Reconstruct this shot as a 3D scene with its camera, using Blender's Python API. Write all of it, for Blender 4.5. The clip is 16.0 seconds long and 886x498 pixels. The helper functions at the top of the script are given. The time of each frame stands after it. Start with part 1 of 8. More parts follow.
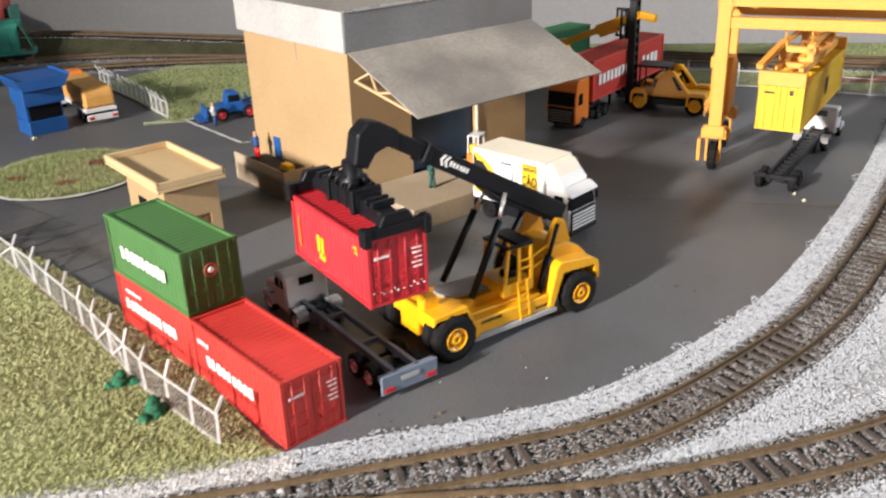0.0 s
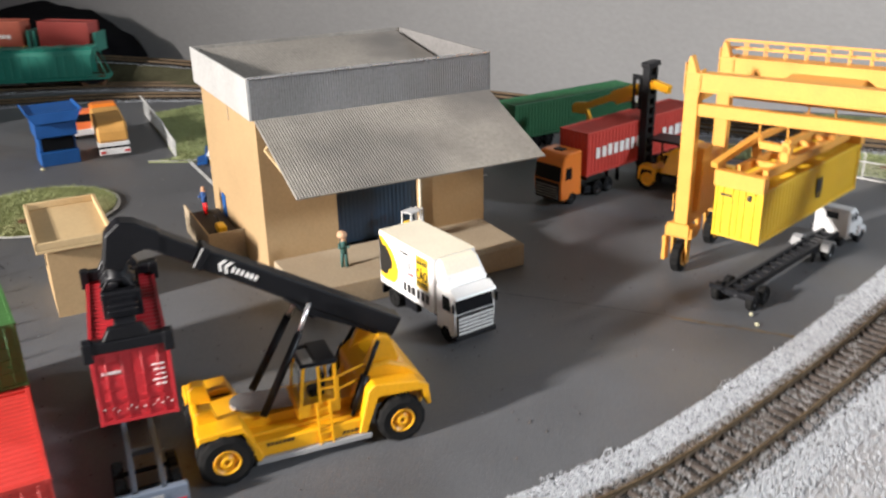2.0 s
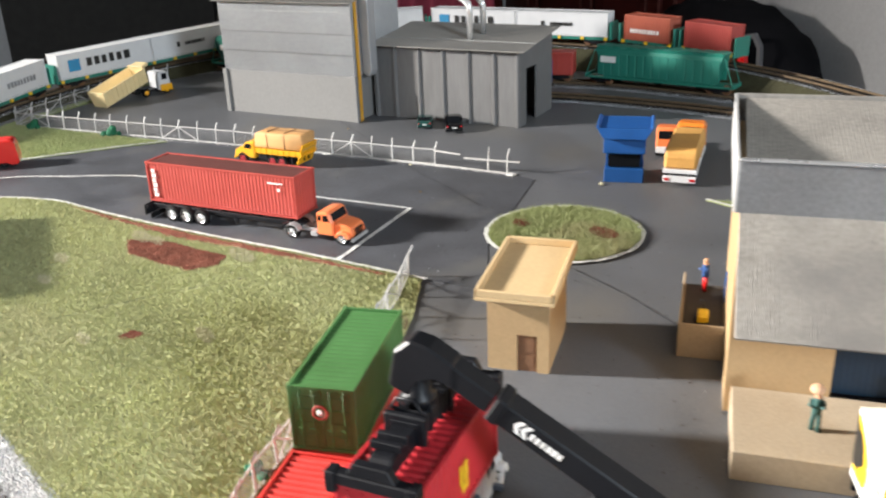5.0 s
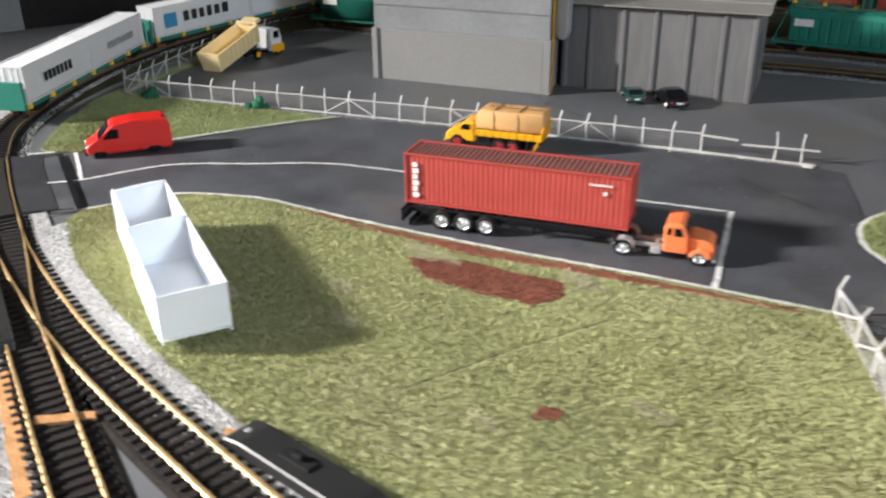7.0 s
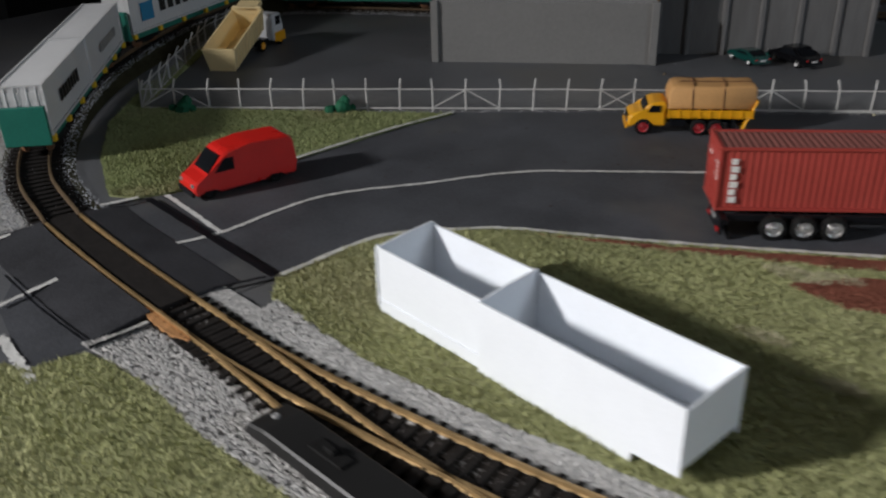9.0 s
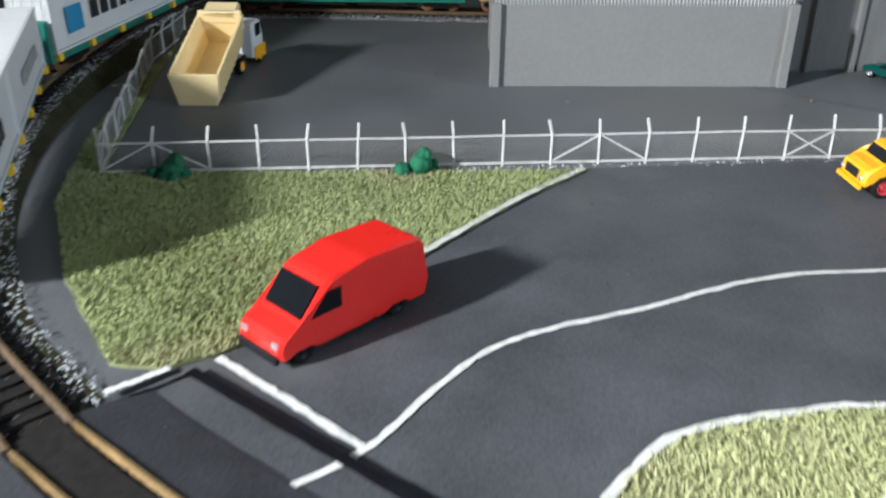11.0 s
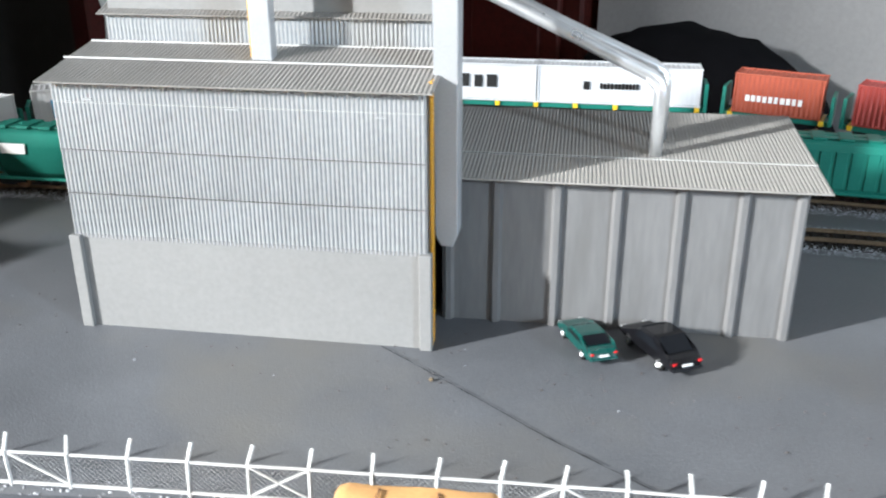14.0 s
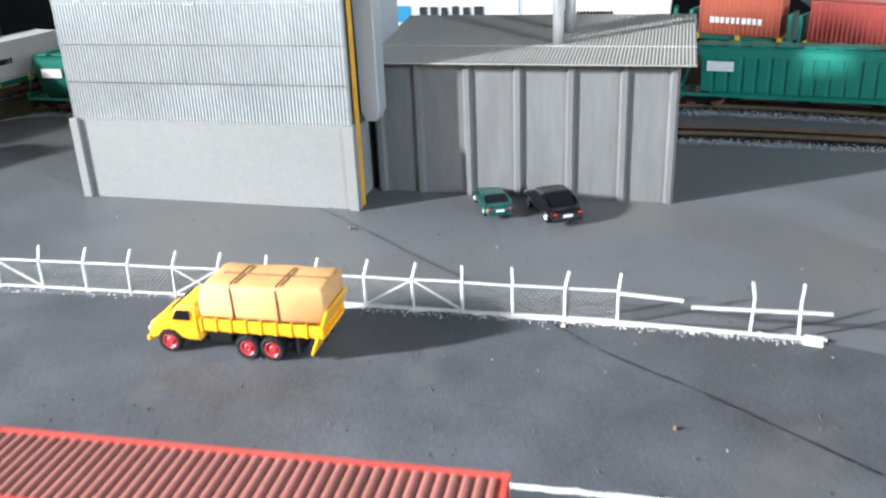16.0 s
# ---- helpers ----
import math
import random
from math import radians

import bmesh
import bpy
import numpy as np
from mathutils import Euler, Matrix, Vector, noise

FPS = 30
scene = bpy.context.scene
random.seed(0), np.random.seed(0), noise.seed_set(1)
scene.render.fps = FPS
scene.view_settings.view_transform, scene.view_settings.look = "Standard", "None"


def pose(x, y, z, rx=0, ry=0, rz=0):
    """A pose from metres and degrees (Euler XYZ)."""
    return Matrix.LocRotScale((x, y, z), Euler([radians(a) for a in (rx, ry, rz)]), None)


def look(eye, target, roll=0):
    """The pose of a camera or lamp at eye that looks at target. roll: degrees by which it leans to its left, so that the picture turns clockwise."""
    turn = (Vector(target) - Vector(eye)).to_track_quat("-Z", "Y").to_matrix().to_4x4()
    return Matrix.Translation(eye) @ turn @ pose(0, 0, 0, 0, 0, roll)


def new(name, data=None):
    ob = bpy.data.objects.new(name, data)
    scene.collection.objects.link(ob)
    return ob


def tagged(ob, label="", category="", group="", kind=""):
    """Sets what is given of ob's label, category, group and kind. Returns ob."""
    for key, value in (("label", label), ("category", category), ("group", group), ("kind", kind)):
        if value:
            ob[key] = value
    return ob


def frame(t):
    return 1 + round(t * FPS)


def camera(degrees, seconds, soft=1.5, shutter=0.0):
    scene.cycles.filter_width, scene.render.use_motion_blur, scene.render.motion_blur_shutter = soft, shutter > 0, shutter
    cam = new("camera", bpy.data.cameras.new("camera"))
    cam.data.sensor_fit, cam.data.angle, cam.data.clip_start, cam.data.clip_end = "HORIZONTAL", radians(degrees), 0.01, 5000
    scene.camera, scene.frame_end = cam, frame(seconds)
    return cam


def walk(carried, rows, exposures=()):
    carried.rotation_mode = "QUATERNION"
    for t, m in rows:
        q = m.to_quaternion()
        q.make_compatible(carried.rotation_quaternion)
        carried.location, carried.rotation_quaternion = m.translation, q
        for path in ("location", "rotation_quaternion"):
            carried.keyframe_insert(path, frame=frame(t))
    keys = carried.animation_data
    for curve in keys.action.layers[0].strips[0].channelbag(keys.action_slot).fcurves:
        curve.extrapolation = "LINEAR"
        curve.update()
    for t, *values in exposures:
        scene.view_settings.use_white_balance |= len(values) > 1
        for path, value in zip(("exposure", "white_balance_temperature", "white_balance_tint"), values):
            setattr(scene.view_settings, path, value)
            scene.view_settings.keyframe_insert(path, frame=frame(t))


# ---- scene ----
cam = camera(53.3, 16.0, soft=2.2, shutter=0.5)
METRES, EYE, TILT, LEAN, TURN = 1.899, 0.207, 0.0, 0.9, 0.0
ROWS = [
    (0.0, 0.0, 0.0, 0.0, -0.47, -23.73, 1.06),
    (0.5, 0.0119, 0.0083, 0.0014, -0.42, -23.29, 1.17),
    (1.0, 0.0299, 0.0148, 0.0029, 1.44, -23.12, 1.16),
    (1.5, 0.0533, 0.0184, 0.0051, 5.75, -23.46, 0.83),
    (2.0, 0.0798, 0.0379, 0.0099, 11.68, -22.34, 0.28),
    (2.5, 0.1088, 0.0671, 0.0112, 20.55, -22.89, 0.29),
    (3.0, 0.1297, 0.0909, 0.0129, 27.6, -23.79, -1.07),
    (3.5, 0.1433, 0.1106, 0.0118, 37.7, -23.31, 0.43),
    (4.0, 0.1316, 0.1211, 0.0151, 48.71, -22.58, 1.54),
    (4.5, 0.1153, 0.1229, 0.0187, 56.11, -22.41, 1.44),
    (7.0, -0.0511, 0.0536, 0.0086, 52.43, -25.77, -0.04),
    (7.5, -0.093, 0.0338, 0.0003, 47.62, -25.94, 0.44),
    (8.0, -0.1282, 0.0213, -0.0008, 44.47, -25.05, -0.6),
    (8.5, -0.1635, 0.0115, -0.0045, 40.41, -26.67, 0.29),
    (9.0, -0.2066, 0.0005, -0.0093, 36.96, -27.12, 0.52),
    (11.5, -0.3385, 0.0859, -0.0314, 27.12, -26.45, -1.7),
    (12.0, -0.339, 0.126, -0.021, 31.14, -23.48, -1.18),
    (12.5, -0.3295, 0.1565, -0.0123, 32.84, -21.9, -1.96),
    (13.0, -0.3075, 0.1747, -0.0061, 35.78, -22.03, -1.74),
    (13.5, -0.2674, 0.1897, -0.004, 36.6, -22.58, -1.38),
    (14.0, -0.234, 0.1986, -0.0004, 37.92, -22.47, -0.64),
    (14.5, -0.2152, 0.2012, 0.0015, 40.56, -23.05, -0.25),
    (15.0, -0.202, 0.2038, -0.004, 39.98, -25.09, 0.35),
    (15.5, -0.1842, 0.2005, -0.0092, 41.19, -24.39, 0.56),
    (16.0, -0.1633, 0.1924, -0.0173, 43.5, -23.3, 1.63),
]
EXPOSURES = [
    (0.0, -0.28, 6700, 14), (1.5, -0.24, 6650, 14), (2.0, -0.20, 6600, 13), (2.5, -0.20, 6550, 13), (3.0, -0.22, 6500, 13), (3.5, 0.0, 6500, 13), (4.0, 0.22, 6450, 12), (4.5, 0.44, 6550, 11),
    (7.0, -0.06, 6400, 12), (7.5, -0.12, 6400, 12), (8.0, -0.40, 6300, 12), (8.5, -1.08, 6250, 12), (9.0, -1.82, 6250, 12),
    (11.5, 0.34, 5800, 6), (12.5, 0.80, 5850, 9), (13.0, 1.02, 5950, 10), (14.0, 0.98, 5950, 8), (14.5, 0.92, 5950, 8), (15.0, 0.94, 5950, 8), (16.0, 1.02, 5850, 7),
]
walk(cam, [(t, pose(0, 0, EYE, TILT, LEAN, TURN) @ pose(METRES * x, METRES * y, METRES * z, 90 + pitch, roll, yaw)) for t, x, y, z, yaw, pitch, roll in ROWS], EXPOSURES)

# ---- helpers of the scene: meshes ----
IDENT = Matrix.Identity(4)


def put(bm, verts, faces, m=IDENT):
    """Adds vertices and faces to a bmesh, moved by m; returns the vertices."""
    vs = [bm.verts.new(m @ Vector(v)) for v in verts]
    for f in faces:
        bm.faces.new([vs[i] for i in f])
    return vs


def box(bm, x0, x1, y0, y1, z0, z1, r=0.0, m=IDENT):
    c = [(x, y, z) for x in (x0, x1) for y in (y0, y1) for z in (z0, z1)]
    vs = put(bm, c, [(0, 1, 3, 2), (4, 6, 7, 5), (0, 4, 5, 1), (2, 3, 7, 6), (0, 2, 6, 4), (1, 5, 7, 3)], m)
    if r > 0:
        edges = list({e for v in vs for e in v.link_edges})
        bmesh.ops.bevel(bm, geom=edges, offset=r, segments=1, affect="EDGES", profile=0.5)


def prism(bm, prof, y0, y1, r=0.0, m=IDENT):
    """A profile of (x, z) drawn out along y."""
    n = len(prof)
    vs = put(bm, [(x, y0, z) for x, z in prof] + [(x, y1, z) for x, z in prof],
             [tuple(range(n)), tuple(range(2 * n - 1, n - 1, -1))] + [(i, i + n, (i + 1) % n + n, (i + 1) % n) for i in range(n)], m)
    if r > 0:
        edges = list({e for v in vs for e in v.link_edges})
        bmesh.ops.bevel(bm, geom=edges, offset=r, segments=1, affect="EDGES", profile=0.5)


def lathe(bm, prof, n=20, m=IDENT, smooth=True):
    """A closed ring of (radius, y) turned about the y axis."""
    k = len(prof)
    vs = put(bm, [(p[0] * math.cos(2 * math.pi * i / n), p[1], p[0] * math.sin(2 * math.pi * i / n)) for i in range(n) for p in prof], [], m)
    for i in range(n):
        for j in range(k):
            a, b = i * k + j, i * k + (j + 1) % k
            c, d = ((i + 1) % n) * k + (j + 1) % k, ((i + 1) % n) * k + j
            f = bm.faces.new((vs[a], vs[b], vs[c], vs[d]))
            f.smooth = smooth


def tube(bm, pts, r, n=8, caps=True, smooth=True):
    """A round bar along a line of points."""
    pts = [Vector(p) for p in pts]
    rings = []
    for i, p in enumerate(pts):
        d = (pts[min(i + 1, len(pts) - 1)] - pts[max(i - 1, 0)]).normalized()
        s = d.cross(Vector((0, 0, 1))) if abs(d.z) < 0.95 else d.cross(Vector((1, 0, 0)))
        s.normalize()
        t = d.cross(s)
        rings.append([bm.verts.new(p + r * (math.cos(2 * math.pi * k / n) * s + math.sin(2 * math.pi * k / n) * t)) for k in range(n)])
    for a, b in zip(rings, rings[1:]):
        for k in range(n):
            f = bm.faces.new((a[k], a[(k + 1) % n], b[(k + 1) % n], b[k]))
            f.smooth = smooth
    if caps:
        bm.faces.new(rings[0])
        bm.faces.new(rings[-1])


def beam(bm, a, b, w, h=None):
    """A square bar from a to b, w wide and h high."""
    a, b = Vector(a), Vector(b)
    h = h or w
    d = (b - a).normalized()
    s = d.cross(Vector((0, 0, 1))) if abs(d.z) < 0.98 else Vector((1, 0, 0))
    s.normalize()
    t = s.cross(d)
    c = [p + i * w / 2 * s + j * h / 2 * t for p in (a, b) for i, j in ((-1, -1), (1, -1), (1, 1), (-1, 1))]
    put(bm, c, [(0, 1, 2, 3), (7, 6, 5, 4), (0, 4, 5, 1), (1, 5, 6, 2), (2, 6, 7, 3), (3, 7, 4, 0)])


def ribbed(bm, w, h, pitch, amp, m=IDENT, thick=0.0006, round_rib=False):
    """A ribbed sheet: w along x, ribs standing out by amp along y and running up z by h."""
    n = max(2, int(round(w / pitch)))
    p = w / n
    xs = [(0.0, 0.0)]
    for i in range(n):
        o = i * p
        steps = ((0.25, amp), (0.5, amp), (0.75, 0.0), (1.0, 0.0)) if not round_rib else ((0.17, amp * 0.5), (0.33, amp), (0.5, amp), (0.67, amp * 0.5), (0.83, 0.0), (1.0, 0.0))
        xs += [(o + a * p, y) for a, y in steps]
    k = len(xs)
    vs = put(bm, [(x, y, 0) for x, y in xs] + [(x, y, h) for x, y in xs] + [(0, -thick, 0), (w, -thick, 0), (0, -thick, h), (w, -thick, h)],
             [(i, i + 1, i + 1 + k, i + k) for i in range(k - 1)], m)
    a, b, c, d = vs[2 * k:]
    bm.faces.new((b, a, c, d))
    bm.faces.new([a] + [vs[i] for i in range(k)] + [b])
    bm.faces.new([d] + [vs[i] for i in range(2 * k - 1, k - 1, -1)] + [c])
    bm.faces.new((a, vs[0], vs[k], c))
    bm.faces.new((vs[k - 1], b, d, vs[2 * k - 1]))


def mesh_of(name, bm, material):
    bmesh.ops.recalc_face_normals(bm, faces=bm.faces)
    me = bpy.data.meshes.new(name)
    bm.to_mesh(me)
    bm.free()
    for one in material if isinstance(material, (list, tuple)) else (material,):
        me.materials.append(one)
    return me


def part(name, bm, material, parent, label="", m=None):
    """One mesh object under a thing or a part; bm may be a mesh that is shared."""
    ob = new(name, bm if isinstance(bm, bpy.types.Mesh) else mesh_of(name, bm, material))
    ob.parent = parent
    if m is not None:
        ob.matrix_basis = m
    if label:
        ob["label"] = label
    return ob


def thing(name, label, category, m=IDENT, group="", kind=""):
    ob = new(name)
    ob.empty_display_size = 0.01
    ob.matrix_basis = m
    return tagged(ob, label, category, group, kind)


def solid(name, bm, material, label, category, m=IDENT, group="", kind=""):
    ob = new(name, mesh_of(name, bm, material))
    ob.matrix_basis = m
    return tagged(ob, label, category, group, kind)


def at(x, y, deg=0.0, z=0.0):
    return pose(x, y, z, 0, 0, deg)


def many(name, verts, faces, material):
    me = bpy.data.meshes.new(name)
    me.from_pydata(verts, [], faces)
    me.materials.append(material)
    return me


def bms():
    return bmesh.new()


# ---- room light: daylight through the two windows behind the camera ----
for nm, place, wide, high, watts, tint in (("window_daylight", (-1.63, -1.18, 0.82), 0.20, 0.20, 380.0, (1.0, 0.968, 0.92)),
                                           ("east_window_daylight", (1.93, 0.35, 0.80), 0.26, 0.26, 36.0, (0.78, 0.90, 1.0))):
    lamp = bpy.data.lights.new(nm, "AREA")
    lamp.shape, lamp.size, lamp.size_y = "RECTANGLE", wide, high
    lamp.energy, lamp.color = watts, tint
    lamp_ob = new(nm, lamp)
    lamp_ob.matrix_basis = look(place, (0.0, place[1] - 0.2816, place[2]) if place[0] < 0 else (0.0, place[1], place[2]))
sky = bpy.data.worlds.new("sky")
scene.world = sky
sky.use_nodes = True
sky_tex = sky.node_tree.nodes.new("ShaderNodeTexSky")
sky_tex.sky_type, sky_tex.sun_disc = "NISHITA", False
sky_tex.sun_elevation, sky_tex.sun_rotation = radians(21), radians(230)
sky.node_tree.links.new(sky_tex.outputs[0], sky.node_tree.nodes["Background"].inputs[0])
sky.node_tree.nodes["Background"].inputs[1].default_value = 0.1


# ---- materials ----
def surface(name, col, rough=0.5, metal=0.0, var=0.10, coarse=45.0, fine=900.0, bump=0.12, second=None, mix=0.0, coat=0.0, spec=0.5, span=0.0004, stretch=1.0):
    """A painted or raw surface: coarse stains, fine grain and a little relief; second and mix: a stain of another colour; stretch under 1: streaks that run up and down."""
    ma = bpy.data.materials.new(name)
    ma.use_nodes = True
    nt = ma.node_tree
    b = nt.nodes["Principled BSDF"]
    tc, oi, mp = nt.nodes.new("ShaderNodeTexCoord"), nt.nodes.new("ShaderNodeObjectInfo"), nt.nodes.new("ShaderNodeMapping")
    nt.links.new(tc.outputs["Object"], mp.inputs["Vector"])
    nt.links.new(oi.outputs["Random"], mp.inputs["Location"])
    mp.inputs["Scale"].default_value = (1, 1, stretch)
    n1, n2 = nt.nodes.new("ShaderNodeTexNoise"), nt.nodes.new("ShaderNodeTexNoise")
    for n, s, d in ((n1, coarse, 4), (n2, fine, 2)):
        n.inputs["Scale"].default_value, n.inputs["Detail"].default_value = s, d
        nt.links.new(mp.outputs[0], n.inputs["Vector"])
    add = nt.nodes.new("ShaderNodeMath")
    add.operation = "ADD"
    nt.links.new(n1.outputs[0], add.inputs[0])
    nt.links.new(n2.outputs[0], add.inputs[1])
    rng = nt.nodes.new("ShaderNodeMapRange")
    rng.inputs["From Min"].default_value, rng.inputs["From Max"].default_value = 0.6, 1.4
    rng.inputs["To Min"].default_value, rng.inputs["To Max"].default_value = 1 - var * 1.6, 1 + var * 1.6
    nt.links.new(add.outputs[0], rng.inputs["Value"])
    mul = nt.nodes.new("ShaderNodeMixRGB")
    mul.blend_type = "MULTIPLY"
    mul.inputs[0].default_value = 1.0
    mul.inputs[1].default_value = (*col, 1)
    nt.links.new(rng.outputs[0], mul.inputs[2])
    out = mul.outputs[0]
    if second:
        n3 = nt.nodes.new("ShaderNodeTexNoise")
        n3.inputs["Scale"].default_value, n3.inputs["Detail"].default_value = coarse * 0.6, 6
        nt.links.new(mp.outputs[0], n3.inputs["Vector"])
        r3 = nt.nodes.new("ShaderNodeMapRange")
        r3.inputs["From Min"].default_value, r3.inputs["From Max"].default_value = 0.62 - 0.25 * mix, 0.72
        nt.links.new(n3.outputs[0], r3.inputs["Value"])
        m3 = nt.nodes.new("ShaderNodeMixRGB")
        m3.inputs[2].default_value = (*second, 1)
        nt.links.new(r3.outputs[0], m3.inputs[0])
        nt.links.new(out, m3.inputs[1])
        out = m3.outputs[0]
    nt.links.new(out, b.inputs["Base Color"])
    rr = nt.nodes.new("ShaderNodeMapRange")
    rr.inputs["To Min"].default_value, rr.inputs["To Max"].default_value = max(0.02, rough - 0.1), min(1, rough + 0.1)
    nt.links.new(n1.outputs[0], rr.inputs["Value"])
    nt.links.new(rr.outputs[0], b.inputs["Roughness"])
    b.inputs["Metallic"].default_value = metal
    b.inputs["Specular IOR Level"].default_value = spec
    b.inputs["Coat Weight"].default_value = coat
    if bump:
        bp = nt.nodes.new("ShaderNodeBump")
        bp.inputs["Strength"].default_value, bp.inputs["Distance"].default_value = bump, span
        nt.links.new(add.outputs[0], bp.inputs["Height"])
        nt.links.new(bp.outputs[0], b.inputs["Normal"])
    return ma


def clear(name, col=(0.8, 0.85, 0.85), rough=0.05):
    ma = bpy.data.materials.new(name)
    ma.use_nodes = True
    b = ma.node_tree.nodes["Principled BSDF"]
    b.inputs["Base Color"].default_value = (*col, 1)
    b.inputs["Transmission Weight"].default_value, b.inputs["Roughness"].default_value = 1.0, rough
    b.inputs["IOR"].default_value = 1.1
    return ma


ASPHALT = surface("asphalt_paint", (0.098, 0.102, 0.110), 0.52, var=0.17, coarse=15, fine=1100, bump=0.45, second=(0.118, 0.114, 0.106), mix=0.45, spec=0.6)
TARMAC = surface("dark_tarmac", (0.066, 0.069, 0.078), 0.56, var=0.28, coarse=26, fine=1100, bump=0.3, second=(0.10, 0.10, 0.10), mix=0.2, spec=0.3)
GRASS = surface("flocked_grass", (0.236, 0.268, 0.126), 0.95, var=0.22, coarse=22, fine=700, bump=0.8, second=(0.25, 0.23, 0.12), mix=0.3, spec=0.1, span=0.001)
BLADES = surface("grass_flock", (0.308, 0.344, 0.162), 0.95, var=0.16, coarse=18, fine=260, bump=0, second=(0.36, 0.335, 0.19), mix=0.3, spec=0.1)
GRASSPALE = surface("pale_flocked_grass", (0.300, 0.312, 0.160), 0.95, var=0.2, coarse=14, fine=700, bump=0.8, second=(0.34, 0.33, 0.20), mix=0.4, spec=0.1, span=0.001)
BLADESPALE = surface("pale_grass_flock", (0.395, 0.405, 0.205), 0.95, var=0.16, coarse=12, fine=260, bump=0, second=(0.45, 0.43, 0.26), mix=0.4, spec=0.1)
STRAW = surface("pale_straw_flock", (0.50, 0.47, 0.32), 0.95, var=0.2, coarse=40, bump=0, spec=0.1)
DIRT = surface("red_brown_earth", (0.20, 0.075, 0.050), 0.95, var=0.35, coarse=80, fine=900, bump=0.8, spec=0.1)
SOIL = surface("dry_soil", (0.17, 0.125, 0.075), 0.95, var=0.3, coarse=60, fine=900, bump=0.8, spec=0.1)
GRAVEL = surface("grey_gravel", (0.40, 0.40, 0.41), 0.85, var=0.3, coarse=200, fine=1500, bump=0.8, spec=0.3)
GRAVELDARK = surface("dull_grey_gravel", (0.17, 0.165, 0.165), 0.9, var=0.35, coarse=200, fine=1500, bump=0.8, spec=0.2)
STONE = surface("pale_ballast_stone", (0.355, 0.372, 0.395), 0.75, var=0.3, coarse=420, fine=1500, bump=0.3, spec=0.5)
STONEWARM = surface("pale_verge_stone", (0.45, 0.442, 0.43), 0.75, var=0.38, coarse=300, fine=1500, bump=0.3, spec=0.5)
STONEDULL = surface("dull_ballast_stone", (0.235, 0.232, 0.232), 0.8, var=0.4, coarse=90, fine=900, bump=0.3, second=(0.14, 0.115, 0.10), mix=0.4, spec=0.4)
BED = surface("dark_track_bed", (0.045, 0.039, 0.035), 0.9, var=0.3, coarse=120, fine=900, bump=0.6)
TIE = surface("brown_sleeper", (0.062, 0.048, 0.040), 0.8, var=0.35, coarse=300, fine=1500, bump=0.4)
DARKTIE = surface("black_sleeper", (0.018, 0.016, 0.015), 0.85, var=0.3, coarse=300, fine=1500, bump=0.3, spec=0.15)
DARKBED = surface("black_track_bed", (0.022, 0.019, 0.017), 0.95, var=0.4, coarse=120, fine=900, bump=0.6, spec=0.1)
RAIL = surface("bronze_rail", (0.115, 0.080, 0.047), 0.62, var=0.3, coarse=90, fine=900, bump=0.1, spec=0.25)
RAILGOLD = surface("worn_brass_rail", (0.42, 0.285, 0.135), 0.42, metal=0.55, var=0.25, coarse=90, fine=900, bump=0.1)
CORK = surface("tan_cork_strip", (0.42, 0.22, 0.095), 0.9, var=0.3, coarse=120, fine=900, bump=0.6, spec=0.1)
LINE = surface("white_road_paint", (0.62, 0.62, 0.60), 0.8, var=0.16, coarse=160, fine=900, bump=0.3, second=(0.30, 0.30, 0.30), mix=0.15)
FENCE = surface("white_fence", (0.47, 0.465, 0.45), 0.7, var=0.16, coarse=200, bump=0.2)
BEIGE = surface("beige_card", (0.370, 0.250, 0.130), 0.8, var=0.07, coarse=30, fine=500, bump=0.15, spec=0.3)
CREAM = surface("cream_roof_card", (0.51, 0.370, 0.200), 0.75, var=0.05, coarse=30, fine=500, bump=0.1, spec=0.3)
DOCKC = surface("dock_card", (0.37, 0.295, 0.205), 0.8, var=0.09, coarse=40, fine=600, bump=0.15, spec=0.3)
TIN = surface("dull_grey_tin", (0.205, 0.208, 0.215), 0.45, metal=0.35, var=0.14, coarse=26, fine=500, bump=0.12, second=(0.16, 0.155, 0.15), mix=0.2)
TINROOF = surface("weathered_tin_roof", (0.285, 0.264, 0.235), 0.55, metal=0.2, var=0.18, coarse=20, fine=400, bump=0.12, second=(0.165, 0.155, 0.145), mix=0.4)
TINPALE = surface("pale_tin_roof", (0.225, 0.214, 0.198), 0.6, metal=0.1, var=0.1, coarse=20, fine=400, bump=0.12)
TINBEIGE = surface("beige_grey_tin_roof", (0.28, 0.266, 0.245), 0.6, metal=0.05, var=0.08, coarse=20, fine=400, bump=0.1)
# Darker tin: holds shade on the warehouse's right parapet; also the silo joints
TINDARK = surface("dark_tin", (0.19, 0.185, 0.18), 0.65, metal=0.1, var=0.16, coarse=20, fine=400, bump=0.15)
BANKSOIL = surface("dark_olive_bank", (0.050, 0.048, 0.028), 0.95, var=0.35, coarse=40, fine=700, bump=0.7, spec=0.1)
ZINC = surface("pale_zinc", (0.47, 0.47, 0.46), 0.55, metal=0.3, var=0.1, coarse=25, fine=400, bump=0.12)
SILO = surface("silver_cladding", (0.330, 0.336, 0.338), 0.38, metal=0.45, var=0.07, coarse=18, fine=300, bump=0.04)
SILOPLAIN = surface("grey_concrete_panel", (0.190, 0.188, 0.182), 0.65, var=0.06, coarse=18, fine=400, bump=0.1)
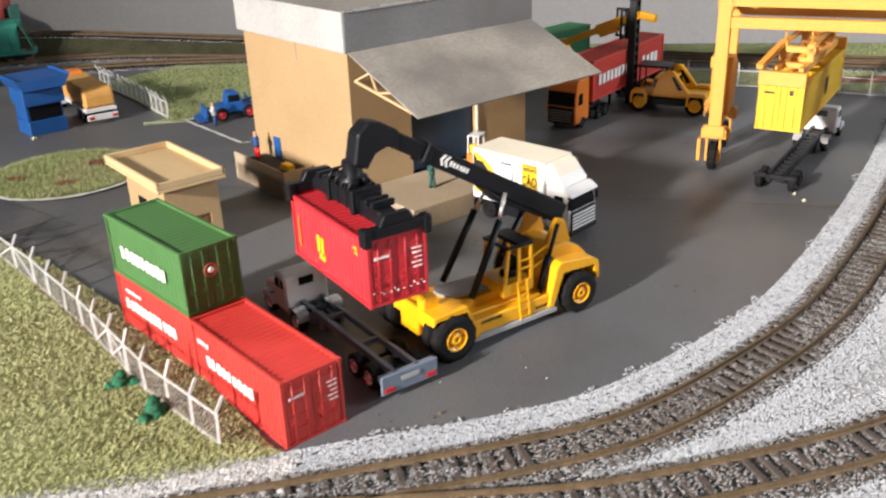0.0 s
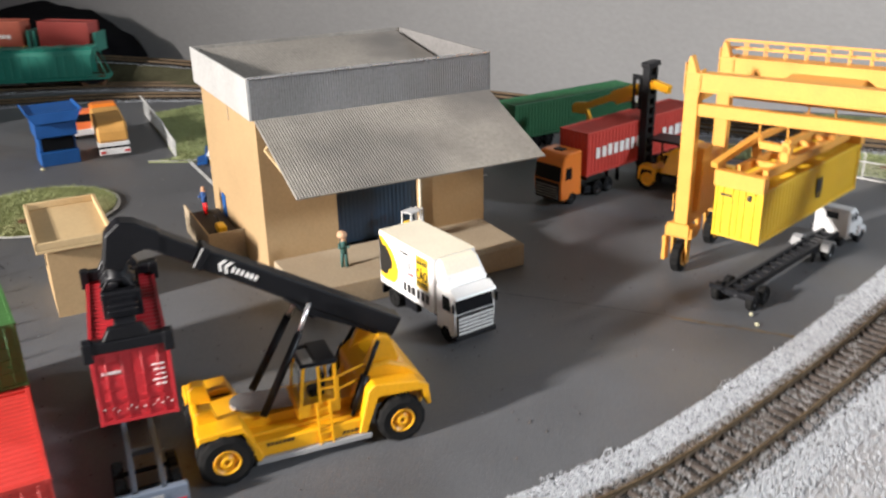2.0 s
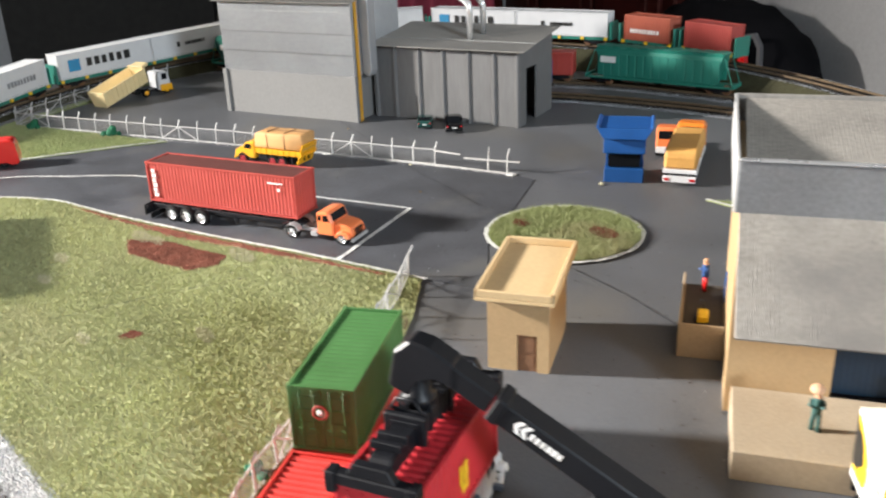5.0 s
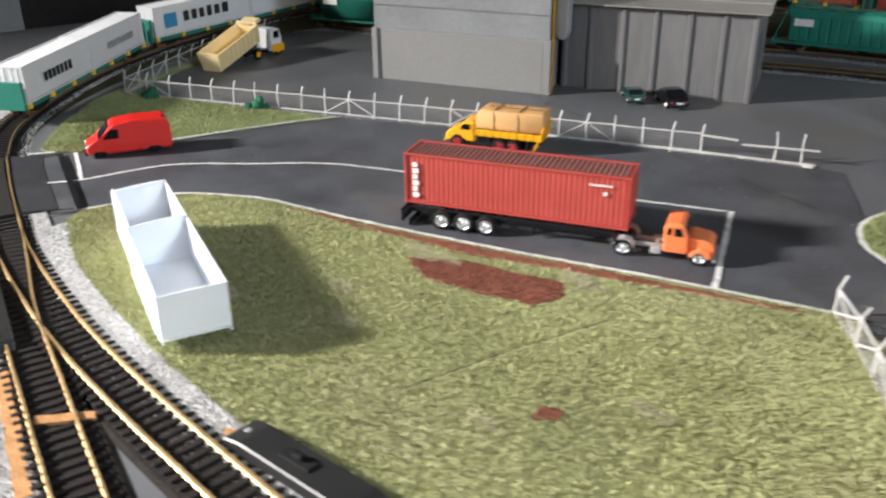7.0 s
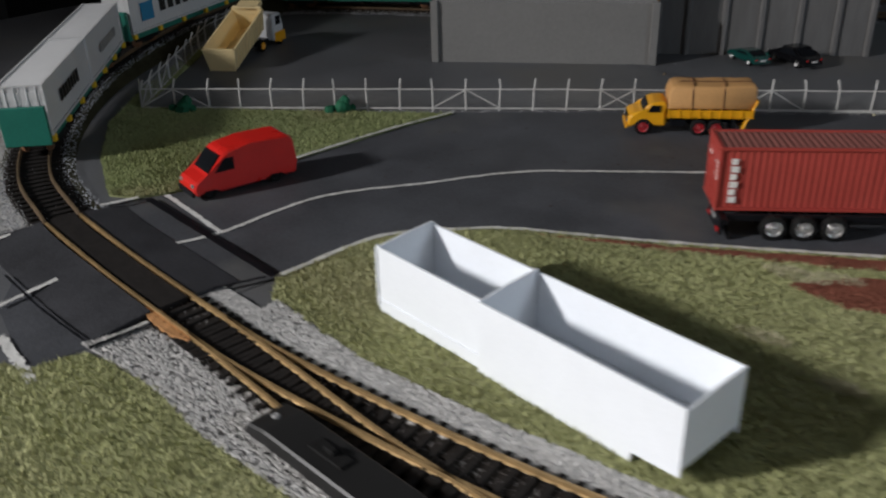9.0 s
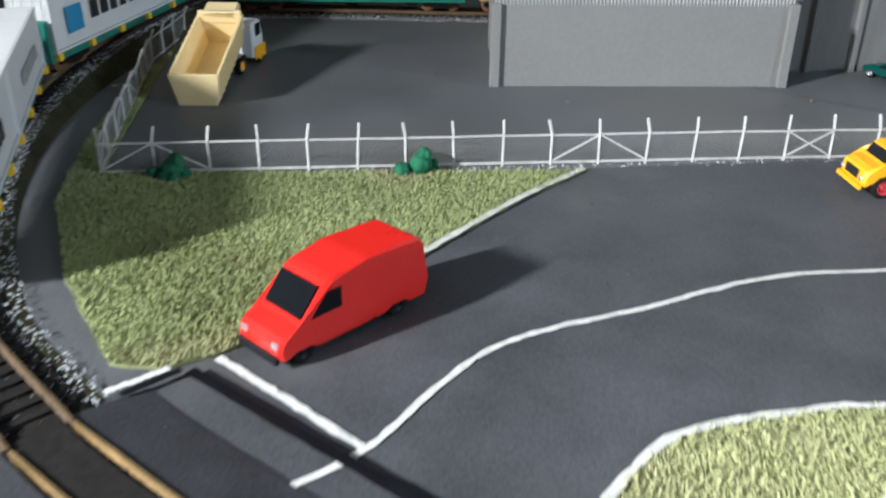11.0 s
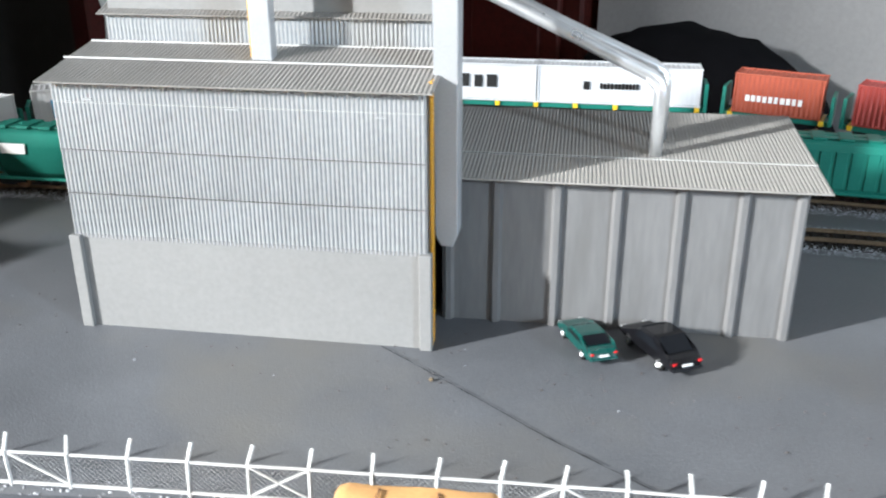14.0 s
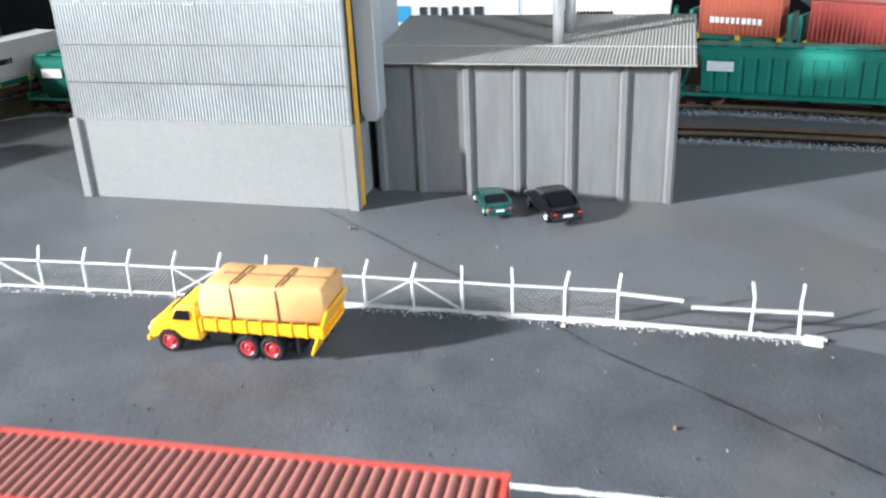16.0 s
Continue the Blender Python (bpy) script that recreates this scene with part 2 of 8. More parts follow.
ANNEX = surface("streaked_grey_panel", (0.132, 0.131, 0.130), 0.55, metal=0.05, var=0.09, coarse=60, fine=420, bump=0.05, second=(0.104, 0.102, 0.099), mix=0.25, stretch=0.16)
OCHRE = surface("ochre_ladder", (0.62, 0.33, 0.03), 0.55, var=0.1)
CHROME = surface("polished_pipe", (0.78, 0.79, 0.80), 0.30, metal=0.8, var=0.03, coarse=80, bump=0)
PIPEGREY = surface("pale_duct", (0.37, 0.378, 0.385), 0.4, metal=0.3, var=0.05, coarse=40, bump=0.05)
BLUEDOOR = surface("dark_blue_shutter", (0.006, 0.026, 0.055), 0.5, var=0.12, coarse=60)
BLUE = surface("bright_blue", (0.006, 0.075, 0.27), 0.5, var=0.1, coarse=60)
BROWN = surface("brown_door", (0.16, 0.075, 0.035), 0.7, var=0.12, coarse=90)
RED = surface("container_red", (0.51, 0.042, 0.034), 0.42, var=0.08, coarse=60, bump=0.08)
MAROON = surface("container_maroon", (0.44, 0.022, 0.030), 0.42, var=0.08, coarse=60, bump=0.08)
BRICKDULL = surface("dusty_brick_red", (0.205, 0.072, 0.060), 0.7, var=0.14, coarse=40, bump=0.08)
BRICK = surface("container_brick_red", (0.38, 0.052, 0.040), 0.5, var=0.08, coarse=60, bump=0.08)
RUST = surface("container_orange_red", (0.38, 0.080, 0.040), 0.5, var=0.08, coarse=60, bump=0.08)
GREEN = surface("container_green", (0.055, 0.155, 0.045), 0.5, var=0.1, coarse=60, bump=0.08)
DKGREEN = surface("container_dark_green", (0.016, 0.105, 0.040), 0.5, var=0.1, coarse=60)
TEAL = surface("wagon_teal", (0.016, 0.175, 0.128), 0.45, var=0.1, coarse=50, bump=0.08)
YELLOW = surface("machine_yellow", (0.76, 0.36, 0.006), 0.42, var=0.06, coarse=60, bump=0.06, coat=0.15)
LEMON = surface("container_yellow", (0.68, 0.43, 0.025), 0.42, var=0.06, coarse=60, bump=0.06)
ORANGE = surface("crane_orange", (0.68, 0.325, 0.055), 0.5, var=0.07, coarse=60, bump=0.06)
ORANGECAB = surface("cab_orange", (0.72, 0.19, 0.022), 0.38, var=0.05, coarse=60, bump=0.05, coat=0.3)
SALMON = surface("cab_salmon", (0.80, 0.20, 0.065), 0.38, var=0.05, coarse=60, bump=0.05, coat=0.3)
VANRED = surface("van_red", (0.68, 0.020, 0.014), 0.3, var=0.05, coarse=60, bump=0.04, coat=0.4)
WHITE = surface("white_plastic", (0.62, 0.625, 0.63), 0.45, var=0.04, coarse=60, bump=0.05)
TRUCKWHITE = surface("glossy_truck_white", (0.84, 0.84, 0.83), 0.35, var=0.03, coarse=60, bump=0.03, coat=0.2)
PAPER = surface("white_card", (0.80, 0.835, 0.88), 0.75, var=0.02, coarse=60, bump=0.05, spec=0.2)
IVORY = surface("ivory_roof", (0.86, 0.79, 0.63), 0.5, var=0.05, coarse=60, bump=0.05)
CREAMDULL = surface("dull_cream_wagon", (0.42, 0.34, 0.20), 0.6, var=0.1, coarse=60, bump=0.05)
NAVY = surface("dark_blue_wagon", (0.012, 0.035, 0.075), 0.5, var=0.1, coarse=60)
CREAMY = surface("cream_plastic", (0.78, 0.62, 0.33), 0.5, var=0.05, coarse=60, bump=0.05)
BLACK = surface("black_paint", (0.0065, 0.007, 0.009), 0.42, var=0.2, coarse=80, bump=0.08, spec=0.25)
RUBBER = surface("rubber", (0.007, 0.007, 0.007), 0.8, var=0.25, coarse=300, bump=0.3, spec=0.2)
GREYPLATE = surface("grey_plate", (0.30, 0.30, 0.30), 0.6, var=0.1, coarse=80)
CHASSIS = surface("slate_chassis", (0.13, 0.16, 0.21), 0.5, var=0.12, coarse=80)
SILVER = surface("silver_hub", (0.70, 0.70, 0.70), 0.28, metal=0.8, var=0.06, coarse=80, bump=0.04)
TARP = surface("tan_tarpaulin", (0.52, 0.285, 0.105), 0.7, var=0.08, coarse=60, fine=700, bump=0.25)
BUSTAN = surface("tan_load", (0.58, 0.30, 0.075), 0.65, var=0.1, coarse=60)
GLASS = surface("dark_window", (0.007, 0.008, 0.010), 0.14, var=0.1, bump=0, spec=0.12)
CABGLASS = clear("cab_glass")
EMBLEM = surface("dull_red_print", (0.30, 0.05, 0.035), 0.5, var=0.1, bump=0)
TAIL = surface("red_lens", (0.5, 0.01, 0.012), 0.3, var=0.05)
LEAF = surface("dark_green_shrub", (0.004, 0.10, 0.045), 0.8, var=0.3, coarse=200, bump=0.4)
CARGREEN = surface("car_green", (0.003, 0.050, 0.042), 0.25, var=0.05, bump=0.02, coat=0.6)
CARBLACK = surface("car_black", (0.005, 0.005, 0.006), 0.16, var=0.05, bump=0.02, coat=0.15, spec=0.3)
INK = surface("black_print", (0.012, 0.012, 0.012), 0.5, var=0.05, bump=0)
PRINTWHITE = surface("white_print", (0.80, 0.78, 0.75), 0.5, var=0.08, coarse=300, bump=0)
PRINTYELLOW = surface("yellow_print", (0.80, 0.50, 0.02), 0.5, var=0.05, bump=0)
PRINTBLUE = surface("blue_print", (0.02, 0.22, 0.42), 0.5, var=0.05, bump=0)
WALLPAINT = surface("off_white_plaster", (0.292, 0.292, 0.292), 0.9, var=0.05, coarse=5, fine=130, bump=0.35, spec=0.2, span=0.002)
OLDPAINT = surface("peeling_white_paint", (0.50, 0.49, 0.45), 0.8, var=0.12, coarse=30, fine=200, bump=0.3, second=(0.10, 0.22, 0.32), mix=0.25)
# Invented dark paint for walls out of view; keeps bounced light low
BACKWALL = surface("unseen_dark_wall", (0.050, 0.043, 0.037), 0.8, var=0.15, coarse=6, fine=60, bump=0.1)
CROSSING = surface("dark_crossing_board", (0.034, 0.035, 0.040), 0.7, var=0.3, coarse=40, fine=900, bump=0.3, spec=0.3)
# Ceiling out of view, near black, and a dimmed floor: both cut bounced light
CEIL = surface("unseen_dark_ceiling", (0.04, 0.04, 0.04), 0.9, var=0.03, coarse=3, fine=60, bump=0.05)
FLOORM = surface("brown_floor_tile", (0.075, 0.058, 0.048), 0.5, var=0.12, coarse=6, fine=60, bump=0.05)
REDWOOD = surface("dark_red_wood", (0.040, 0.006, 0.004), 0.5, var=0.3, coarse=9, fine=120, bump=0.1, coat=0.05, spec=0.25)
PINKCLOTH = surface("pink_cloth", (0.34, 0.050, 0.080), 0.9, var=0.15, coarse=14, fine=900, bump=0.4)
BADGE = surface("dark_grey_badge", (0.07, 0.07, 0.075), 0.6, var=0.1)
BLACKCLOTH = surface("black_fabric", (0.005, 0.005, 0.006), 0.95, var=0.3, coarse=20, fine=900, bump=0.4, spec=0.05)
TABLEWOOD = surface("plywood_edge", (0.36, 0.25, 0.14), 0.7, var=0.15, coarse=20, fine=300, bump=0.2)
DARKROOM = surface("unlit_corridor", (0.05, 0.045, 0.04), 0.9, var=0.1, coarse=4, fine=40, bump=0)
SKIN = surface("figure_flesh", (0.55, 0.33, 0.20), 0.7, var=0.08)
FIGGREEN = surface("figure_green", (0.030, 0.095, 0.085), 0.7, var=0.1)
FIGBLUE = surface("figure_blue", (0.02, 0.07, 0.22), 0.7, var=0.1)


# ---- the room round the layout ----
WALL_TURN = -9.8


def slab(name, x0, x1, y0, y1, z0, z1, material, label, m=IDENT, category="wall"):
    bm = bms()
    box(bm, x0, x1, y0, y1, z0, z1, 0, m)
    return solid(name, bm, material, label, category, kind="structure")


north = at(-1.19, 1.80, WALL_TURN)
slab("wall_north", -0.02, 3.3, 0.0, 0.1, -0.85, 1.85, WALLPAINT, "rough off-white plastered wall behind the layout", north)
slab("wall_north_west", -1.0, -0.02, 0.08, 0.18, -0.85, 1.85, WALLPAINT, "off-white plastered wall behind the dark wooden furniture", north)
# Unseen walls added round the room, dark so that little light bounces back
for nm, y0, y1, z0, z1 in (("wall_east", -1.80, 0.10, -0.85, 1.85), ("wall_east_end", 0.60, 1.45, -0.85, 1.85), ("east_window_breast", 0.10, 0.60, -0.85, 0.55), ("east_window_head", 0.10, 0.60, 1.05, 1.85)):
    slab(nm, 1.90, 2.0, y0, y1, z0, z1, BACKWALL, "unseen dark brown wall closing the room")
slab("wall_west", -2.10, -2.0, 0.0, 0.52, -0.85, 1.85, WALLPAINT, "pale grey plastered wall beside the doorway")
slab("lintel", -2.10, -2.0, 0.52, 1.355, 1.25, 1.85, WALLPAINT, "plastered wall over the dark doorway")
slab("wall_west_end", -2.10, -2.0, 1.355, 2.1, -0.85, 1.85, WALLPAINT, "plastered wall beside the dark doorway")
west = at(-1.63, -1.18, WALL_TURN)
for nm, y0, y1, z0, z1 in (("wall_west_near", -0.56, -0.18, -0.85, 1.85), ("wall_west_middle", 0.18, 1.11, -0.85, 1.85),
                           ("window_breast", -0.18, 0.18, -0.85, 0.64), ("window_head", -0.18, 0.18, 1.00, 1.85)):
    slab(nm, -0.105, -0.005, y0, y1, z0, z1, BACKWALL, "unseen dark brown wall closing the room", west)
slab("wall_return", -2.10, -1.46, -0.10, 0.0, -0.85, 1.85, BACKWALL, "unseen dark brown wall closing the room")
slab("wall_south", -1.84, 1.90, -1.80, -1.70, -0.85, 1.85, BACKWALL, "unseen dark brown wall closing the room")
slab("floor", -3.3, 2.0, -1.80, 2.2, -0.9, -0.85, FLOORM, "brown tiled floor of the room", category="floor")
slab("ceiling", -3.3, 2.0, -1.80, 2.2, 1.85, 1.9, CEIL, "unseen near-black ceiling closing the room", category="ceiling")
# Dark wall colour stands in for the corridor having no light
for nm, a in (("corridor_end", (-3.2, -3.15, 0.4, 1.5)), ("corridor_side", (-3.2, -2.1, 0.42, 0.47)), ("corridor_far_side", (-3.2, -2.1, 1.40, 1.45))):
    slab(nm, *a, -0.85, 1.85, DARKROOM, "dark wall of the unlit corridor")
for nm, m, w, z0, z1 in (("window_1", west @ pose(-0.070, -0.18, 0, 0, 0, 90), 0.36, 0.64, 1.00), ("window_2", pose(1.98, 0.10, 0, 0, 0, 90), 0.50, 0.55, 1.05)):
    bm = bms()
    for a in ((0, 0.018, z0, z1), (w - 0.018, w, z0, z1), (0.018, w - 0.018, z0, z0 + 0.018), (0.018, w - 0.018, z1 - 0.018, z1)):
        box(bm, a[0], a[1], -0.012, 0.012, a[2], a[3], 0.004)
    solid(nm, bm, WHITE, "white frame of a bright open window", "window", m, kind="structure")

# dark wooden furniture, hanging cloth and the black bag beyond the table
wardrobe = thing("wardrobe", "tall dark red varnished wooden wardrobe against the wall", "wardrobe", north)
bm = bms()
box(bm, -0.92, -0.04, -0.02, 0.08, -0.85, 1.1, 0.006)
part("body", bm, REDWOOD, wardrobe)
for x0 in (-0.90, -0.62, -0.34):
    bm = bms()
    box(bm, x0, x0 + 0.26, -0.035, -0.021, -0.8, 1.05, 0.004)
    box(bm, x0 + 0.04, x0 + 0.22, -0.041, -0.034, -0.3, 0.45, 0.005)
    box(bm, x0 + 0.04, x0 + 0.22, -0.041, -0.034, 0.52, 0.98, 0.005)
    part("door", bm, REDWOOD, wardrobe)
frame_ob = thing("door_frame", "dark red wooden door frame with peeling white paint", "door frame", IDENT, kind="structure")
bm = bms()
box(bm, -2.02, -1.96, 1.275, 1.365, -0.85, 1.25, 0.004)
part("jamb", bm, REDWOOD, frame_ob)
bm = bms()
prism(bm, [(0.028, -0.16), (0.038, -0.15), (0.052, -0.09), (0.058, -0.02), (0.052, 0.06), (0.060, 0.13), (0.055, 0.24), (0.058, 0.42), (0.0, 0.44), (-0.006, 0.24), (0.004, 0.12), (-0.002, 0.06), (0.010, 0.0), (0.006, -0.04), (0.018, -0.09)], 0, 0.002, 0, pose(-1.957, 1.298, 0, 0, 0, 90))
part("peeling_paint", bm, OLDPAINT, frame_ob, "patch of peeling white paint")
screen = thing("wooden_screen", "dark red wooden panel beside the doorway", "panel")
bm = bms()
box(bm, -1.985, -1.958, 1.372, 1.86, -0.85, 1.1, 0.005)
part("board", bm, REDWOOD, screen)
for y0 in (1.385, 1.625):
    bm = bms()
    box(bm, -1.957, -1.948, y0, y0 + 0.22, -0.30, 0.40, 0.006)
    part("raised_panel", bm, REDWOOD, screen)
    bm = bms()
    box(bm, -1.957, -1.948, y0, y0 + 0.22, 0.46, 1.04, 0.006)
    part("raised_panel", bm, REDWOOD, screen)
bm = bms()
n = 60
col = []
for i in range(n + 1):
    f = i / n
    x = -1.90 + 0.022 * math.sin(f * 34) + 0.012 * math.sin(f * 13 + 1)
    row = []
    for j in range(16):
        g = j / 15
        z = -0.16 + 0.05 * math.sin(f * 5 + 0.5) + 0.12 * abs(f - 0.45) + g * 0.85
        row.append(bm.verts.new((x + 0.012 * math.sin(g * 6 + f * 9), 1.42 + 0.34 * f * (0.80 + 0.2 * (1 - g)) + 0.02 * math.sin(g * 3), z)))
    col.append(row)
for a, b in zip(col, col[1:]):
    for j in range(15):
        bm.faces.new((a[j], b[j], b[j + 1], a[j + 1])).smooth = True
cloth = solid("hanging_cloth", bm, PINKCLOTH, "dusty pink cloth hanging in folds over the panel", "cloth")
mod = cloth.modifiers.new("thickness", "SOLIDIFY")
mod.thickness = 0.004

bag = thing("black_bag", "round black fabric bag standing against the plastered wall", "bag", at(-0.925, 1.645, WALL_TURN))
bm = bms()
rings = []
for i in range(15):
    f = i / 14
    ring = []
    for k in range(48):
        a = 2 * math.pi * k / 48
        rad = 0.158 * math.sqrt(max(0.0, 1 - (2 * f - 1) ** 4)) * (1 + 0.035 * math.sin(3 * a + 1) + 0.02 * math.sin(11 * a + 2 * f) + 0.012 * math.sin(23 * a))
        ring.append(bm.verts.new((rad * math.cos(a) * 1.34 - 0.028, -0.10 + 0.16 * f, -0.118 + rad * math.sin(a) * 0.98)))
    rings.append(ring)
for a, b in zip(rings, rings[1:]):
    for k in range(48):
        bm.faces.new((a[k], a[(k + 1) % 48], b[(k + 1) % 48], b[k])).smooth = True
part("pouch", bm, BLACKCLOTH, bag)
bm = bms()
outer = [(-0.02, -0.05), (-0.010, -0.005), (0.012, 0.024), (0.038, 0.030), (0.055, 0.010), (0.060, -0.05)]
inner = [(0.053, -0.05), (0.048, 0.006), (0.036, 0.022), (0.016, 0.017), (-0.003, -0.008), (-0.013, -0.05)]
prism(bm, outer + inner, -0.106, -0.098, 0, Matrix.Translation((0.098, 0, -0.036)))
part("badge", bm, BADGE, bag, "grey arched outline badge")
bm = bms()
prism(bm, [(0.004, -0.022), (0.022, -0.024), (0.018, 0.010), (0.008, 0.006)], -0.107, -0.098, 0, Matrix.Translation((0.098, 0, -0.036)))
part("badge_patch", bm, TAIL, bag, "small red patch")
shelf = thing("low_shelf", "low dark wooden shelf behind the layout carrying a bag", "shelf", at(-0.925, 1.645, WALL_TURN))
bm = bms()
box(bm, -0.5, 0.45, -0.12, 0.10, -0.30, -0.277, 0.003)
box(bm, -0.5, -0.47, -0.12, 0.10, -0.85, -0.3)
box(bm, 0.42, 0.45, -0.12, 0.10, -0.85, -0.3)
part("board", bm, REDWOOD, shelf)

# ---- the layout's table and its ground ----
EDGE = [(-1.36, -0.10), (0.80, -0.10), (0.80, 0.962), (-0.75, 1.225), (-1.22, 1.12), (-1.36, 0.85)]
bm = bms()
vs = [bm.verts.new((x, y, 0)) for x, y in EDGE]
lo = [bm.verts.new((x, y, -0.02)) for x, y in EDGE]
bm.faces.new(vs)
bm.faces.new(lo[::-1])
for i in range(len(EDGE)):
    j = (i + 1) % len(EDGE)
    bm.faces.new((vs[i], lo[i], lo[j], vs[j]))
solid("ground", bm, ASPHALT, "grey painted asphalt yard of the model layout", "ground", kind="structure")
bm = bms()
box(bm, -1.34, 0.78, -0.08, 0.9, -0.12, -0.0205)
for x, y in ((-1.3, -0.04), (0.74, -0.04), (-1.3, 0.84), (0.74, 0.84)):
    box(bm, x - 0.03, x + 0.03, y - 0.03, y + 0.03, -0.85, -0.12)
table = solid("layout_table", bm, TABLEWOOD, "plain plywood table under the model layout", "table")


def sheet(name, pts, z, material, label, category="ground", thick=0.0012, wavy=0.0):
    """A thin flat sheet with a given outline, on the ground."""
    bm = bms()
    if wavy:
        fine = []
        for i, (x, y) in enumerate(pts):
            x2, y2 = pts[(i + 1) % len(pts)]
            k = max(1, int(math.hypot(x2 - x, y2 - y) / 0.006))
            for q in range(k):
                px, py = x + (x2 - x) * q / k, y + (y2 - y) * q / k
                d = noise.noise_vector(Vector((px * 90, py * 90, 3.1))) * wavy
                fine.append((px + d.x, py + d.y))
        pts = fine
    top = [bm.verts.new((x, y, z)) for x, y in pts]
    low = [bm.verts.new((x, y, z - thick)) for x, y in pts]
    bm.faces.new(top)
    for i in range(len(pts)):
        j = (i + 1) % len(pts)
        bm.faces.new((top[i], low[i], low[j], top[j]))
    return solid(name, bm, material, label, category, kind="structure")


def smooth_line(pts, step=0.004):
    """A smooth curve through the points, sampled at even steps."""
    p = [Vector((*q, 0)) if len(q) == 2 else Vector(q) for q in pts]
    p = [2 * p[0] - p[1]] + p + [2 * p[-1] - p[-2]]
    raw = []
    for a, b, c, d in zip(p, p[1:], p[2:], p[3:]):
        for i in range(40):
            t = i / 40
            raw.append(0.5 * (2 * b + (c - a) * t + (2 * a - 5 * b + 4 * c - d) * t * t + (3 * b - a - 3 * c + d) * t ** 3))
    raw.append(p[-2])
    out, gone = [raw[0]], 0.0
    for a, b in zip(raw, raw[1:]):
        d = (b - a).length
        while d > 0 and gone + d >= step:
            a = a + (b - a) * ((step - gone) / d)
            out.append(a.copy())
            d, gone = (b - a).length, 0.0
        gone += d
    return out


def inside(pts, poly):
    x, y = pts[:, 0], pts[:, 1]
    hit = np.zeros(len(pts), bool)
    for (x1, y1), (x2, y2) in zip(poly, poly[1:] + poly[:1]):
        cross = ((y1 > y) != (y2 > y)) & (x < (x2 - x1) * (y - y1) / (y2 - y1 + 1e-12) + x1)
        hit ^= cross
    return hit


def scatter(poly, n, seed, holes=()):
    rng = np.random.default_rng(seed)
    a = np.array(poly)
    p = rng.random((n, 2)) * (a.max(0) - a.min(0)) + a.min(0)
    keep = inside(p, poly)
    for h in holes:
        keep &= ~inside(p, h)
    return p[keep], rng


def flock(name, poly, n, seed, z, label, parent=None, tall=0.0022, holes=(), material=None):
    """Short upright fibres strewn over an outline."""
    p, rng = scatter(poly, n, seed, holes)
    k = len(p)
    a = rng.random(k) * 2 * np.pi
    w, h = 0.0002 + rng.random(k) * 0.0004, tall * (0.35 + rng.random(k) * 0.75)
    lx, ly = (rng.random(k) - 0.5) * tall * 1.6, (rng.random(k) - 0.5) * tall * 1.6
    v = np.zeros((k, 3, 3))
    v[:, 0] = np.c_[p[:, 0] - w * np.cos(a), p[:, 1] - w * np.sin(a), np.full(k, z)]
    v[:, 1] = np.c_[p[:, 0] + w * np.cos(a), p[:, 1] + w * np.sin(a), np.full(k, z)]
    v[:, 2] = np.c_[p[:, 0] + lx, p[:, 1] + ly, z + h]
    ob = new(name, many(name, v.reshape(-1, 3).tolist(), np.arange(3 * k).reshape(-1, 3).tolist(), material or BLADES))
    return tagged(ob, label, "grass", kind="stuff")


OCTA = np.array([(1, 0, 0), (-1, 0, 0), (0, 1, 0), (0, -1, 0), (0, 0, 1), (0, 0, -1)], float)
OCTF = np.array([(0, 2, 4), (2, 1, 4), (1, 3, 4), (3, 0, 4)])


def pebbles(name, p, rng, z, size, label, material=None, lift=0.0006, category="gravel"):
    """Small broken stones at the given places."""
    k = len(p)
    a = rng.random(k) * 2 * np.pi
    s = size * (0.45 + rng.random((k, 3)) * 0.75)
    v = OCTA[None] * s[:, None] + (rng.random((k, 6, 3)) - 0.5) * size * 0.5
    x = v[..., 0] * np.cos(a)[:, None] - v[..., 1] * np.sin(a)[:, None]
    y = v[..., 0] * np.sin(a)[:, None] + v[..., 1] * np.cos(a)[:, None]
    zz = z if np.ndim(z) == 0 else np.asarray(z)[:, None]
    v = np.stack([x + p[:, 0:1], y + p[:, 1:2], v[..., 2] * 0.7 + zz + lift], -1)
    f = OCTF[None] + 6 * np.arange(k)[:, None, None]
    ob = new(name, many(name, v.reshape(-1, 3).tolist(), f.reshape(-1, 3).tolist(), material or STONE))
    return tagged(ob, label, category, kind="stuff")


def stripe(name, pts, width, label="white painted road line on the asphalt", z=0.0006, rough=0.0004, parent=None):
    """A painted line with slightly uneven edges."""
    line = smooth_line(pts, 0.0035) if len(pts) > 2 else [Vector((*pts[0], 0)).lerp(Vector((*pts[1], 0)), i / 30) for i in range(31)]
    bm = bms()
    pairs = []
    for i, p in enumerate(line):
        d = (line[min(i + 1, len(line) - 1)] - line[max(i - 1, 0)]).normalized()
        s = Vector((-d.y, d.x, 0))
        a, b = (width / 2 + rough * noise.noise(Vector((i * 0.7, k, p.x * 50))) * 2 for k in (0.3, 7.7))
        pairs.append((bm.verts.new(p + s * a + Vector((0, 0, z))), bm.verts.new(p - s * b + Vector((0, 0, z)))))
    for (a, b), (c, d) in zip(pairs, pairs[1:]):
        bm.faces.new((a, b, d, c))
    return solid(name, bm, LINE, label, "road line", kind="structure")


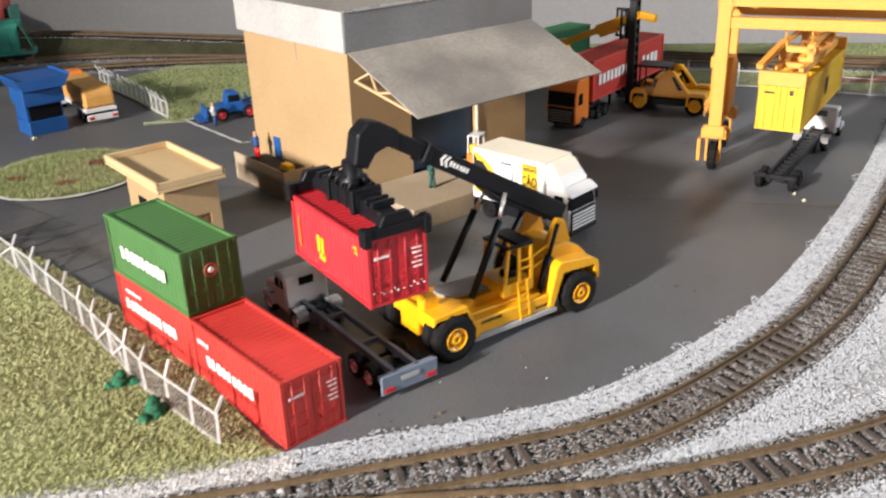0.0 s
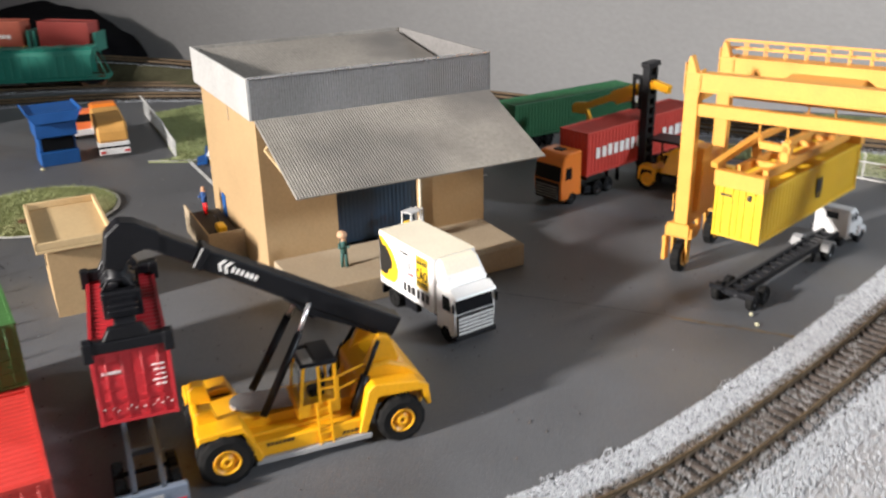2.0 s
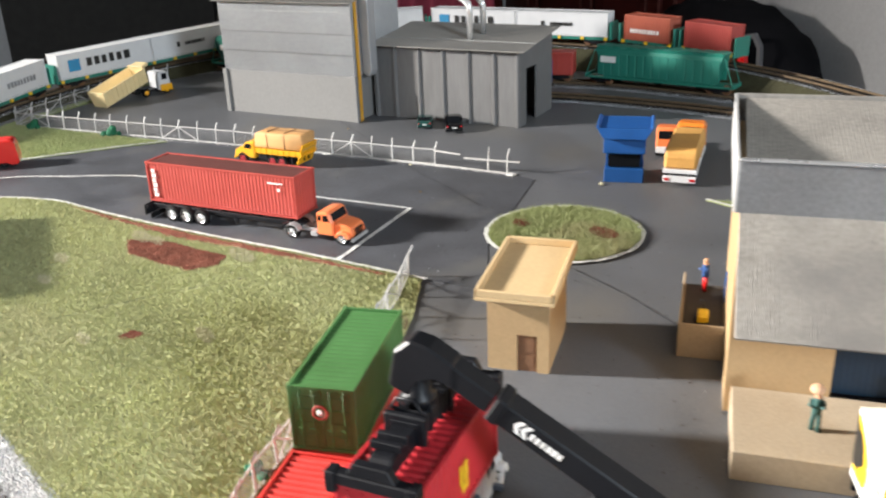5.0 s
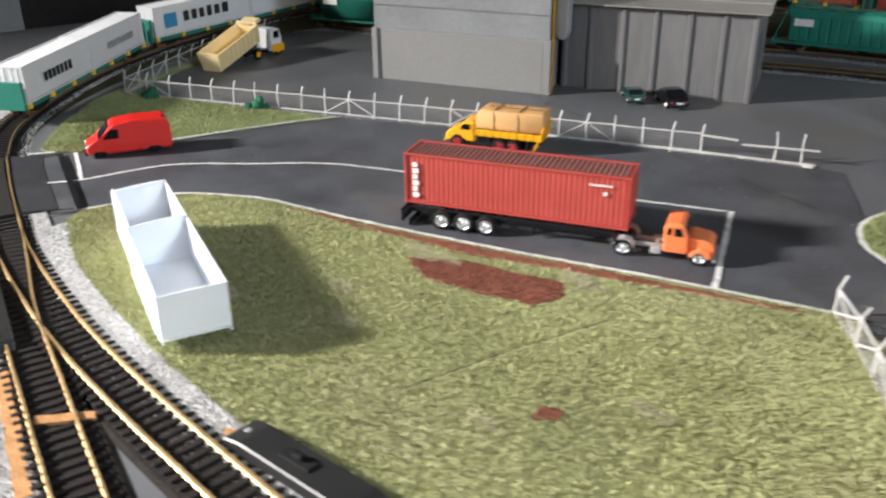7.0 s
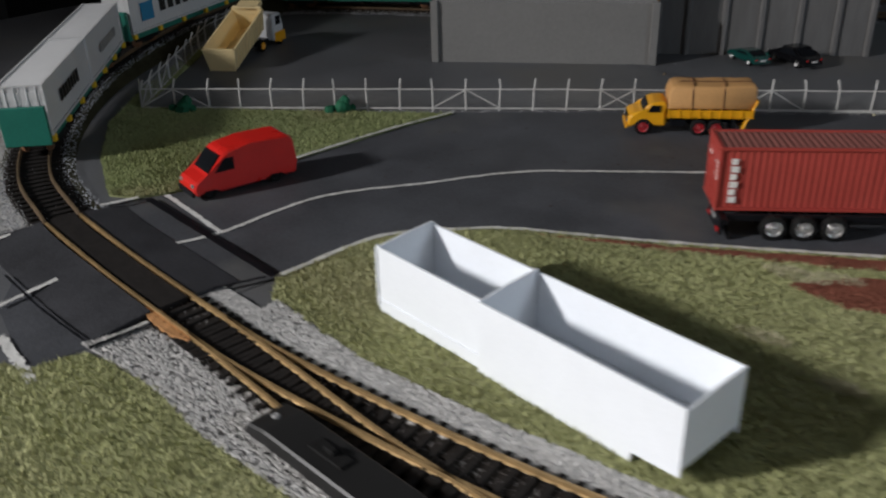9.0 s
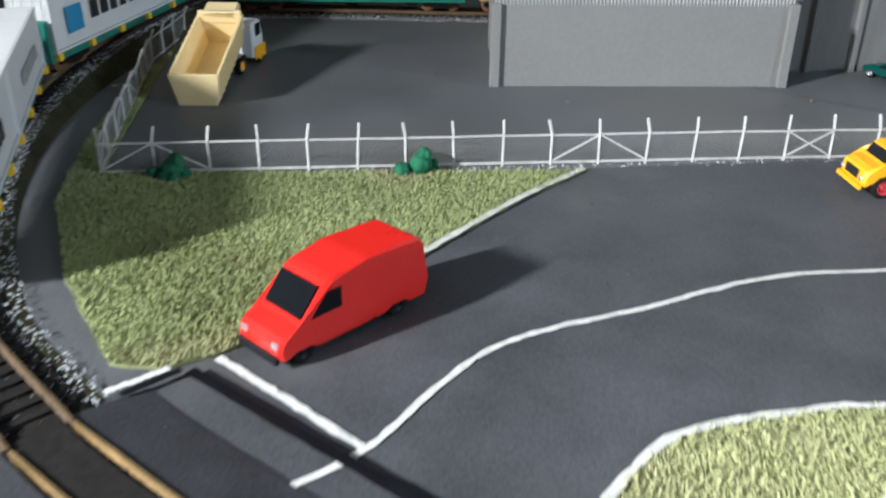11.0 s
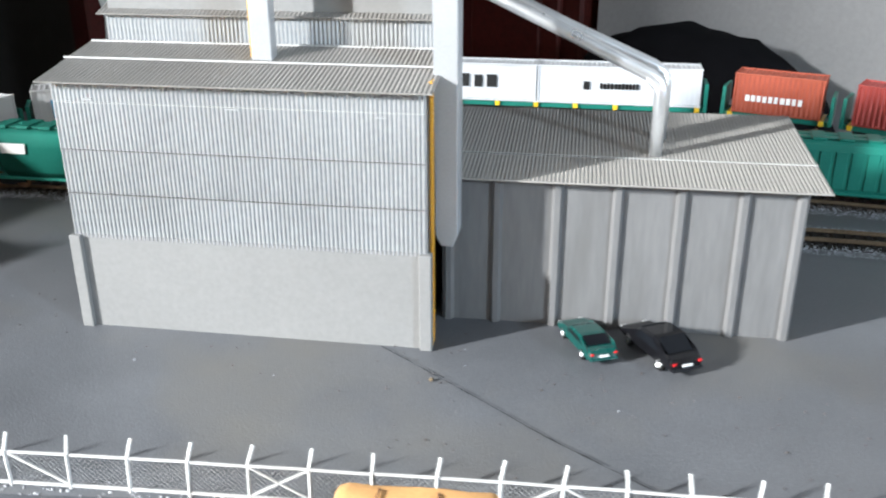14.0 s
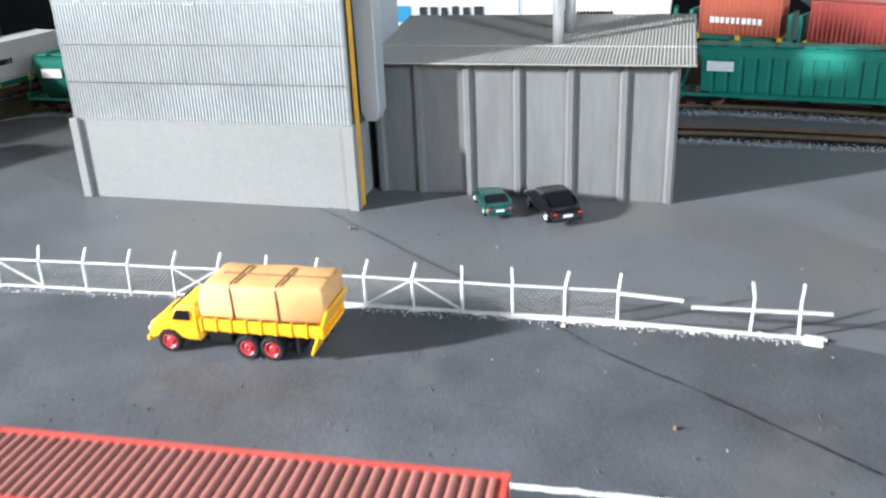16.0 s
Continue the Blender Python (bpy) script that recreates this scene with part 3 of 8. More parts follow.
KERB_LAWN = [(-0.676, 0.241), (-0.668, 0.292), (-0.655, 0.315), (-0.633, 0.334), (-0.612, 0.348), (-0.546, 0.374), (-0.449, 0.420), (-0.375, 0.459), (-0.334, 0.480), (-0.280, 0.506)]
LAWN = KERB_LAWN + [(-0.235, 0.470), (-0.165, 0.400), (-0.118, 0.345), (-0.075, 0.288), (-0.066, 0.277), (-0.12, 0.262), (-0.22, 0.247), (-0.322, 0.232), (-0.394, 0.219), (-0.462, 0.212), (-0.541, 0.211), (-0.598, 0.213), (-0.664, 0.227)]
EARTH = [[(-0.480, 0.368), (-0.455, 0.392), (-0.43, 0.402), (-0.400, 0.416), (-0.388, 0.405), (-0.392, 0.385), (-0.42, 0.372), (-0.452, 0.360)],
         [(-0.600, 0.350), (-0.546, 0.3705), (-0.449, 0.4165), (-0.375, 0.4555), (-0.300, 0.491), (-0.302, 0.487), (-0.375, 0.447), (-0.40, 0.433), (-0.430, 0.417), (-0.465, 0.397), (-0.50, 0.3845), (-0.530, 0.373), (-0.546, 0.366)],
         [(0.36, 0.835), (0.44, 0.815), (0.47, 0.825), (0.43, 0.845), (0.38, 0.85)],
         [(-0.322, 0.327), (-0.314, 0.331), (-0.311, 0.326), (-0.3145, 0.3235), (-0.319, 0.318), (-0.3205, 0.3225)]]
JOINT = [(-0.3718, 0.288), (-0.3672, 0.346), (-0.3562, 0.414), (-0.3540, 0.414), (-0.3648, 0.346), (-0.3698, 0.288)]
sheet("lawn_front", LAWN, 0.0010, GRASSPALE, "large pale green flocked lawn beside the track", wavy=0.0016)
flock("grass_front", LAWN, 300000, 11, 0.0009, "short pale green flocked grass fibres", holes=EARTH + [JOINT], material=BLADESPALE)
for bx, by, br in ((-0.480, 0.378, 0.011), (-0.463, 0.385, 0.008), (-0.474, 0.318, 0.008), (-0.440, 0.300, 0.007), (-0.395, 0.425, 0.012), (-0.505, 0.268, 0.006), (-0.29, 0.36, 0.008), (-0.33, 0.30, 0.006)):
    flock("straw_tuft", [(bx + br * 1.5 * math.cos(i * 0.7), by + br * 0.6 * math.sin(i * 0.7)) for i in range(9)], int(9e6 * br * br), int(bx * -900), 0.0012, "pale dry straw fibres in the lawn", material=STRAW)
NWLAWN = [(-0.753, 0.485), (-0.766, 0.445), (-0.776, 0.392), (-0.783, 0.352), (-0.797, 0.288), (-0.812, 0.262), (-0.830, 0.256), (-0.885, 0.288), (-0.945, 0.335), (-1.000, 0.405), (-1.050, 0.485), (-1.095, 0.575), (-1.06, 0.52), (-0.954, 0.369)]
sheet("lawn_corner", NWLAWN, 0.0010, GRASS, "green flocked lawn inside the fence corner", wavy=0.0016)
flock("grass_corner", NWLAWN, 200000, 12, 0.0009, "short green flocked grass by the level crossing")
SWLAWN = [(-0.702, 0.131), (-0.693, 0.153), (-0.650, 0.153), (-0.614, 0.145), (-0.576, 0.142), (-0.520, 0.138), (-0.45, 0.125), (-0.3, 0.11), (-0.3, 0.0), (-0.62, -0.08), (-1.0, -0.08), (-0.90, 0.06), (-0.78, 0.11)]
sheet("lawn_south", SWLAWN, 0.0010, GRASSPALE, "green flocked lawn on the outer side of the track", wavy=0.0016)
flock("grass_south", SWLAWN, 180000, 13, 0.0009, "short pale green flocked grass outside the track", material=BLADESPALE)
ISLE = [(-0.285 + 0.0555 * math.cos(i * math.pi / 24), 0.634 + 0.0555 * math.sin(i * math.pi / 24)) for i in range(48)]
sheet("island_lawn", ISLE, 0.0014, GRASS, "round grass island in the yard")
flock("island_grass", ISLE, 30000, 14, 0.0012, "coarse mottled grass tufts on the round island", tall=0.004)
for bx, by, br in ((-0.316, 0.618, 0.006), (-0.262, 0.652, 0.010), (-0.275, 0.606, 0.006)):
    flock("island_earth", [(bx + br * 1.3 * math.cos(i * 0.7), by + br * 0.8 * math.sin(i * 0.7)) for i in range(9)], int(1.4e7 * br * br), int(bx * -700), 0.0024, "reddish brown earth among the island grass", tall=0.003, material=DIRT)
stripe("island_kerb", [(-0.285 + 0.0575 * math.cos(i * math.pi / 12), 0.634 + 0.0575 * math.sin(i * math.pi / 12)) for i in range(25)], 0.0034, "white painted kerb round the grass island", z=0.0016, rough=0.0008)
NLAWN = [(-0.269, 0.770), (-0.250, 0.786), (-0.365, 0.94), (-0.30, 1.03), (-0.12, 1.03), (0.06, 1.02), (0.001, 0.950), (-0.053, 0.904), (-0.13, 0.845), (-0.195, 0.800), (-0.235, 0.775)]
sheet("lawn_back", NLAWN, 0.0010, GRASS, "green flocked lawn behind the warehouse", wavy=0.001)
flock("grass_back", NLAWN, 60000, 15, 0.0009, "short green flocked grass behind the warehouse")
RLAWN = [(0.16, 0.865), (0.24, 0.855), (0.40, 0.795), (0.55, 0.74), (0.78, 0.66), (0.78, 0.75), (0.52, 0.85), (0.40, 0.875), (0.25, 0.90), (0.16, 0.90)]
sheet("lawn_right", RLAWN, 0.0010, GRASS, "green flocked verge behind the yard fence", wavy=0.001)
flock("grass_right", RLAWN, 60000, 16, 0.0009, "short green grass behind the yard fence", holes=EARTH)
RLAWN2 = [(-0.1, 1.062), (0.24, 0.985), (0.52, 0.925), (0.78, 0.87), (0.78, 0.955), (0.3, 1.035), (-0.1, 1.102)]
sheet("lawn_wall", RLAWN2, 0.0010, GRASS, "green flocked strip along the back edge of the layout", wavy=0.001)
flock("grass_wall", RLAWN2, 40000, 17, 0.0009, "short green grass along the back edge")
for pts in EARTH:
    sheet("earth_patch", pts, 0.0016, DIRT, "patch of loose red-brown earth on the lawn", wavy=0.003)
    p, rng = scatter([tuple(q) for q in pts], 7000, 21)
    pebbles("earth_crumbs", p, rng, 0.0014, 0.0007, "loose red-brown earth crumbs", DIRT, category="earth")
STRIP = [(-0.098, 0.292), (-0.078, 0.286), (-0.118, 0.345), (-0.165, 0.400), (-0.235, 0.468), (-0.25, 0.462), (-0.175, 0.376), (-0.135, 0.330)]
sheet("soil_strip", STRIP, 0.0016, SOIL, "strip of dry brown soil under the fence", wavy=0.003)
p, rng = scatter(STRIP, 9000, 22)
pebbles("soil_crumbs", p, rng, 0.0016, 0.0007, "loose dry soil crumbs", SOIL, category="earth")

# darker roadway with its painted lines
ROAD = [(-0.757, 0.150), (-0.702, 0.131), (-0.676, 0.241)] + KERB_LAWN[1:] + [(-0.24, 0.53), (-0.30, 0.575), (-0.40, 0.700), (-0.447, 0.690), (-0.592, 0.602), (-0.753, 0.490), (-0.783, 0.352), (-0.80, 0.28), (-0.812, 0.262), (-0.825, 0.211)]
sheet("road", ROAD, 0.0004, TARMAC, "dark tarmac road with white painted lines", "road", thick=0.0003)
W1 = 0.0026
stripe("kerb_line", [(-0.676, 0.241), (-0.667, 0.294), (-0.655, 0.314), (-0.633, 0.3335), (-0.612, 0.348), (-0.546, 0.375), (-0.449, 0.421), (-0.375, 0.460), (-0.276, 0.507)], 0.0030, z=0.0018)
stripe("lane_line", [(-0.752, 0.227), (-0.737, 0.259), (-0.727, 0.322), (-0.690, 0.372), (-0.652, 0.419), (-0.601, 0.453), (-0.563, 0.477), (-0.458, 0.542), (-0.406, 0.574)], W1, z=0.0009)
stripe("bay_line", [(-0.406, 0.575), (-0.346, 0.478)], 0.0034, z=0.0009)
stripe("stop_line", [(-0.802, 0.275), (-0.738, 0.260)], 0.0030, z=0.0009)
stripe("verge_line", [(-0.797, 0.284), (-0.783, 0.350), (-0.776, 0.392), (-0.766, 0.444), (-0.754, 0.487)], 0.0032, z=0.0018)
stripe("lane_line", [(-0.757, 0.150), (-0.760, 0.198)], W1, z=0.0022)
stripe("edge_line", [(-0.693, 0.155), (-0.690, 0.183)], W1, z=0.0022)
stripe("edge_line", [(-0.824, 0.187), (-0.825, 0.212)], W1, z=0.0022)
stripe("edge_line", [(-0.818, 0.243), (-0.810, 0.262)], W1, z=0.0022)
stripe("yard_line", [(-0.232, 0.777), (-0.166, 0.700)], 0.0035)
stripe("yard_line", [(-0.167, 0.701), (-0.146, 0.7075)], 0.0032)
stripe("yard_line", [(-0.090, 0.770), (0.060, 0.905)], W1)
stripe("yard_line", [(-0.060, 0.690), (0.040, 0.775)], W1)
stripe("kerb_line", [(-0.269, 0.770), (-0.235, 0.776), (-0.195, 0.800), (-0.13, 0.845), (-0.053, 0.904), (0.004, 0.952), (0.07, 1.01)], 0.003, z=0.0018)
for pts in ([(0.059, 0.548), (0.100, 0.541), (0.147, 0.534), (0.182, 0.528)], [(-0.712, 0.670), (-0.642, 0.659), (-0.602, 0.652), (-0.543, 0.645), (-0.486, 0.632), (-0.439, 0.629), (-0.372, 0.621)], [(-0.241, 0.594), (-0.185, 0.593), (-0.13, 0.586)], [(-0.371, 0.290), (-0.366, 0.346), (-0.355, 0.413)]):
    ob = stripe("seam", pts, 0.0005, "thin dark joint line between the ground boards", z=0.0012, rough=0.0002)
    ob.data.materials[0] = BLACK
for pts, w in (([(-0.803, 0.2635), (-0.738, 0.2515), (-0.675, 0.2400)], 0.0042), ([(-0.782, 0.1675), (-0.738, 0.1600), (-0.696, 0.1555)], 0.0012), ([(-0.6905, 0.2145), (-0.6785, 0.2370)], 0.0022), ([(-0.6925, 0.1535), (-0.6875, 0.1815)], 0.0026), ([(-0.812, 0.244), (-0.8055, 0.262)], 0.0022)):
    ob = stripe("seam", pts, w, "open dark gap beside the crossing boards", z=0.0026, rough=0.0002)
    ob.data.materials[0] = BLACK
stripe("edge_line", [(-0.734, 0.138), (-0.691, 0.128)], 0.0042, z=0.0012, rough=0.0008)
ob = stripe("seam", [(0.182, 0.528), (0.20, 0.524), (0.252, 0.513)], 0.0018, "raw tan joint line between the ground boards", z=0.0008, rough=0.0006)
ob.data.materials[0] = SOIL

YARD = [(-1.00, 0.50), (-0.72, 0.62), (-0.42, 0.55), (-0.20, 0.46), (-0.02, 0.29), (0.10, 0.36), (0.30, 0.62), (0.20, 0.80), (-0.10, 0.72), (-0.35, 0.80), (-0.60, 0.74), (-0.95, 0.62)]
p, rng = scatter(YARD, 1500, 51)
pebbles("yard_grit", p, rng, 0.0004, 0.0007, "fine dark grit scattered on the asphalt", TIE, lift=0.0, category="grit")
p, rng = scatter(YARD, 260, 52)
pebbles("yard_flecks", p, rng, 0.0004, 0.0006, "tiny pale flecks scattered on the asphalt", STONE, lift=0.0, category="grit")
p, rng = scatter([(-0.80, 0.36), (-0.60, 0.36), (-0.36, 0.48), (-0.30, 0.57), (-0.42, 0.66), (-0.74, 0.46)], 300, 53)
pebbles("road_grit", p, rng, 0.0007, 0.0007, "fine dark grit scattered on the road", TIE, lift=0.0, category="grit")

# ---- tracks ----
tie_mesh = {}


def track(name, pts, label, ties=True, z=0.0, dark=False, half=0.0089, seed=1, single=True, bed=True, rail_mat=None):
    """A line of track: two rails on sleepers over a dark bed."""
    line = smooth_line([(*q, z) if len(q) == 2 else (q[0], q[1], q[2] + z) for q in pts], 0.0068)
    ob = thing(name, label, "railway track", kind="structure")
    sides = []
    for i, p in enumerate(line):
        d = (line[min(i + 1, len(line) - 1)] - line[max(i - 1, 0)]).normalized()
        sides.append(Vector((-d.y, d.x, 0)).normalized())
    for sgn in (-1, 1):
        bm = bms()
        prev = None
        for p, s in zip(line, sides):
            c = p + sgn * half * s
            ring = [bm.verts.new(c + s * a + Vector((0, 0, b))) for a, b in ((-0.0010, 0.0023), (0.0010, 0.0023), (0.0003, 0.0028), (0.0003, 0.0040), (0.00055, 0.0041), (0.00055, 0.0048), (-0.00055, 0.0048), (-0.00055, 0.0041), (-0.0003, 0.0040), (-0.0003, 0.0028))]
            if prev:
                for k in range(10):
                    bm.faces.new((prev[k], prev[(k + 1) % 10], ring[(k + 1) % 10], ring[k]))
            else:
                bm.faces.new(ring)
            prev = ring
        bm.faces.new(prev)
        part("rail", bm, rail_mat or RAIL, ob)
    if bed:
        bm = bms()
        prev = None
        for p, s in zip(line, sides):
            ring = [bm.verts.new(p + s * a + Vector((0, 0, b))) for a, b in ((-0.019, 0.0002 - p.z), (-0.0165, 0.0013), (0.0165, 0.0013), (0.019, 0.0002 - p.z))]
            if prev:
                for k in range(3):
                    bm.faces.new((prev[k], prev[k + 1], ring[k + 1], ring[k]))
            prev = ring
        part("track_bed", bm, DARKBED if dark else BED, ob)
    key = dark
    if key not in tie_mesh:
        bm = bms()
        box(bm, -0.0014, 0.0014, -0.0148, 0.0148, 0.0004, 0.0024, 0.0003)
        for y in (-half, half):
            box(bm, -0.0009, 0.0009, y - 0.002, y - 0.0012, 0.0024, 0.0030)
            box(bm, -0.0009, 0.0009, y + 0.0012, y + 0.002, 0.0024, 0.0030)
        tie_mesh[key] = mesh_of("sleeper", bm, DARKTIE if dark else TIE)
    rng = random.Random(seed)
    if single:
        for p, s in zip(line, sides):
            a = math.degrees(math.atan2(-s.x, s.y)) + rng.uniform(-1.5, 1.5)
            part("sleeper", tie_mesh[key], None, ob, m=pose(p.x, p.y, p.z, 0, 0, a))
    else:
        bm = bms()
        for p, s in zip(line, sides):
            a = math.degrees(math.atan2(-s.x, s.y))
            box(bm, -0.0014, 0.0014, -0.0148, 0.0148, 0.0004, 0.0024, 0, pose(p.x, p.y, p.z, 0, 0, a))
        tagged(part("sleepers", bm, DARKTIE if dark else TIE, ob), kind="stuff")
    return line


MAIN_E = [(-0.300, 0.205), (-0.205, 0.220), (-0.148, 0.231), (-0.096, 0.2422), (-0.061, 0.2492), (-0.0196, 0.2593), (0.023, 0.2695), (0.070, 0.2858), (0.1194, 0.3196), (0.1817, 0.3767), (0.2552, 0.4733), (0.310, 0.555), (0.3534, 0.6246), (0.415, 0.735), (0.46, 0.86)]
MAIN_W = [(-0.815, 0.2185), (-0.742, 0.204), (-0.664, 0.1915), (-0.625, 0.187), (-0.560, 0.1845), (-0.500, 0.1850), (-0.430, 0.190), (-0.350, 0.1985), (-0.300, 0.205)]
LOOP = [(-0.815, 0.2185, 0.0), (-0.890, 0.2460, 0.001), (-0.965, 0.300, 0.003), (-1.035, 0.374, 0.006), (-1.090, 0.462, 0.009), (-1.130, 0.560, 0.012), (-1.150, 0.660, 0.015), (-1.145, 0.760, 0.018), (-1.105, 0.855, 0.021), (-1.035, 0.940, 0.024), (-0.945, 1.010, 0.026), (-0.84, 1.068, 0.026), (-0.73, 1.112, 0.026), (-0.60, 1.135, 0.024), (-0.45, 1.135, 0.020), (-0.28, 1.108, 0.014), (-0.10, 1.072, 0.009), (0.10, 1.02, 0.004), (0.30, 0.960, 0.0), (0.52, 0.895, 0.0), (0.78, 0.81, 0.0)]
la = track("track_main_east", MAIN_E, "curved brown-railed track along the front of the yard", seed=3)
lb = track("track_main_west", MAIN_W, "curved brown-railed track through the turnout", dark=True, seed=4, rail_mat=RAILGOLD)
track("track_siding", [(-0.664, 0.1915), (-0.617, 0.1825), (-0.55, 0.1695), (-0.47, 0.160), (-0.40, 0.152), (-0.33, 0.145), (-0.22, 0.138), (-0.10, 0.145), (0.02, 0.165)], "outer siding track branching from the turnout", dark=True, seed=5, bed=True, rail_mat=RAILGOLD)
ld = track("track_outer", [(-0.128, 0.2352), (-0.06, 0.238), (0.0, 0.240), (0.05, 0.2435), (0.105, 0.256), (0.160, 0.273), (0.21, 0.297), (0.27, 0.337), (0.33, 0.392), (0.39, 0.47), (0.44, 0.57), (0.49, 0.70), (0.53, 0.84)], "outer curved track on pale gravel", seed=6)
le = track("track_loop", LOOP, "rising loop track round the back of the layout", dark=True, single=False, seed=7)
lf = track("track_back", [(-1.145, 0.630), (-1.120, 0.690), (-1.045, 0.733), (-0.955, 0.773), (-0.86, 0.828), (-0.78, 0.915), (-0.70, 0.985), (-0.64, 1.025), (-0.55, 1.060), (-0.46, 1.082), (-0.36, 1.085), (-0.20, 1.055), (0.0, 1.01), (0.2, 0.957), (0.45, 0.885), (0.78, 0.79)], "back track with parked green wagons", single=False, seed=8)
lg = track("track_back_second", [(-0.78, 0.835), (-0.70, 0.888), (-0.63, 0.935), (-0.56, 0.972), (-0.46, 1.012), (-0.36, 1.032), (-0.24, 1.034), (-0.12, 1.020), (0.02, 0.995)], "second back track behind the grey annexe", dark=True, single=False, seed=9)


def band(line, inner, outer, n, seed, taper=0.0):
    """Random places beside a line, between two offsets to its left."""
    rng = np.random.default_rng(seed)
    q = np.array([(v.x, v.y, v.z) for v in line])
    i = rng.integers(1, len(q) - 1, n)
    t = q[i + 1] - q[i - 1]
    s = np.c_[-t[:, 1], t[:, 0]] / np.linalg.norm(t[:, :2], axis=1)[:, None]
    f = rng.random(n)
    o = inner + (outer - inner) * f
    step = (rng.random(n) - 0.5) * 0.0075
    d = t[:, :2] / np.linalg.norm(t[:, :2], axis=1)[:, None]
    return q[i, :2] + s * o[:, None] + d * step[:, None], q[i, 2], rng


for nm, line, parts in (("ballast_east", la, ((0.0120, 0.031, 56000), (-0.0075, 0.0075, 20000), (-0.034, -0.0115, 36000))),
                        ("ballast_west", lb, ((0.0120, 0.026, 26000), (-0.0075, 0.0075, 2500))),
                        ("ballast_outer", ld, ((0.0115, 0.026, 22000), (-0.0075, 0.0075, 12000), (-0.05, -0.0115, 46000))),
                        ("ballast_loop", le, ((-0.024, -0.012, 9000), (0.012, 0.024, 9000), (-0.007, 0.007, 4000))),
                        ("ballast_back", lf, ((-0.032, -0.012, 12000), (0.012, 0.022, 5000), (-0.007, 0.007, 4000))),
                        ("ballast_back_second", lg, ((-0.031, -0.012, 5200), (0.012, 0.022, 2600), (-0.007, 0.007, 1200)))):
    for a, b, n in parts:
        p, z, rng = band(line, a, b, n, int(n + 1000 * abs(a)))
        pebbles(nm, p, rng, z + 0.0005, 0.00072, "pale grey crushed stone ballast beside the rails", STONEDULL if abs(a) < 0.008 else STONEWARM if nm == "ballast_west" else STONE, lift=0.0006)
# stones spilled from the ballast on to the asphalt
p, z, rng = band(la, 0.0300, 0.0420, 5200, 77)
drift = np.array([noise.noise(Vector((x * 70, y * 70, 8.3))) for x, y in p])
reach = np.array([min(math.hypot(v.x - x, v.y - y) for v in la[::2]) for x, y in p])
keep = drift > (reach - 0.0315) * 95
pebbles("spilled_stones", p[keep], rng, 0.0004, 0.00062, "pale stones spilled over the asphalt edge", lift=0.0004)
# stones that lie over the sleepers, in drifts
for nm, line, n in (("ballast_over_east", la, 17000), ("ballast_over_outer", ld, 14000)):
    for a, b, share in ((-0.0078, 0.0078, 0.5), (0.0100, 0.0158, 0.25), (-0.0158, -0.0100, 0.25)):
        p, z, rng = band(line, a, b, int(n * share), int(n + 3000 * abs(a)))
        drift = np.array([noise.noise(Vector((x * 55, y * 55, 1.7))) + 0.5 * noise.noise(Vector((x * 210, y * 210, 4.1))) for x, y in p])
        keep = drift > (-0.12 if a > -0.009 and b < 0.009 else -0.35)
        pebbles(nm, p[keep], rng, z[keep] + 0.0021, 0.00062, "dull grey crushed stone lying over the sleepers", STONEDULL, lift=0.0003)
BANK = [(v.x, v.y) for v in la[20::4]]
GRAV = [(-0.05, 0.2385)] + [(x + 0.004, y - 0.012) for x, y in BANK] + [(0.78, 0.80), (0.78, 0.10), (0.30, 0.02), (0.05, 0.04), (-0.04, 0.19)]
sheet("gravel_bed", GRAV, 0.0005, GRAVEL, "pale grey gravel ground outside the curved track", thick=0.0004)
p, rng = scatter(GRAV, 230000, 31)
p = p[(p[:, 0] < 0.5) & (p[:, 1] > 0.16)]
pebbles("loose_gravel", p, np.random.default_rng(5), 0.0005, 0.00072, "pale loose gravel beside the tracks")
WB = [(-0.66, 0.205), (-0.66, 0.227), (-0.598, 0.213), (-0.541, 0.211), (-0.462, 0.212), (-0.394, 0.219), (-0.322, 0.232), (-0.12, 0.262), (-0.06, 0.278), (-0.06, 0.255), (-0.3, 0.212), (-0.43, 0.197), (-0.56, 0.192)]
sheet("gravel_verge", WB, 0.0007, GRAVELDARK, "grey gravel verge between track and lawn", thick=0.0006)
p, rng = scatter(WB, 70000, 34)
pebbles("ballast_verge", p, rng, 0.0007, 0.0011, "pale grey crushed stone between track and lawn", STONEWARM)
WS = [(-0.70, 0.155), (-0.69, 0.180), (-0.64, 0.176), (-0.5, 0.150), (-0.3, 0.13), (-0.3, 0.11), (-0.45, 0.125), (-0.52, 0.138), (-0.576, 0.142), (-0.614, 0.145), (-0.65, 0.153)]
sheet("gravel_verge", WS, 0.0007, GRAVELDARK, "grey gravel verge on the outer side of the track", thick=0.0006)
p, rng = scatter(WS, 34000, 33)
pebbles("ballast_south", p, rng, 0.0007, 0.0010, "grey crushed stone beside the outer rail", STONEWARM)
WO = [(-0.829, 0.206), (-0.885, 0.231), (-0.955, 0.277), (-1.030, 0.350), (-1.090, 0.445), (-1.130, 0.440), (-1.110, 0.330), (-1.030, 0.230), (-0.935, 0.165), (-0.834, 0.168)]
sheet("gravel_verge", WO, 0.0007, GRAVEL, "pale gravel ground on the outer side of the loop", thick=0.0006)
p, rng = scatter(WO, 60000, 35)
pebbles("ballast_corner", p, rng, 0.0007, 0.0009, "pale grey crushed stone outside the loop", STONEWARM)
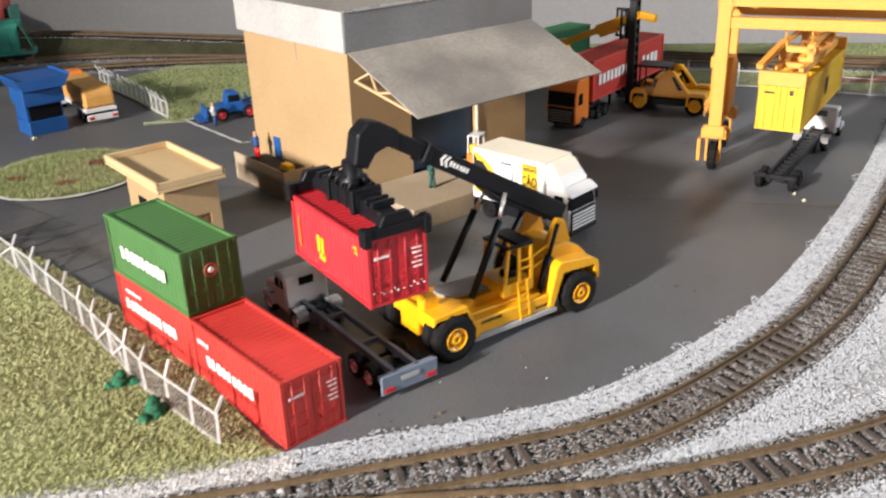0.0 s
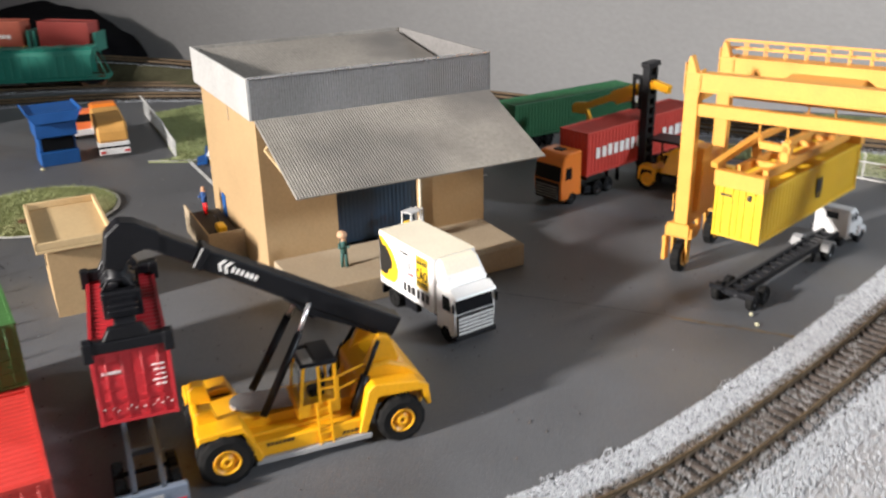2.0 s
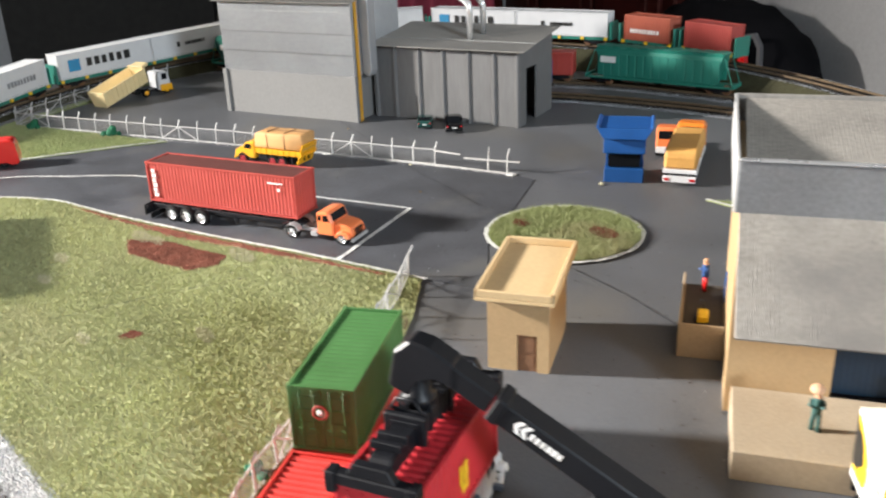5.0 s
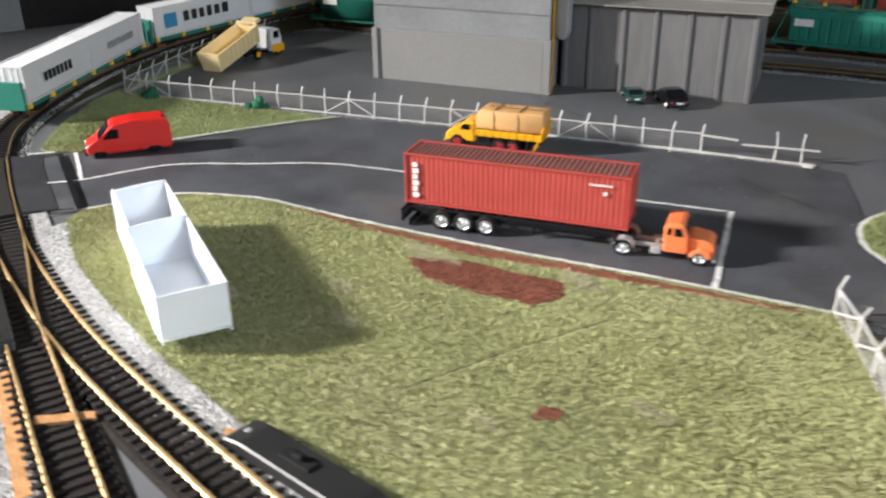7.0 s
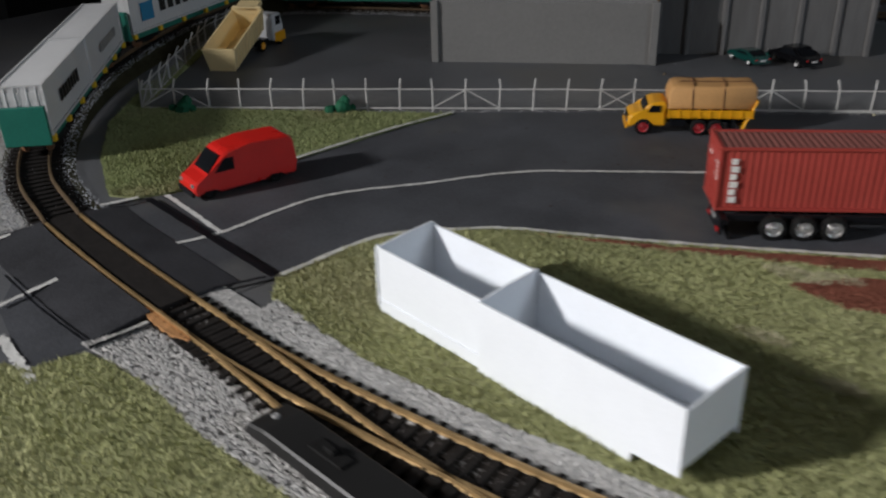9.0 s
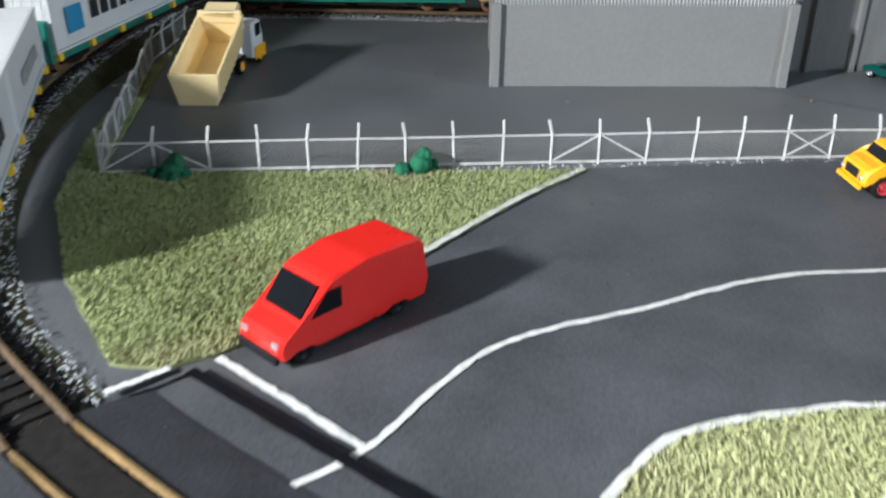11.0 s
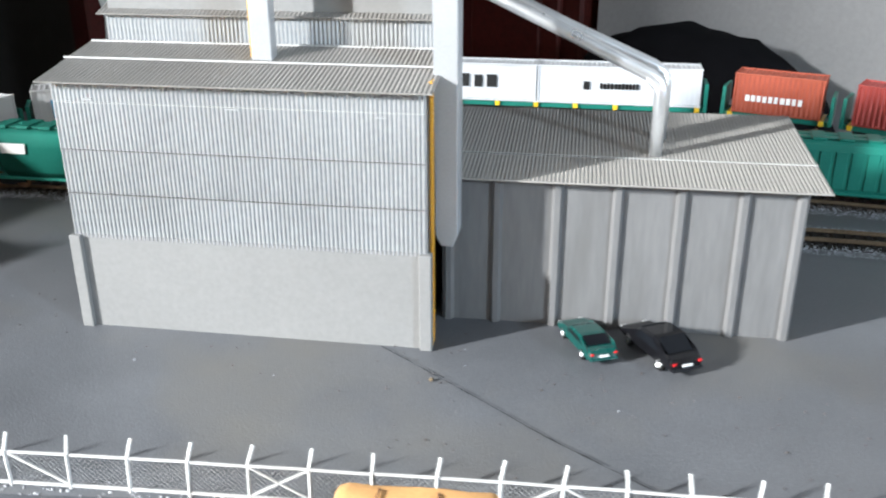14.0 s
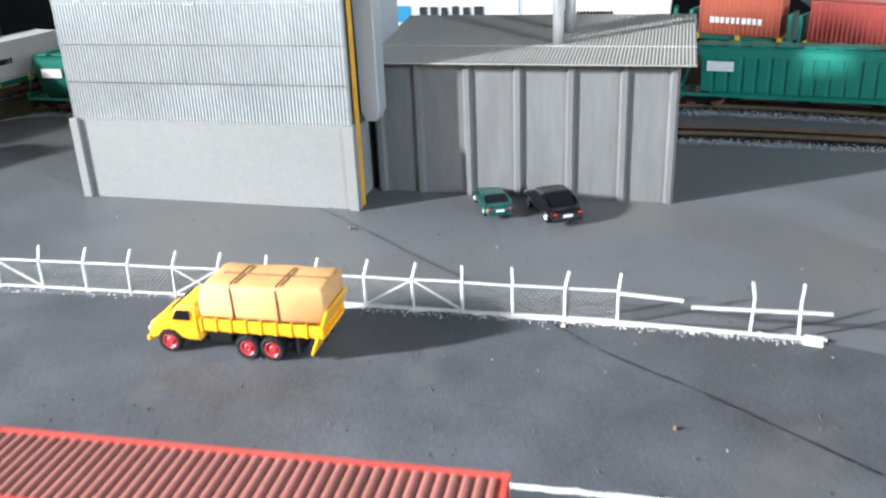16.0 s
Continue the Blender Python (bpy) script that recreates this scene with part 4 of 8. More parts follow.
# bank that carries the rising loop at the back
bm = bms()
prev = None
for i in range(0, len(le), 4):
    v = le[i]
    d = (le[min(i + 4, len(le) - 1)] - le[max(i - 4, 0)]).normalized()
    s = Vector((-d.y, d.x, 0)).normalized()
    top = max(0.0003, v.z + 0.0002)
    ring = [bm.verts.new(q) for q in (Vector((v.x, v.y, 0)) - s * (0.022 + top * 0.9), Vector((v.x, v.y, top)) - s * 0.019, Vector((v.x, v.y, top)) + s * 0.019, Vector((v.x, v.y, 0)) + s * (0.022 + top * 0.9))]
    if prev:
        for k in range(3):
            bm.faces.new((prev[k], prev[k + 1], ring[k + 1], ring[k]))
    prev = ring
solid("loop_embankment", bm, BANKSOIL, "low olive green bank under the rising loop track", "embankment", kind="structure")


# ---- kits: wheels, containers, fences ----
wheel_mesh = {}


def wheel(parent, x, y, r, w, rim_mat, out=1, z=None, name="wheel", hub=0.62):
    """A tyre at x, y (its middle) with a rim of its own; out: the side to which the hub faces."""
    key = (round(r, 5), round(w, 5), rim_mat.name, hub)
    if key not in wheel_mesh:
        bm = bms()
        h = w / 2
        lathe(bm, [(r * (hub - 0.02), -h * 0.9), (r * 0.84, -h), (r, -h * 0.7), (r, h * 0.7), (r * 0.84, h), (r * (hub - 0.02), h * 0.9)], 52, smooth=False)
        for q in bm.verts:
            rad = math.hypot(q.co.x, q.co.z)
            if rad > r * 0.98 and round(math.atan2(q.co.z, q.co.x) / (2 * math.pi) * 52) % 4 < 2:
                q.co.x, q.co.z = q.co.x * 1.035, q.co.z * 1.035
        tyre = mesh_of("wheel", bm, RUBBER)
        bm = bms()
        lathe(bm, [(r * 0.10, h * 0.55), (r * 0.10, h * 0.95), (r * 0.45 * hub, h * 0.9), (r * 0.53 * hub, h * 0.45), (r * 0.84 * hub, h * 0.35), (r * 0.90 * hub, h * 0.98), (r * hub, h * 0.98), (r * hub, -h * 0.98), (r * 0.2, -h * 0.9)], 24)
        for i in range(6):
            lathe(bm, [(r * 0.001, h * 0.5), (r * 0.045, h * 0.5), (r * 0.045, h * 0.62), (r * 0.001, h * 0.62)], 6, pose(0, 0, 0, 0, 60 * i, 0) @ pose(r * 0.68 * hub, 0, 0))
        wheel_mesh[key] = (tyre, mesh_of("rim", bm, rim_mat))
    tyre, rim = wheel_mesh[key]
    t = part(name, tyre, None, parent, m=pose(x, y, r * 1.03 if z is None else z, 0, 0, 0 if out > 0 else 180))
    part("rim", rim, None, t)
    return t


def lettering(parent, mat, x, z, w, h, y, n=6, m=IDENT, seed=1, name="lettering", label=""):
    """A row of plain bars in place of painted writing, on the plane y, from x to x + w."""
    bm = bms()
    rng = random.Random(seed)
    step = w / n
    for i in range(n):
        f = rng.uniform(0.55, 0.8)
        box(bm, x + i * step, x + i * step + step * f, y - 0.0001, y + 0.00016, z, z + h * rng.uniform(0.9, 1.0), 0, m)
    return part(name, bm, mat, parent, label)


def container(m, length, mat, label, high=0.0297, group="", ribs=0.0036, prints=(), width=0.0280, end_prints=True, roof_mat=None, plain=0, flat_roof=False):
    """A shipping container with its doors at x = 0."""
    ob = thing("shipping_container", label, "container", m, group)
    w, h = width, high
    y = w / 2
    bm = bms()
    p = 0.0014
    for cx in (0, length - p):
        for cy in (-y, y - p):
            box(bm, cx, cx + p, cy, cy + p, 0, h, 0.0001)
            for cz in (-0.0002, h - 0.0014):
                box(bm, cx - 0.0002, cx + p + 0.0004, cy - 0.0002, cy + p + 0.0002, cz, cz + 0.0016, 0.00015)
        for cz in (0.0, h - p):
            box(bm, cx, cx + p, -y + p, y - p, cz, cz + p)
    for cy in (-y, y - p):
        for cz in (0.0, h - p):
            box(bm, p, length - p, cy, cy + p, cz, cz + p)
    part("frame", bm, mat, ob)
    for sgn, rot in ((-1, 0), (1, 180)):
        bm = bms()
        mm = pose(p if sgn < 0 else length - p, sgn * (y - 0.0011), p * 0.8, 0, 0, rot) @ Matrix.Diagonal((1, -1, 1, 1))
        ribbed(bm, length - 2 * p, h - 1.6 * p, ribs, 0.00075 if not plain else plain, mm, 0.0005)
        part("side_panel", bm, mat, ob)
    bm = bms()
    ribbed(bm, length - 2 * p, w - 1.6 * p, ribs, 0.00012 if flat_roof else 0.0006, pose(p, y - 0.8 * p, h - 0.0011, 90, 0, 0), 0.0004)
    part("roof", bm, roof_mat or mat, ob)
    bm = bms()
    ribbed(bm, w - 2 * p, h - 1.6 * p, 0.0034, 0.0007, pose(length - 0.0012, y - p, p * 0.8, 0, 0, -90), 0.0005)
    part("end_wall", bm, mat, ob)
    bm = bms()
    box(bm, 0.001, length - 0.001, -y + 0.001, y - 0.001, 0.0008, 0.0016)
    part("underfloor", bm, BLACK, ob)
    for sgn in (-1, 1):
        bm = bms()
        a, b = (-y + p, -0.0001) if sgn < 0 else (0.0001, y - p)
        box(bm, 0.0005, 0.0012, a, b, p * 0.8, h - p * 0.9, 0.0001)
        for k in range(4):
            z0 = 0.003 + k * (h - 0.006) / 4
            box(bm, 0.00025, 0.0005, a + 0.0012, b - 0.0012, z0, z0 + (h - 0.006) / 4 - 0.0016)
        d = part("door", bm, mat, ob)
        for f in (0.27, 0.72):
            bm = bms()
            yy = a + (b - a) * f
            tube(bm, [(0.0001, yy, p), (0.0001, yy, h - p)], 0.00028, 6)
            box(bm, -0.0003, 0.0004, yy - 0.0004, yy + 0.0018, h * 0.33, h * 0.33 + 0.0006)
            for zz in (0.08, 0.3, 0.62, 0.92):
                box(bm, -0.0002, 0.0005, yy - 0.0005, yy + 0.0005, h * zz - 0.0004, h * zz + 0.0004)
            part("lock_rod", bm, mat, d)
    for side, col, x, z, pw, ph, n in prints:
        bm_m = IDENT if side < 0 else pose(length, 0, 0, 0, 0, 180)
        lettering(ob, col, x, z, pw, ph, -y - 0.0002, n, bm_m, seed=int(x * 1e4) + n)
    if end_prints:
        bm = bms()
        for k in range(5):
            box(bm, -0.00012, 0.0006, -y * 0.80, -y * 0.80 + 0.0046 - 0.0007 * (k % 3), h * 0.72 - k * 0.0021, h * 0.72 - k * 0.0021 + 0.0005)
        for k in range(5):
            box(bm, -0.00012, 0.0006, y * 0.30 + k * 0.0014, y * 0.30 + k * 0.0014 + 0.0009, h * 0.70, h * 0.70 + 0.0011)
        part("lettering", bm, PRINTWHITE, ob)
    return ob


def fence(name, pts, label, post_gap=0.0236, height=0.0164, braces=(), mesh=True, arms=1.0, seed=2, broken=()):
    """Posts with slanted arms, two rails and braces, along a line of points."""
    ob = thing(name, label, "fence")
    rng = random.Random(seed)
    out = []
    for a, b in zip(pts, pts[1:]):
        d = math.hypot(b[0] - a[0], b[1] - a[1])
        n = max(1, round(d / post_gap))
        out += [(a[0] + (b[0] - a[0]) * i / n, a[1] + (b[1] - a[1]) * i / n) for i in range(n)]
    out.append(pts[-1])
    for i, (x, y) in enumerate(out):
        x2, y2 = out[min(i + 1, len(out) - 1)] if i < len(out) - 1 else (2 * x - out[i - 1][0], 2 * y - out[i - 1][1])
        d = Vector((x2 - x, y2 - y, 0)).normalized()
        s = Vector((-d.y, d.x, 0)) * arms
        bm = bms()
        lean = Vector((rng.uniform(-1, 1), rng.uniform(-1, 1), 0)) * 0.0006
        top = Vector((x, y, height)) + lean
        beam(bm, (x, y, 0.0), top, 0.0011)
        beam(bm, top - Vector((0, 0, 0.0004)), top + s * 0.0032 + d * rng.uniform(-0.0012, 0.0016) + Vector((0, 0, 0.0060)), 0.0011)
        part("post", bm, FENCE, ob)
    for i, (a, b) in enumerate(zip(out, out[1:])):
        if i in broken:
            continue
        bm = bms()
        w = rng.uniform(-0.0003, 0.0003)
        beam(bm, (*a, height - 0.0008), (*b, height - 0.0008 + w), 0.0007, 0.0009)
        part("rail", bm, FENCE, ob)
        bm = bms()
        beam(bm, (*a, 0.0016), (*b, 0.0016), 0.0009, 0.0011)
        part("rail", bm, FENCE, ob)
    for i, up in braces:
        a, b = out[i], out[i + 1]
        bm = bms()
        z0, z1 = (0.002, height - 0.001) if up else (height - 0.001, 0.002)
        beam(bm, (*a, z0), (*b, z1), 0.0008)
        part("brace", bm, FENCE, ob)
    if mesh:
        bm = bms()
        for a, b in zip(out, out[1:]):
            L = math.hypot(b[0] - a[0], b[1] - a[1])
            n = int(L / 0.0022)
            for i in range(n + int(0.013 / 0.0022)):
                for q in (0, 1):
                    x0, z0, x1, z1 = i * 0.0022 - 0.012, 0.002, i * 0.0022, 0.0145
                    if x0 < 0:
                        z0, x0 = z0 - x0 * 0.0125 / 0.012, 0.0
                    if x1 > L:
                        z1, x1 = z1 - (x1 - L) * 0.0125 / 0.012, L
                    if x1 <= x0:
                        continue
                    if q:
                        x0, x1 = L - x0, L - x1
                    f0, f1 = x0 / L, x1 / L
                    A = Vector((a[0] + (b[0] - a[0]) * f0, a[1] + (b[1] - a[1]) * f0, z0))
                    B = Vector((a[0] + (b[0] - a[0]) * f1, a[1] + (b[1] - a[1]) * f1, z1))
                    beam(bm, A, B, 0.00011)
        tagged(part("wire_mesh", bm, GREYPLATE, ob, "fine grey wire netting"), kind="stuff")
    return ob


def figure(m, coat, trousers, label, arm=20, load=None):
    """A small painted figurine in one mesh."""
    bm = bms()
    for y in (-0.0014, 0.0014):
        tube(bm, [(0.0006 * (1 if y > 0 else -1), y, 0.0), (0, y * 0.9, 0.005), (0, y * 0.7, 0.0095)], 0.0011, 7)
        tube(bm, [(0, y * 1.7, 0.0155), (0.0012, y * 2.1, 0.0125), (0.0030, y * 1.5, 0.0115 + arm * 0.0001)], 0.00075, 6)
    tube(bm, [(0, 0, 0.0090), (0, 0, 0.0125), (0.0002, 0, 0.0160), (0.0002, 0, 0.0172)], 0.0021, 8)
    tube(bm, [(0.0003, 0, 0.0170), (0.0004, 0, 0.0178), (0.0004, 0, 0.0195), (0.0004, 0, 0.0204)], 0.0012, 8)
    if load:
        for v in bmesh.ops.create_icosphere(bm, subdivisions=2, radius=0.0030)["verts"]:
            v.co = Vector((v.co.x * 1.15 + 0.0004, v.co.y * 1.05 - 0.0006, v.co.z * 0.85 + 0.0208))
    for f in bm.faces:
        z = f.calc_center_median().z
        f.material_index = 1 if z < 0.0093 else (2 if z > 0.0172 else 0)
    return solid("figurine", bm, [coat, trousers, SKIN], label, "figurine", m)


def shrub(m, label, s=1.0, seed=1):
    """A clump of soft rounded lumps with a rough skin."""
    rng = random.Random(seed)
    bm = bms()
    lumps = [(0, 0, 0.0030, 0.0034), (0.0012, 0.0006, 0.0056, 0.0024)] + [(rng.uniform(-0.0058, 0.0062), rng.uniform(-0.0030, 0.0030), rng.uniform(0.0012, 0.0022), rng.uniform(0.0016, 0.0026)) for k in range(6)]
    for x, y, z, rad in lumps:
        made = bmesh.ops.create_icosphere(bm, subdivisions=3, radius=rad * s)["verts"]
        for v in made:
            v.co += v.co.normalized() * noise.noise(v.co * 900 / s + Vector((x * 3000, y * 2000, seed))) * 0.0009 * s
            v.co += Vector((x, y, z)) * s
            v.co.z = max(v.co.z, 0.0)
    for f in bm.faces:
        f.smooth = True
    return solid("shrub", bm, LEAF, label, "shrub", m, "shrubs by the fences")


# ---- fences ----
fence("yard_fence", [(-0.954, 0.369), (-0.911, 0.397), (-0.812, 0.460), (-0.711, 0.524), (-0.591, 0.599), (-0.494, 0.657)], "white wire fence with slanted post arms along the road",
      braces=((0, True), (1, False), (9, True), (10, False), (14, True), (14, False), (18, True), (19, False)))
fe = fence("yard_fence", [(-0.447, 0.684), (-0.4305, 0.6935)], "broken end of the white wire fence with a fallen rail", broken=(0,), mesh=False)
for a, b in (((-0.494, 0.657, 0.0147), (-0.470, 0.669, 0.0140)), ((-0.468, 0.672, 0.0105), (-0.420, 0.699, 0.0118)), ((-0.494, 0.657, 0.0012), (-0.420, 0.696, 0.0012))):
    bm = bms()
    beam(bm, a, b, 0.0011, 0.0013)
    part("rail", bm, FENCE, fe)
bm = bms()
box(bm, -0.004, 0.004, -0.004, 0.004, 0, 0.0015, 0.0006, pose(-0.424, 0.693, 0, 0, 0, 20))
part("footing", bm, LINE, fe, "crumbled white footing")
fence("yard_fence", [(-0.954, 0.369), (-1.031, 0.470), (-1.078, 0.531), (-1.112, 0.600)], "white wire fence climbing beside the loop track", braces=((0, True), (2, True), (4, False)), arms=-1.0)
fence("lawn_fence", [(-0.290, 0.501), (-0.266, 0.480), (-0.228, 0.440), (-0.183, 0.389), (-0.133, 0.327), (-0.092, 0.286)], "white wire fence between the lawn and the container yard", post_gap=0.0225,
      braces=((0, True), (0, False), (1, True), (2, False), (7, True), (8, True), (8, False)), arms=1.0)
fence("back_fence", [(-0.252, 0.789), (-0.30, 0.855), (-0.365, 0.938)], "white picket-like fence on the back lawn", post_gap=0.013, mesh=True)
fence("back_fence", [(0.210, 0.850), (0.262, 0.838), (0.318, 0.816), (0.383, 0.779), (0.47, 0.73), (0.60, 0.68)], "white wire fence behind the crane yard", post_gap=0.024)
rng = np.random.default_rng(77)
foot = np.array([(-0.954, 0.369), (-0.812, 0.460), (-0.591, 0.599), (-0.494, 0.657), (-0.420, 0.697)])
stripe("paint_smear", [(-0.600, 0.5925), (-0.560, 0.6175), (-0.520, 0.6405), (-0.494, 0.6555), (-0.460, 0.6755), (-0.420, 0.6965)], 0.0022, "smeared white paint along the foot of the fence", z=0.0008, rough=0.0014)
u = rng.random(900) ** 0.6 * 4
i = np.minimum(u.astype(int), 3)
q = foot[i] + (foot[i + 1] - foot[i]) * (u - i)[:, None] + rng.normal(0, 0.0017, (900, 2)) + np.array([0.0012, -0.0018])
pebbles("glue_crumbs", q, rng, 0.0002, 0.0009, "crumbs of dried pale glue along the foot of the fence", GRAVEL, lift=0.0, category="glue")
for i, (x, y, r) in enumerate(((-0.146, 0.332, 30), (-0.124, 0.309, 80), (-0.921, 0.3825, 10), (-0.822, 0.4445, 40))):
    shrub(at(x, y, r), "small bright dark-green shrub beside the white fence", (1.0, 1.1, 1.55, 1.6)[i], seed=40 + i)
for x, y, s in ((-0.829, 0.399, 1.6), (-0.341, 0.332, 1.2), (-0.006, 0.303, 0.9), (0.226, 0.538, 1.6), (0.228, 0.526, 1.8), (-0.672, 0.660, 1.5), (-0.510, 0.640, 1.6), (-0.435, 0.603, 1.2), (-0.352, 0.735, 2.6)):
    bm = bms()
    put(bm, [Vector(v) * 0.0009 * s * (0.8 + 0.4 * noise.random()) for v in OCTA], [(0, 2, 4), (2, 1, 4), (1, 3, 4), (3, 0, 4), (2, 0, 5), (1, 2, 5), (3, 1, 5), (0, 3, 5)])
    solid("pebble", bm, STRAW if s > 1.55 else SOIL, "small brownish loose chip lying on the ground", "stone", at(x, y, 40 * s, 0.0009))


# ---- warehouse with loading dock ----
def slope_sheet(bm, w, y0, z0, y1, z1, pitch, amp, x0=0.0, thick=0.0006):
    """A ribbed sheet from (y0, z0) down or up to (y1, z1), ribs running along the slope."""
    d = Vector((0, y1 - y0, z1 - z0))
    zax = d.normalized()
    xax = Vector((1, 0, 0))
    yax = zax.cross(xax)
    if yax.z < 0:
        yax = -yax
        m = Matrix(((1, 0, 0, x0), (0, yax.y, zax.y, y0), (0, yax.z, zax.z, z0), (0, 0, 0, 1)))
    else:
        m = Matrix(((1, 0, 0, x0), (0, yax.y, zax.y, y0), (0, yax.z, zax.z, z0), (0, 0, 0, 1)))
    ribbed(bm, w, d.length, pitch, amp, m, thick, True)


wh = thing("warehouse", "beige card warehouse with grey tin parapet, canopy and loading dock", "building", at(-0.0575, 0.537, 39.5))
WW, WD, T = 0.152, 0.130, 0.003
bm = bms()
prism(bm, [(0, 0), (0, 0.112), (WW, 0.112), (WW, 0), (0.1033, 0), (0.1033, 0.070), (0.0465, 0.070), (0.0465, 0)], 0, T)
part("front_wall", bm, BEIGE, wh)
bm = bms()
box(bm, 0, T, T, WD, 0, 0.112)
part("side_wall", bm, BEIGE, wh)
bm = bms()
box(bm, WW - T, WW, T, WD, 0, 0.112)
part("side_wall", bm, BEIGE, wh)
bm = bms()
box(bm, T, WW - T, WD - T, WD, 0, 0.112)
part("back_wall", bm, BEIGE, wh)
bm = bms()
ribbed(bm, 0.0568, 0.0555, 0.0028, 0.00012, pose(0.0465 + 0.0568, T + 0.001, 0.0145, 0, 0, 180), 0.0006)
part("shutter_door", bm, BLUEDOOR, wh, "dark blue ribbed shutter door")
bm = bms()
box(bm, 0.1033, 0.1044, -0.0012, 0.0, 0.0145, 0.075)
part("door_post", bm, IVORY, wh, "pale slim post")
bm = bms()
slope_sheet(bm, WW - 0.004, 0.002, 0.106, WD - 0.002, 0.1255, 0.0020, 0.00012, 0.002)
part("roof", bm, TINROOF, wh)
o = 0.0025
bm = bms()
ribbed(bm, WW + 2 * o, 0.024, 0.0016, 0.00035, pose(-o, -o, 0.103) @ Matrix.Diagonal((1, -1, 1, 1)), 0.0012)
part("parapet", bm, TIN, wh, "dark grey ribbed tin parapet")
bm = bms()
box(bm, -o - 0.0004, WW + o + 0.0004, -o - 0.0011, -o + 0.0018, 0.1266, 0.1278, 0.0003)
part("parapet_edge", bm, SILVER, wh, "bright metal top edge")
# Left end paler, right end darker: light and shade put into the colour
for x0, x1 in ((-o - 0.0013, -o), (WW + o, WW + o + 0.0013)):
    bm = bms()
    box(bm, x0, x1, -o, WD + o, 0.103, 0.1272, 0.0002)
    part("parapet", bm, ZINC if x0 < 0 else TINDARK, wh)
bm = bms()
box(bm, -o, WW + o, WD + o - 0.0013, WD + o, 0.103, 0.1272, 0.0002)
part("parapet", bm, TINROOF, wh)
bm = bms()
slope_sheet(bm, 0.156, -0.0012, 0.1035, -0.069, 0.075, 0.0017, 0.00045, -0.001)
part("canopy", bm, TINROOF, wh, "weathered ribbed tin canopy")
for x in (0.004, 0.076, 0.147):
    bm = bms()
    beam(bm, (x, -0.001, 0.1000), (x, -0.064, 0.0743), 0.0016)
    beam(bm, (x, -0.001, 0.0850), (x, -0.058, 0.0750), 0.0014)
    beam(bm, (x, -0.001, 0.0850), (x, -0.018, 0.0925), 0.0012)
    beam(bm, (x, -0.024, 0.0812), (x, -0.018, 0.0925), 0.0012)
    beam(bm, (x, -0.024, 0.0812), (x, -0.040, 0.0840), 0.0012)
    part("truss", bm, CREAM, wh)
bm = bms()
box(bm, 0.003, 0.150, -0.0550, -0.0002, 0.0, 0.0145, 0.0004)
part("loading_dock", bm, DOCKC, wh, "beige card loading dock")
side = bms()
box(side, -0.0245, -0.0005, 0.052, 0.118, 0.0, 0.0135, 0.0003)
box(side, -0.0245, -0.0232, 0.050, 0.120, 0.0, 0.0200, 0.0002)
box(side, -0.0232, -0.0005, 0.050, 0.0513, 0.0, 0.0200, 0.0002)
sd = part("side_platform", side, DOCKC, wh, "low beige side platform with a parapet")
bm = bms()
box(bm, -0.0225, -0.0012, 0.054, 0.116, 0.0136, 0.0142)
part("platform_deck", bm, BED, sd)
bm = bms()
box(bm, -0.0009, -0.0001, 0.094, 0.103, 0.0136, 0.0300, 0.0002)
part("side_door", bm, BLUE, wh, "small bright blue side door")
bm = bms()
box(bm, -0.0004, 0.0, 0.060, 0.0612, 0.090, 0.103)
part("drain_slot", bm, DOCKC, wh)

figure(pose(-0.0090, 0.5370, 0.0145, 0, 0, -60), FIGGREEN, FIGGREEN, "green painted figurine carrying a sack on the dock", load=True)
fl = thing("forklift", "tiny white and orange forklift on the loading dock", "forklift", pose(0.0215, 0.584, 0.0145, 0, 0, 62))
bm = bms()
prism(bm, [(-0.007, 0.002), (0.006, 0.002), (0.006, 0.0065), (0.0, 0.0065), (-0.001, 0.0085), (-0.007, 0.0085)], -0.0042, 0.0042, 0.0005)
part("body", bm, ORANGECAB, fl, "orange body")
bm = bms()
for x, y in ((-0.0055, -0.0038), (-0.0055, 0.0038), (0.0045, -0.0038), (0.0045, 0.0038)):
    beam(bm, (x, y, 0.0065), (x * 0.8, y, 0.0205), 0.0008)
box(bm, -0.0052, 0.0045, -0.0043, 0.0043, 0.0202, 0.0209, 0.0002)
part("overhead_guard", bm, WHITE, fl, "white overhead guard")
bm = bms()
for y in (-0.0028, 0.0028):
    box(bm, 0.0068, 0.0080, y - 0.0006, y + 0.0006, 0.001, 0.021)
    box(bm, 0.008, 0.0165, y - 0.0006, y + 0.0006, 0.001, 0.0017)
box(bm, 0.007, 0.0078, -0.003, 0.003, 0.0195, 0.0205)
part("mast", bm, GREYPLATE, fl)
bm = bms()
box(bm, -0.0055, -0.001, -0.0028, 0.0028, 0.0086, 0.0145, 0.0008)
part("seat", bm, PRINTYELLOW, fl, "yellow seat")
for x in (-0.0045, 0.0048):
    for y in (-0.0042, 0.0042):
        wheel(fl, x, y, 0.0024, 0.0018, GREYPLATE, 1 if y > 0 else -1)
P = at(-0.0575, 0.537, 39.5)
figure(P @ pose(-0.012, 0.108, 0.0142, 0, 0, 200), FIGBLUE, TAIL, "blue and red painted figurine on the side platform")
pt = thing("pallet_truck", "small yellow and black hand cart on the side platform", "cart", P @ pose(-0.012, 0.066, 0.0142, 0, 0, 90))
bm = bms()
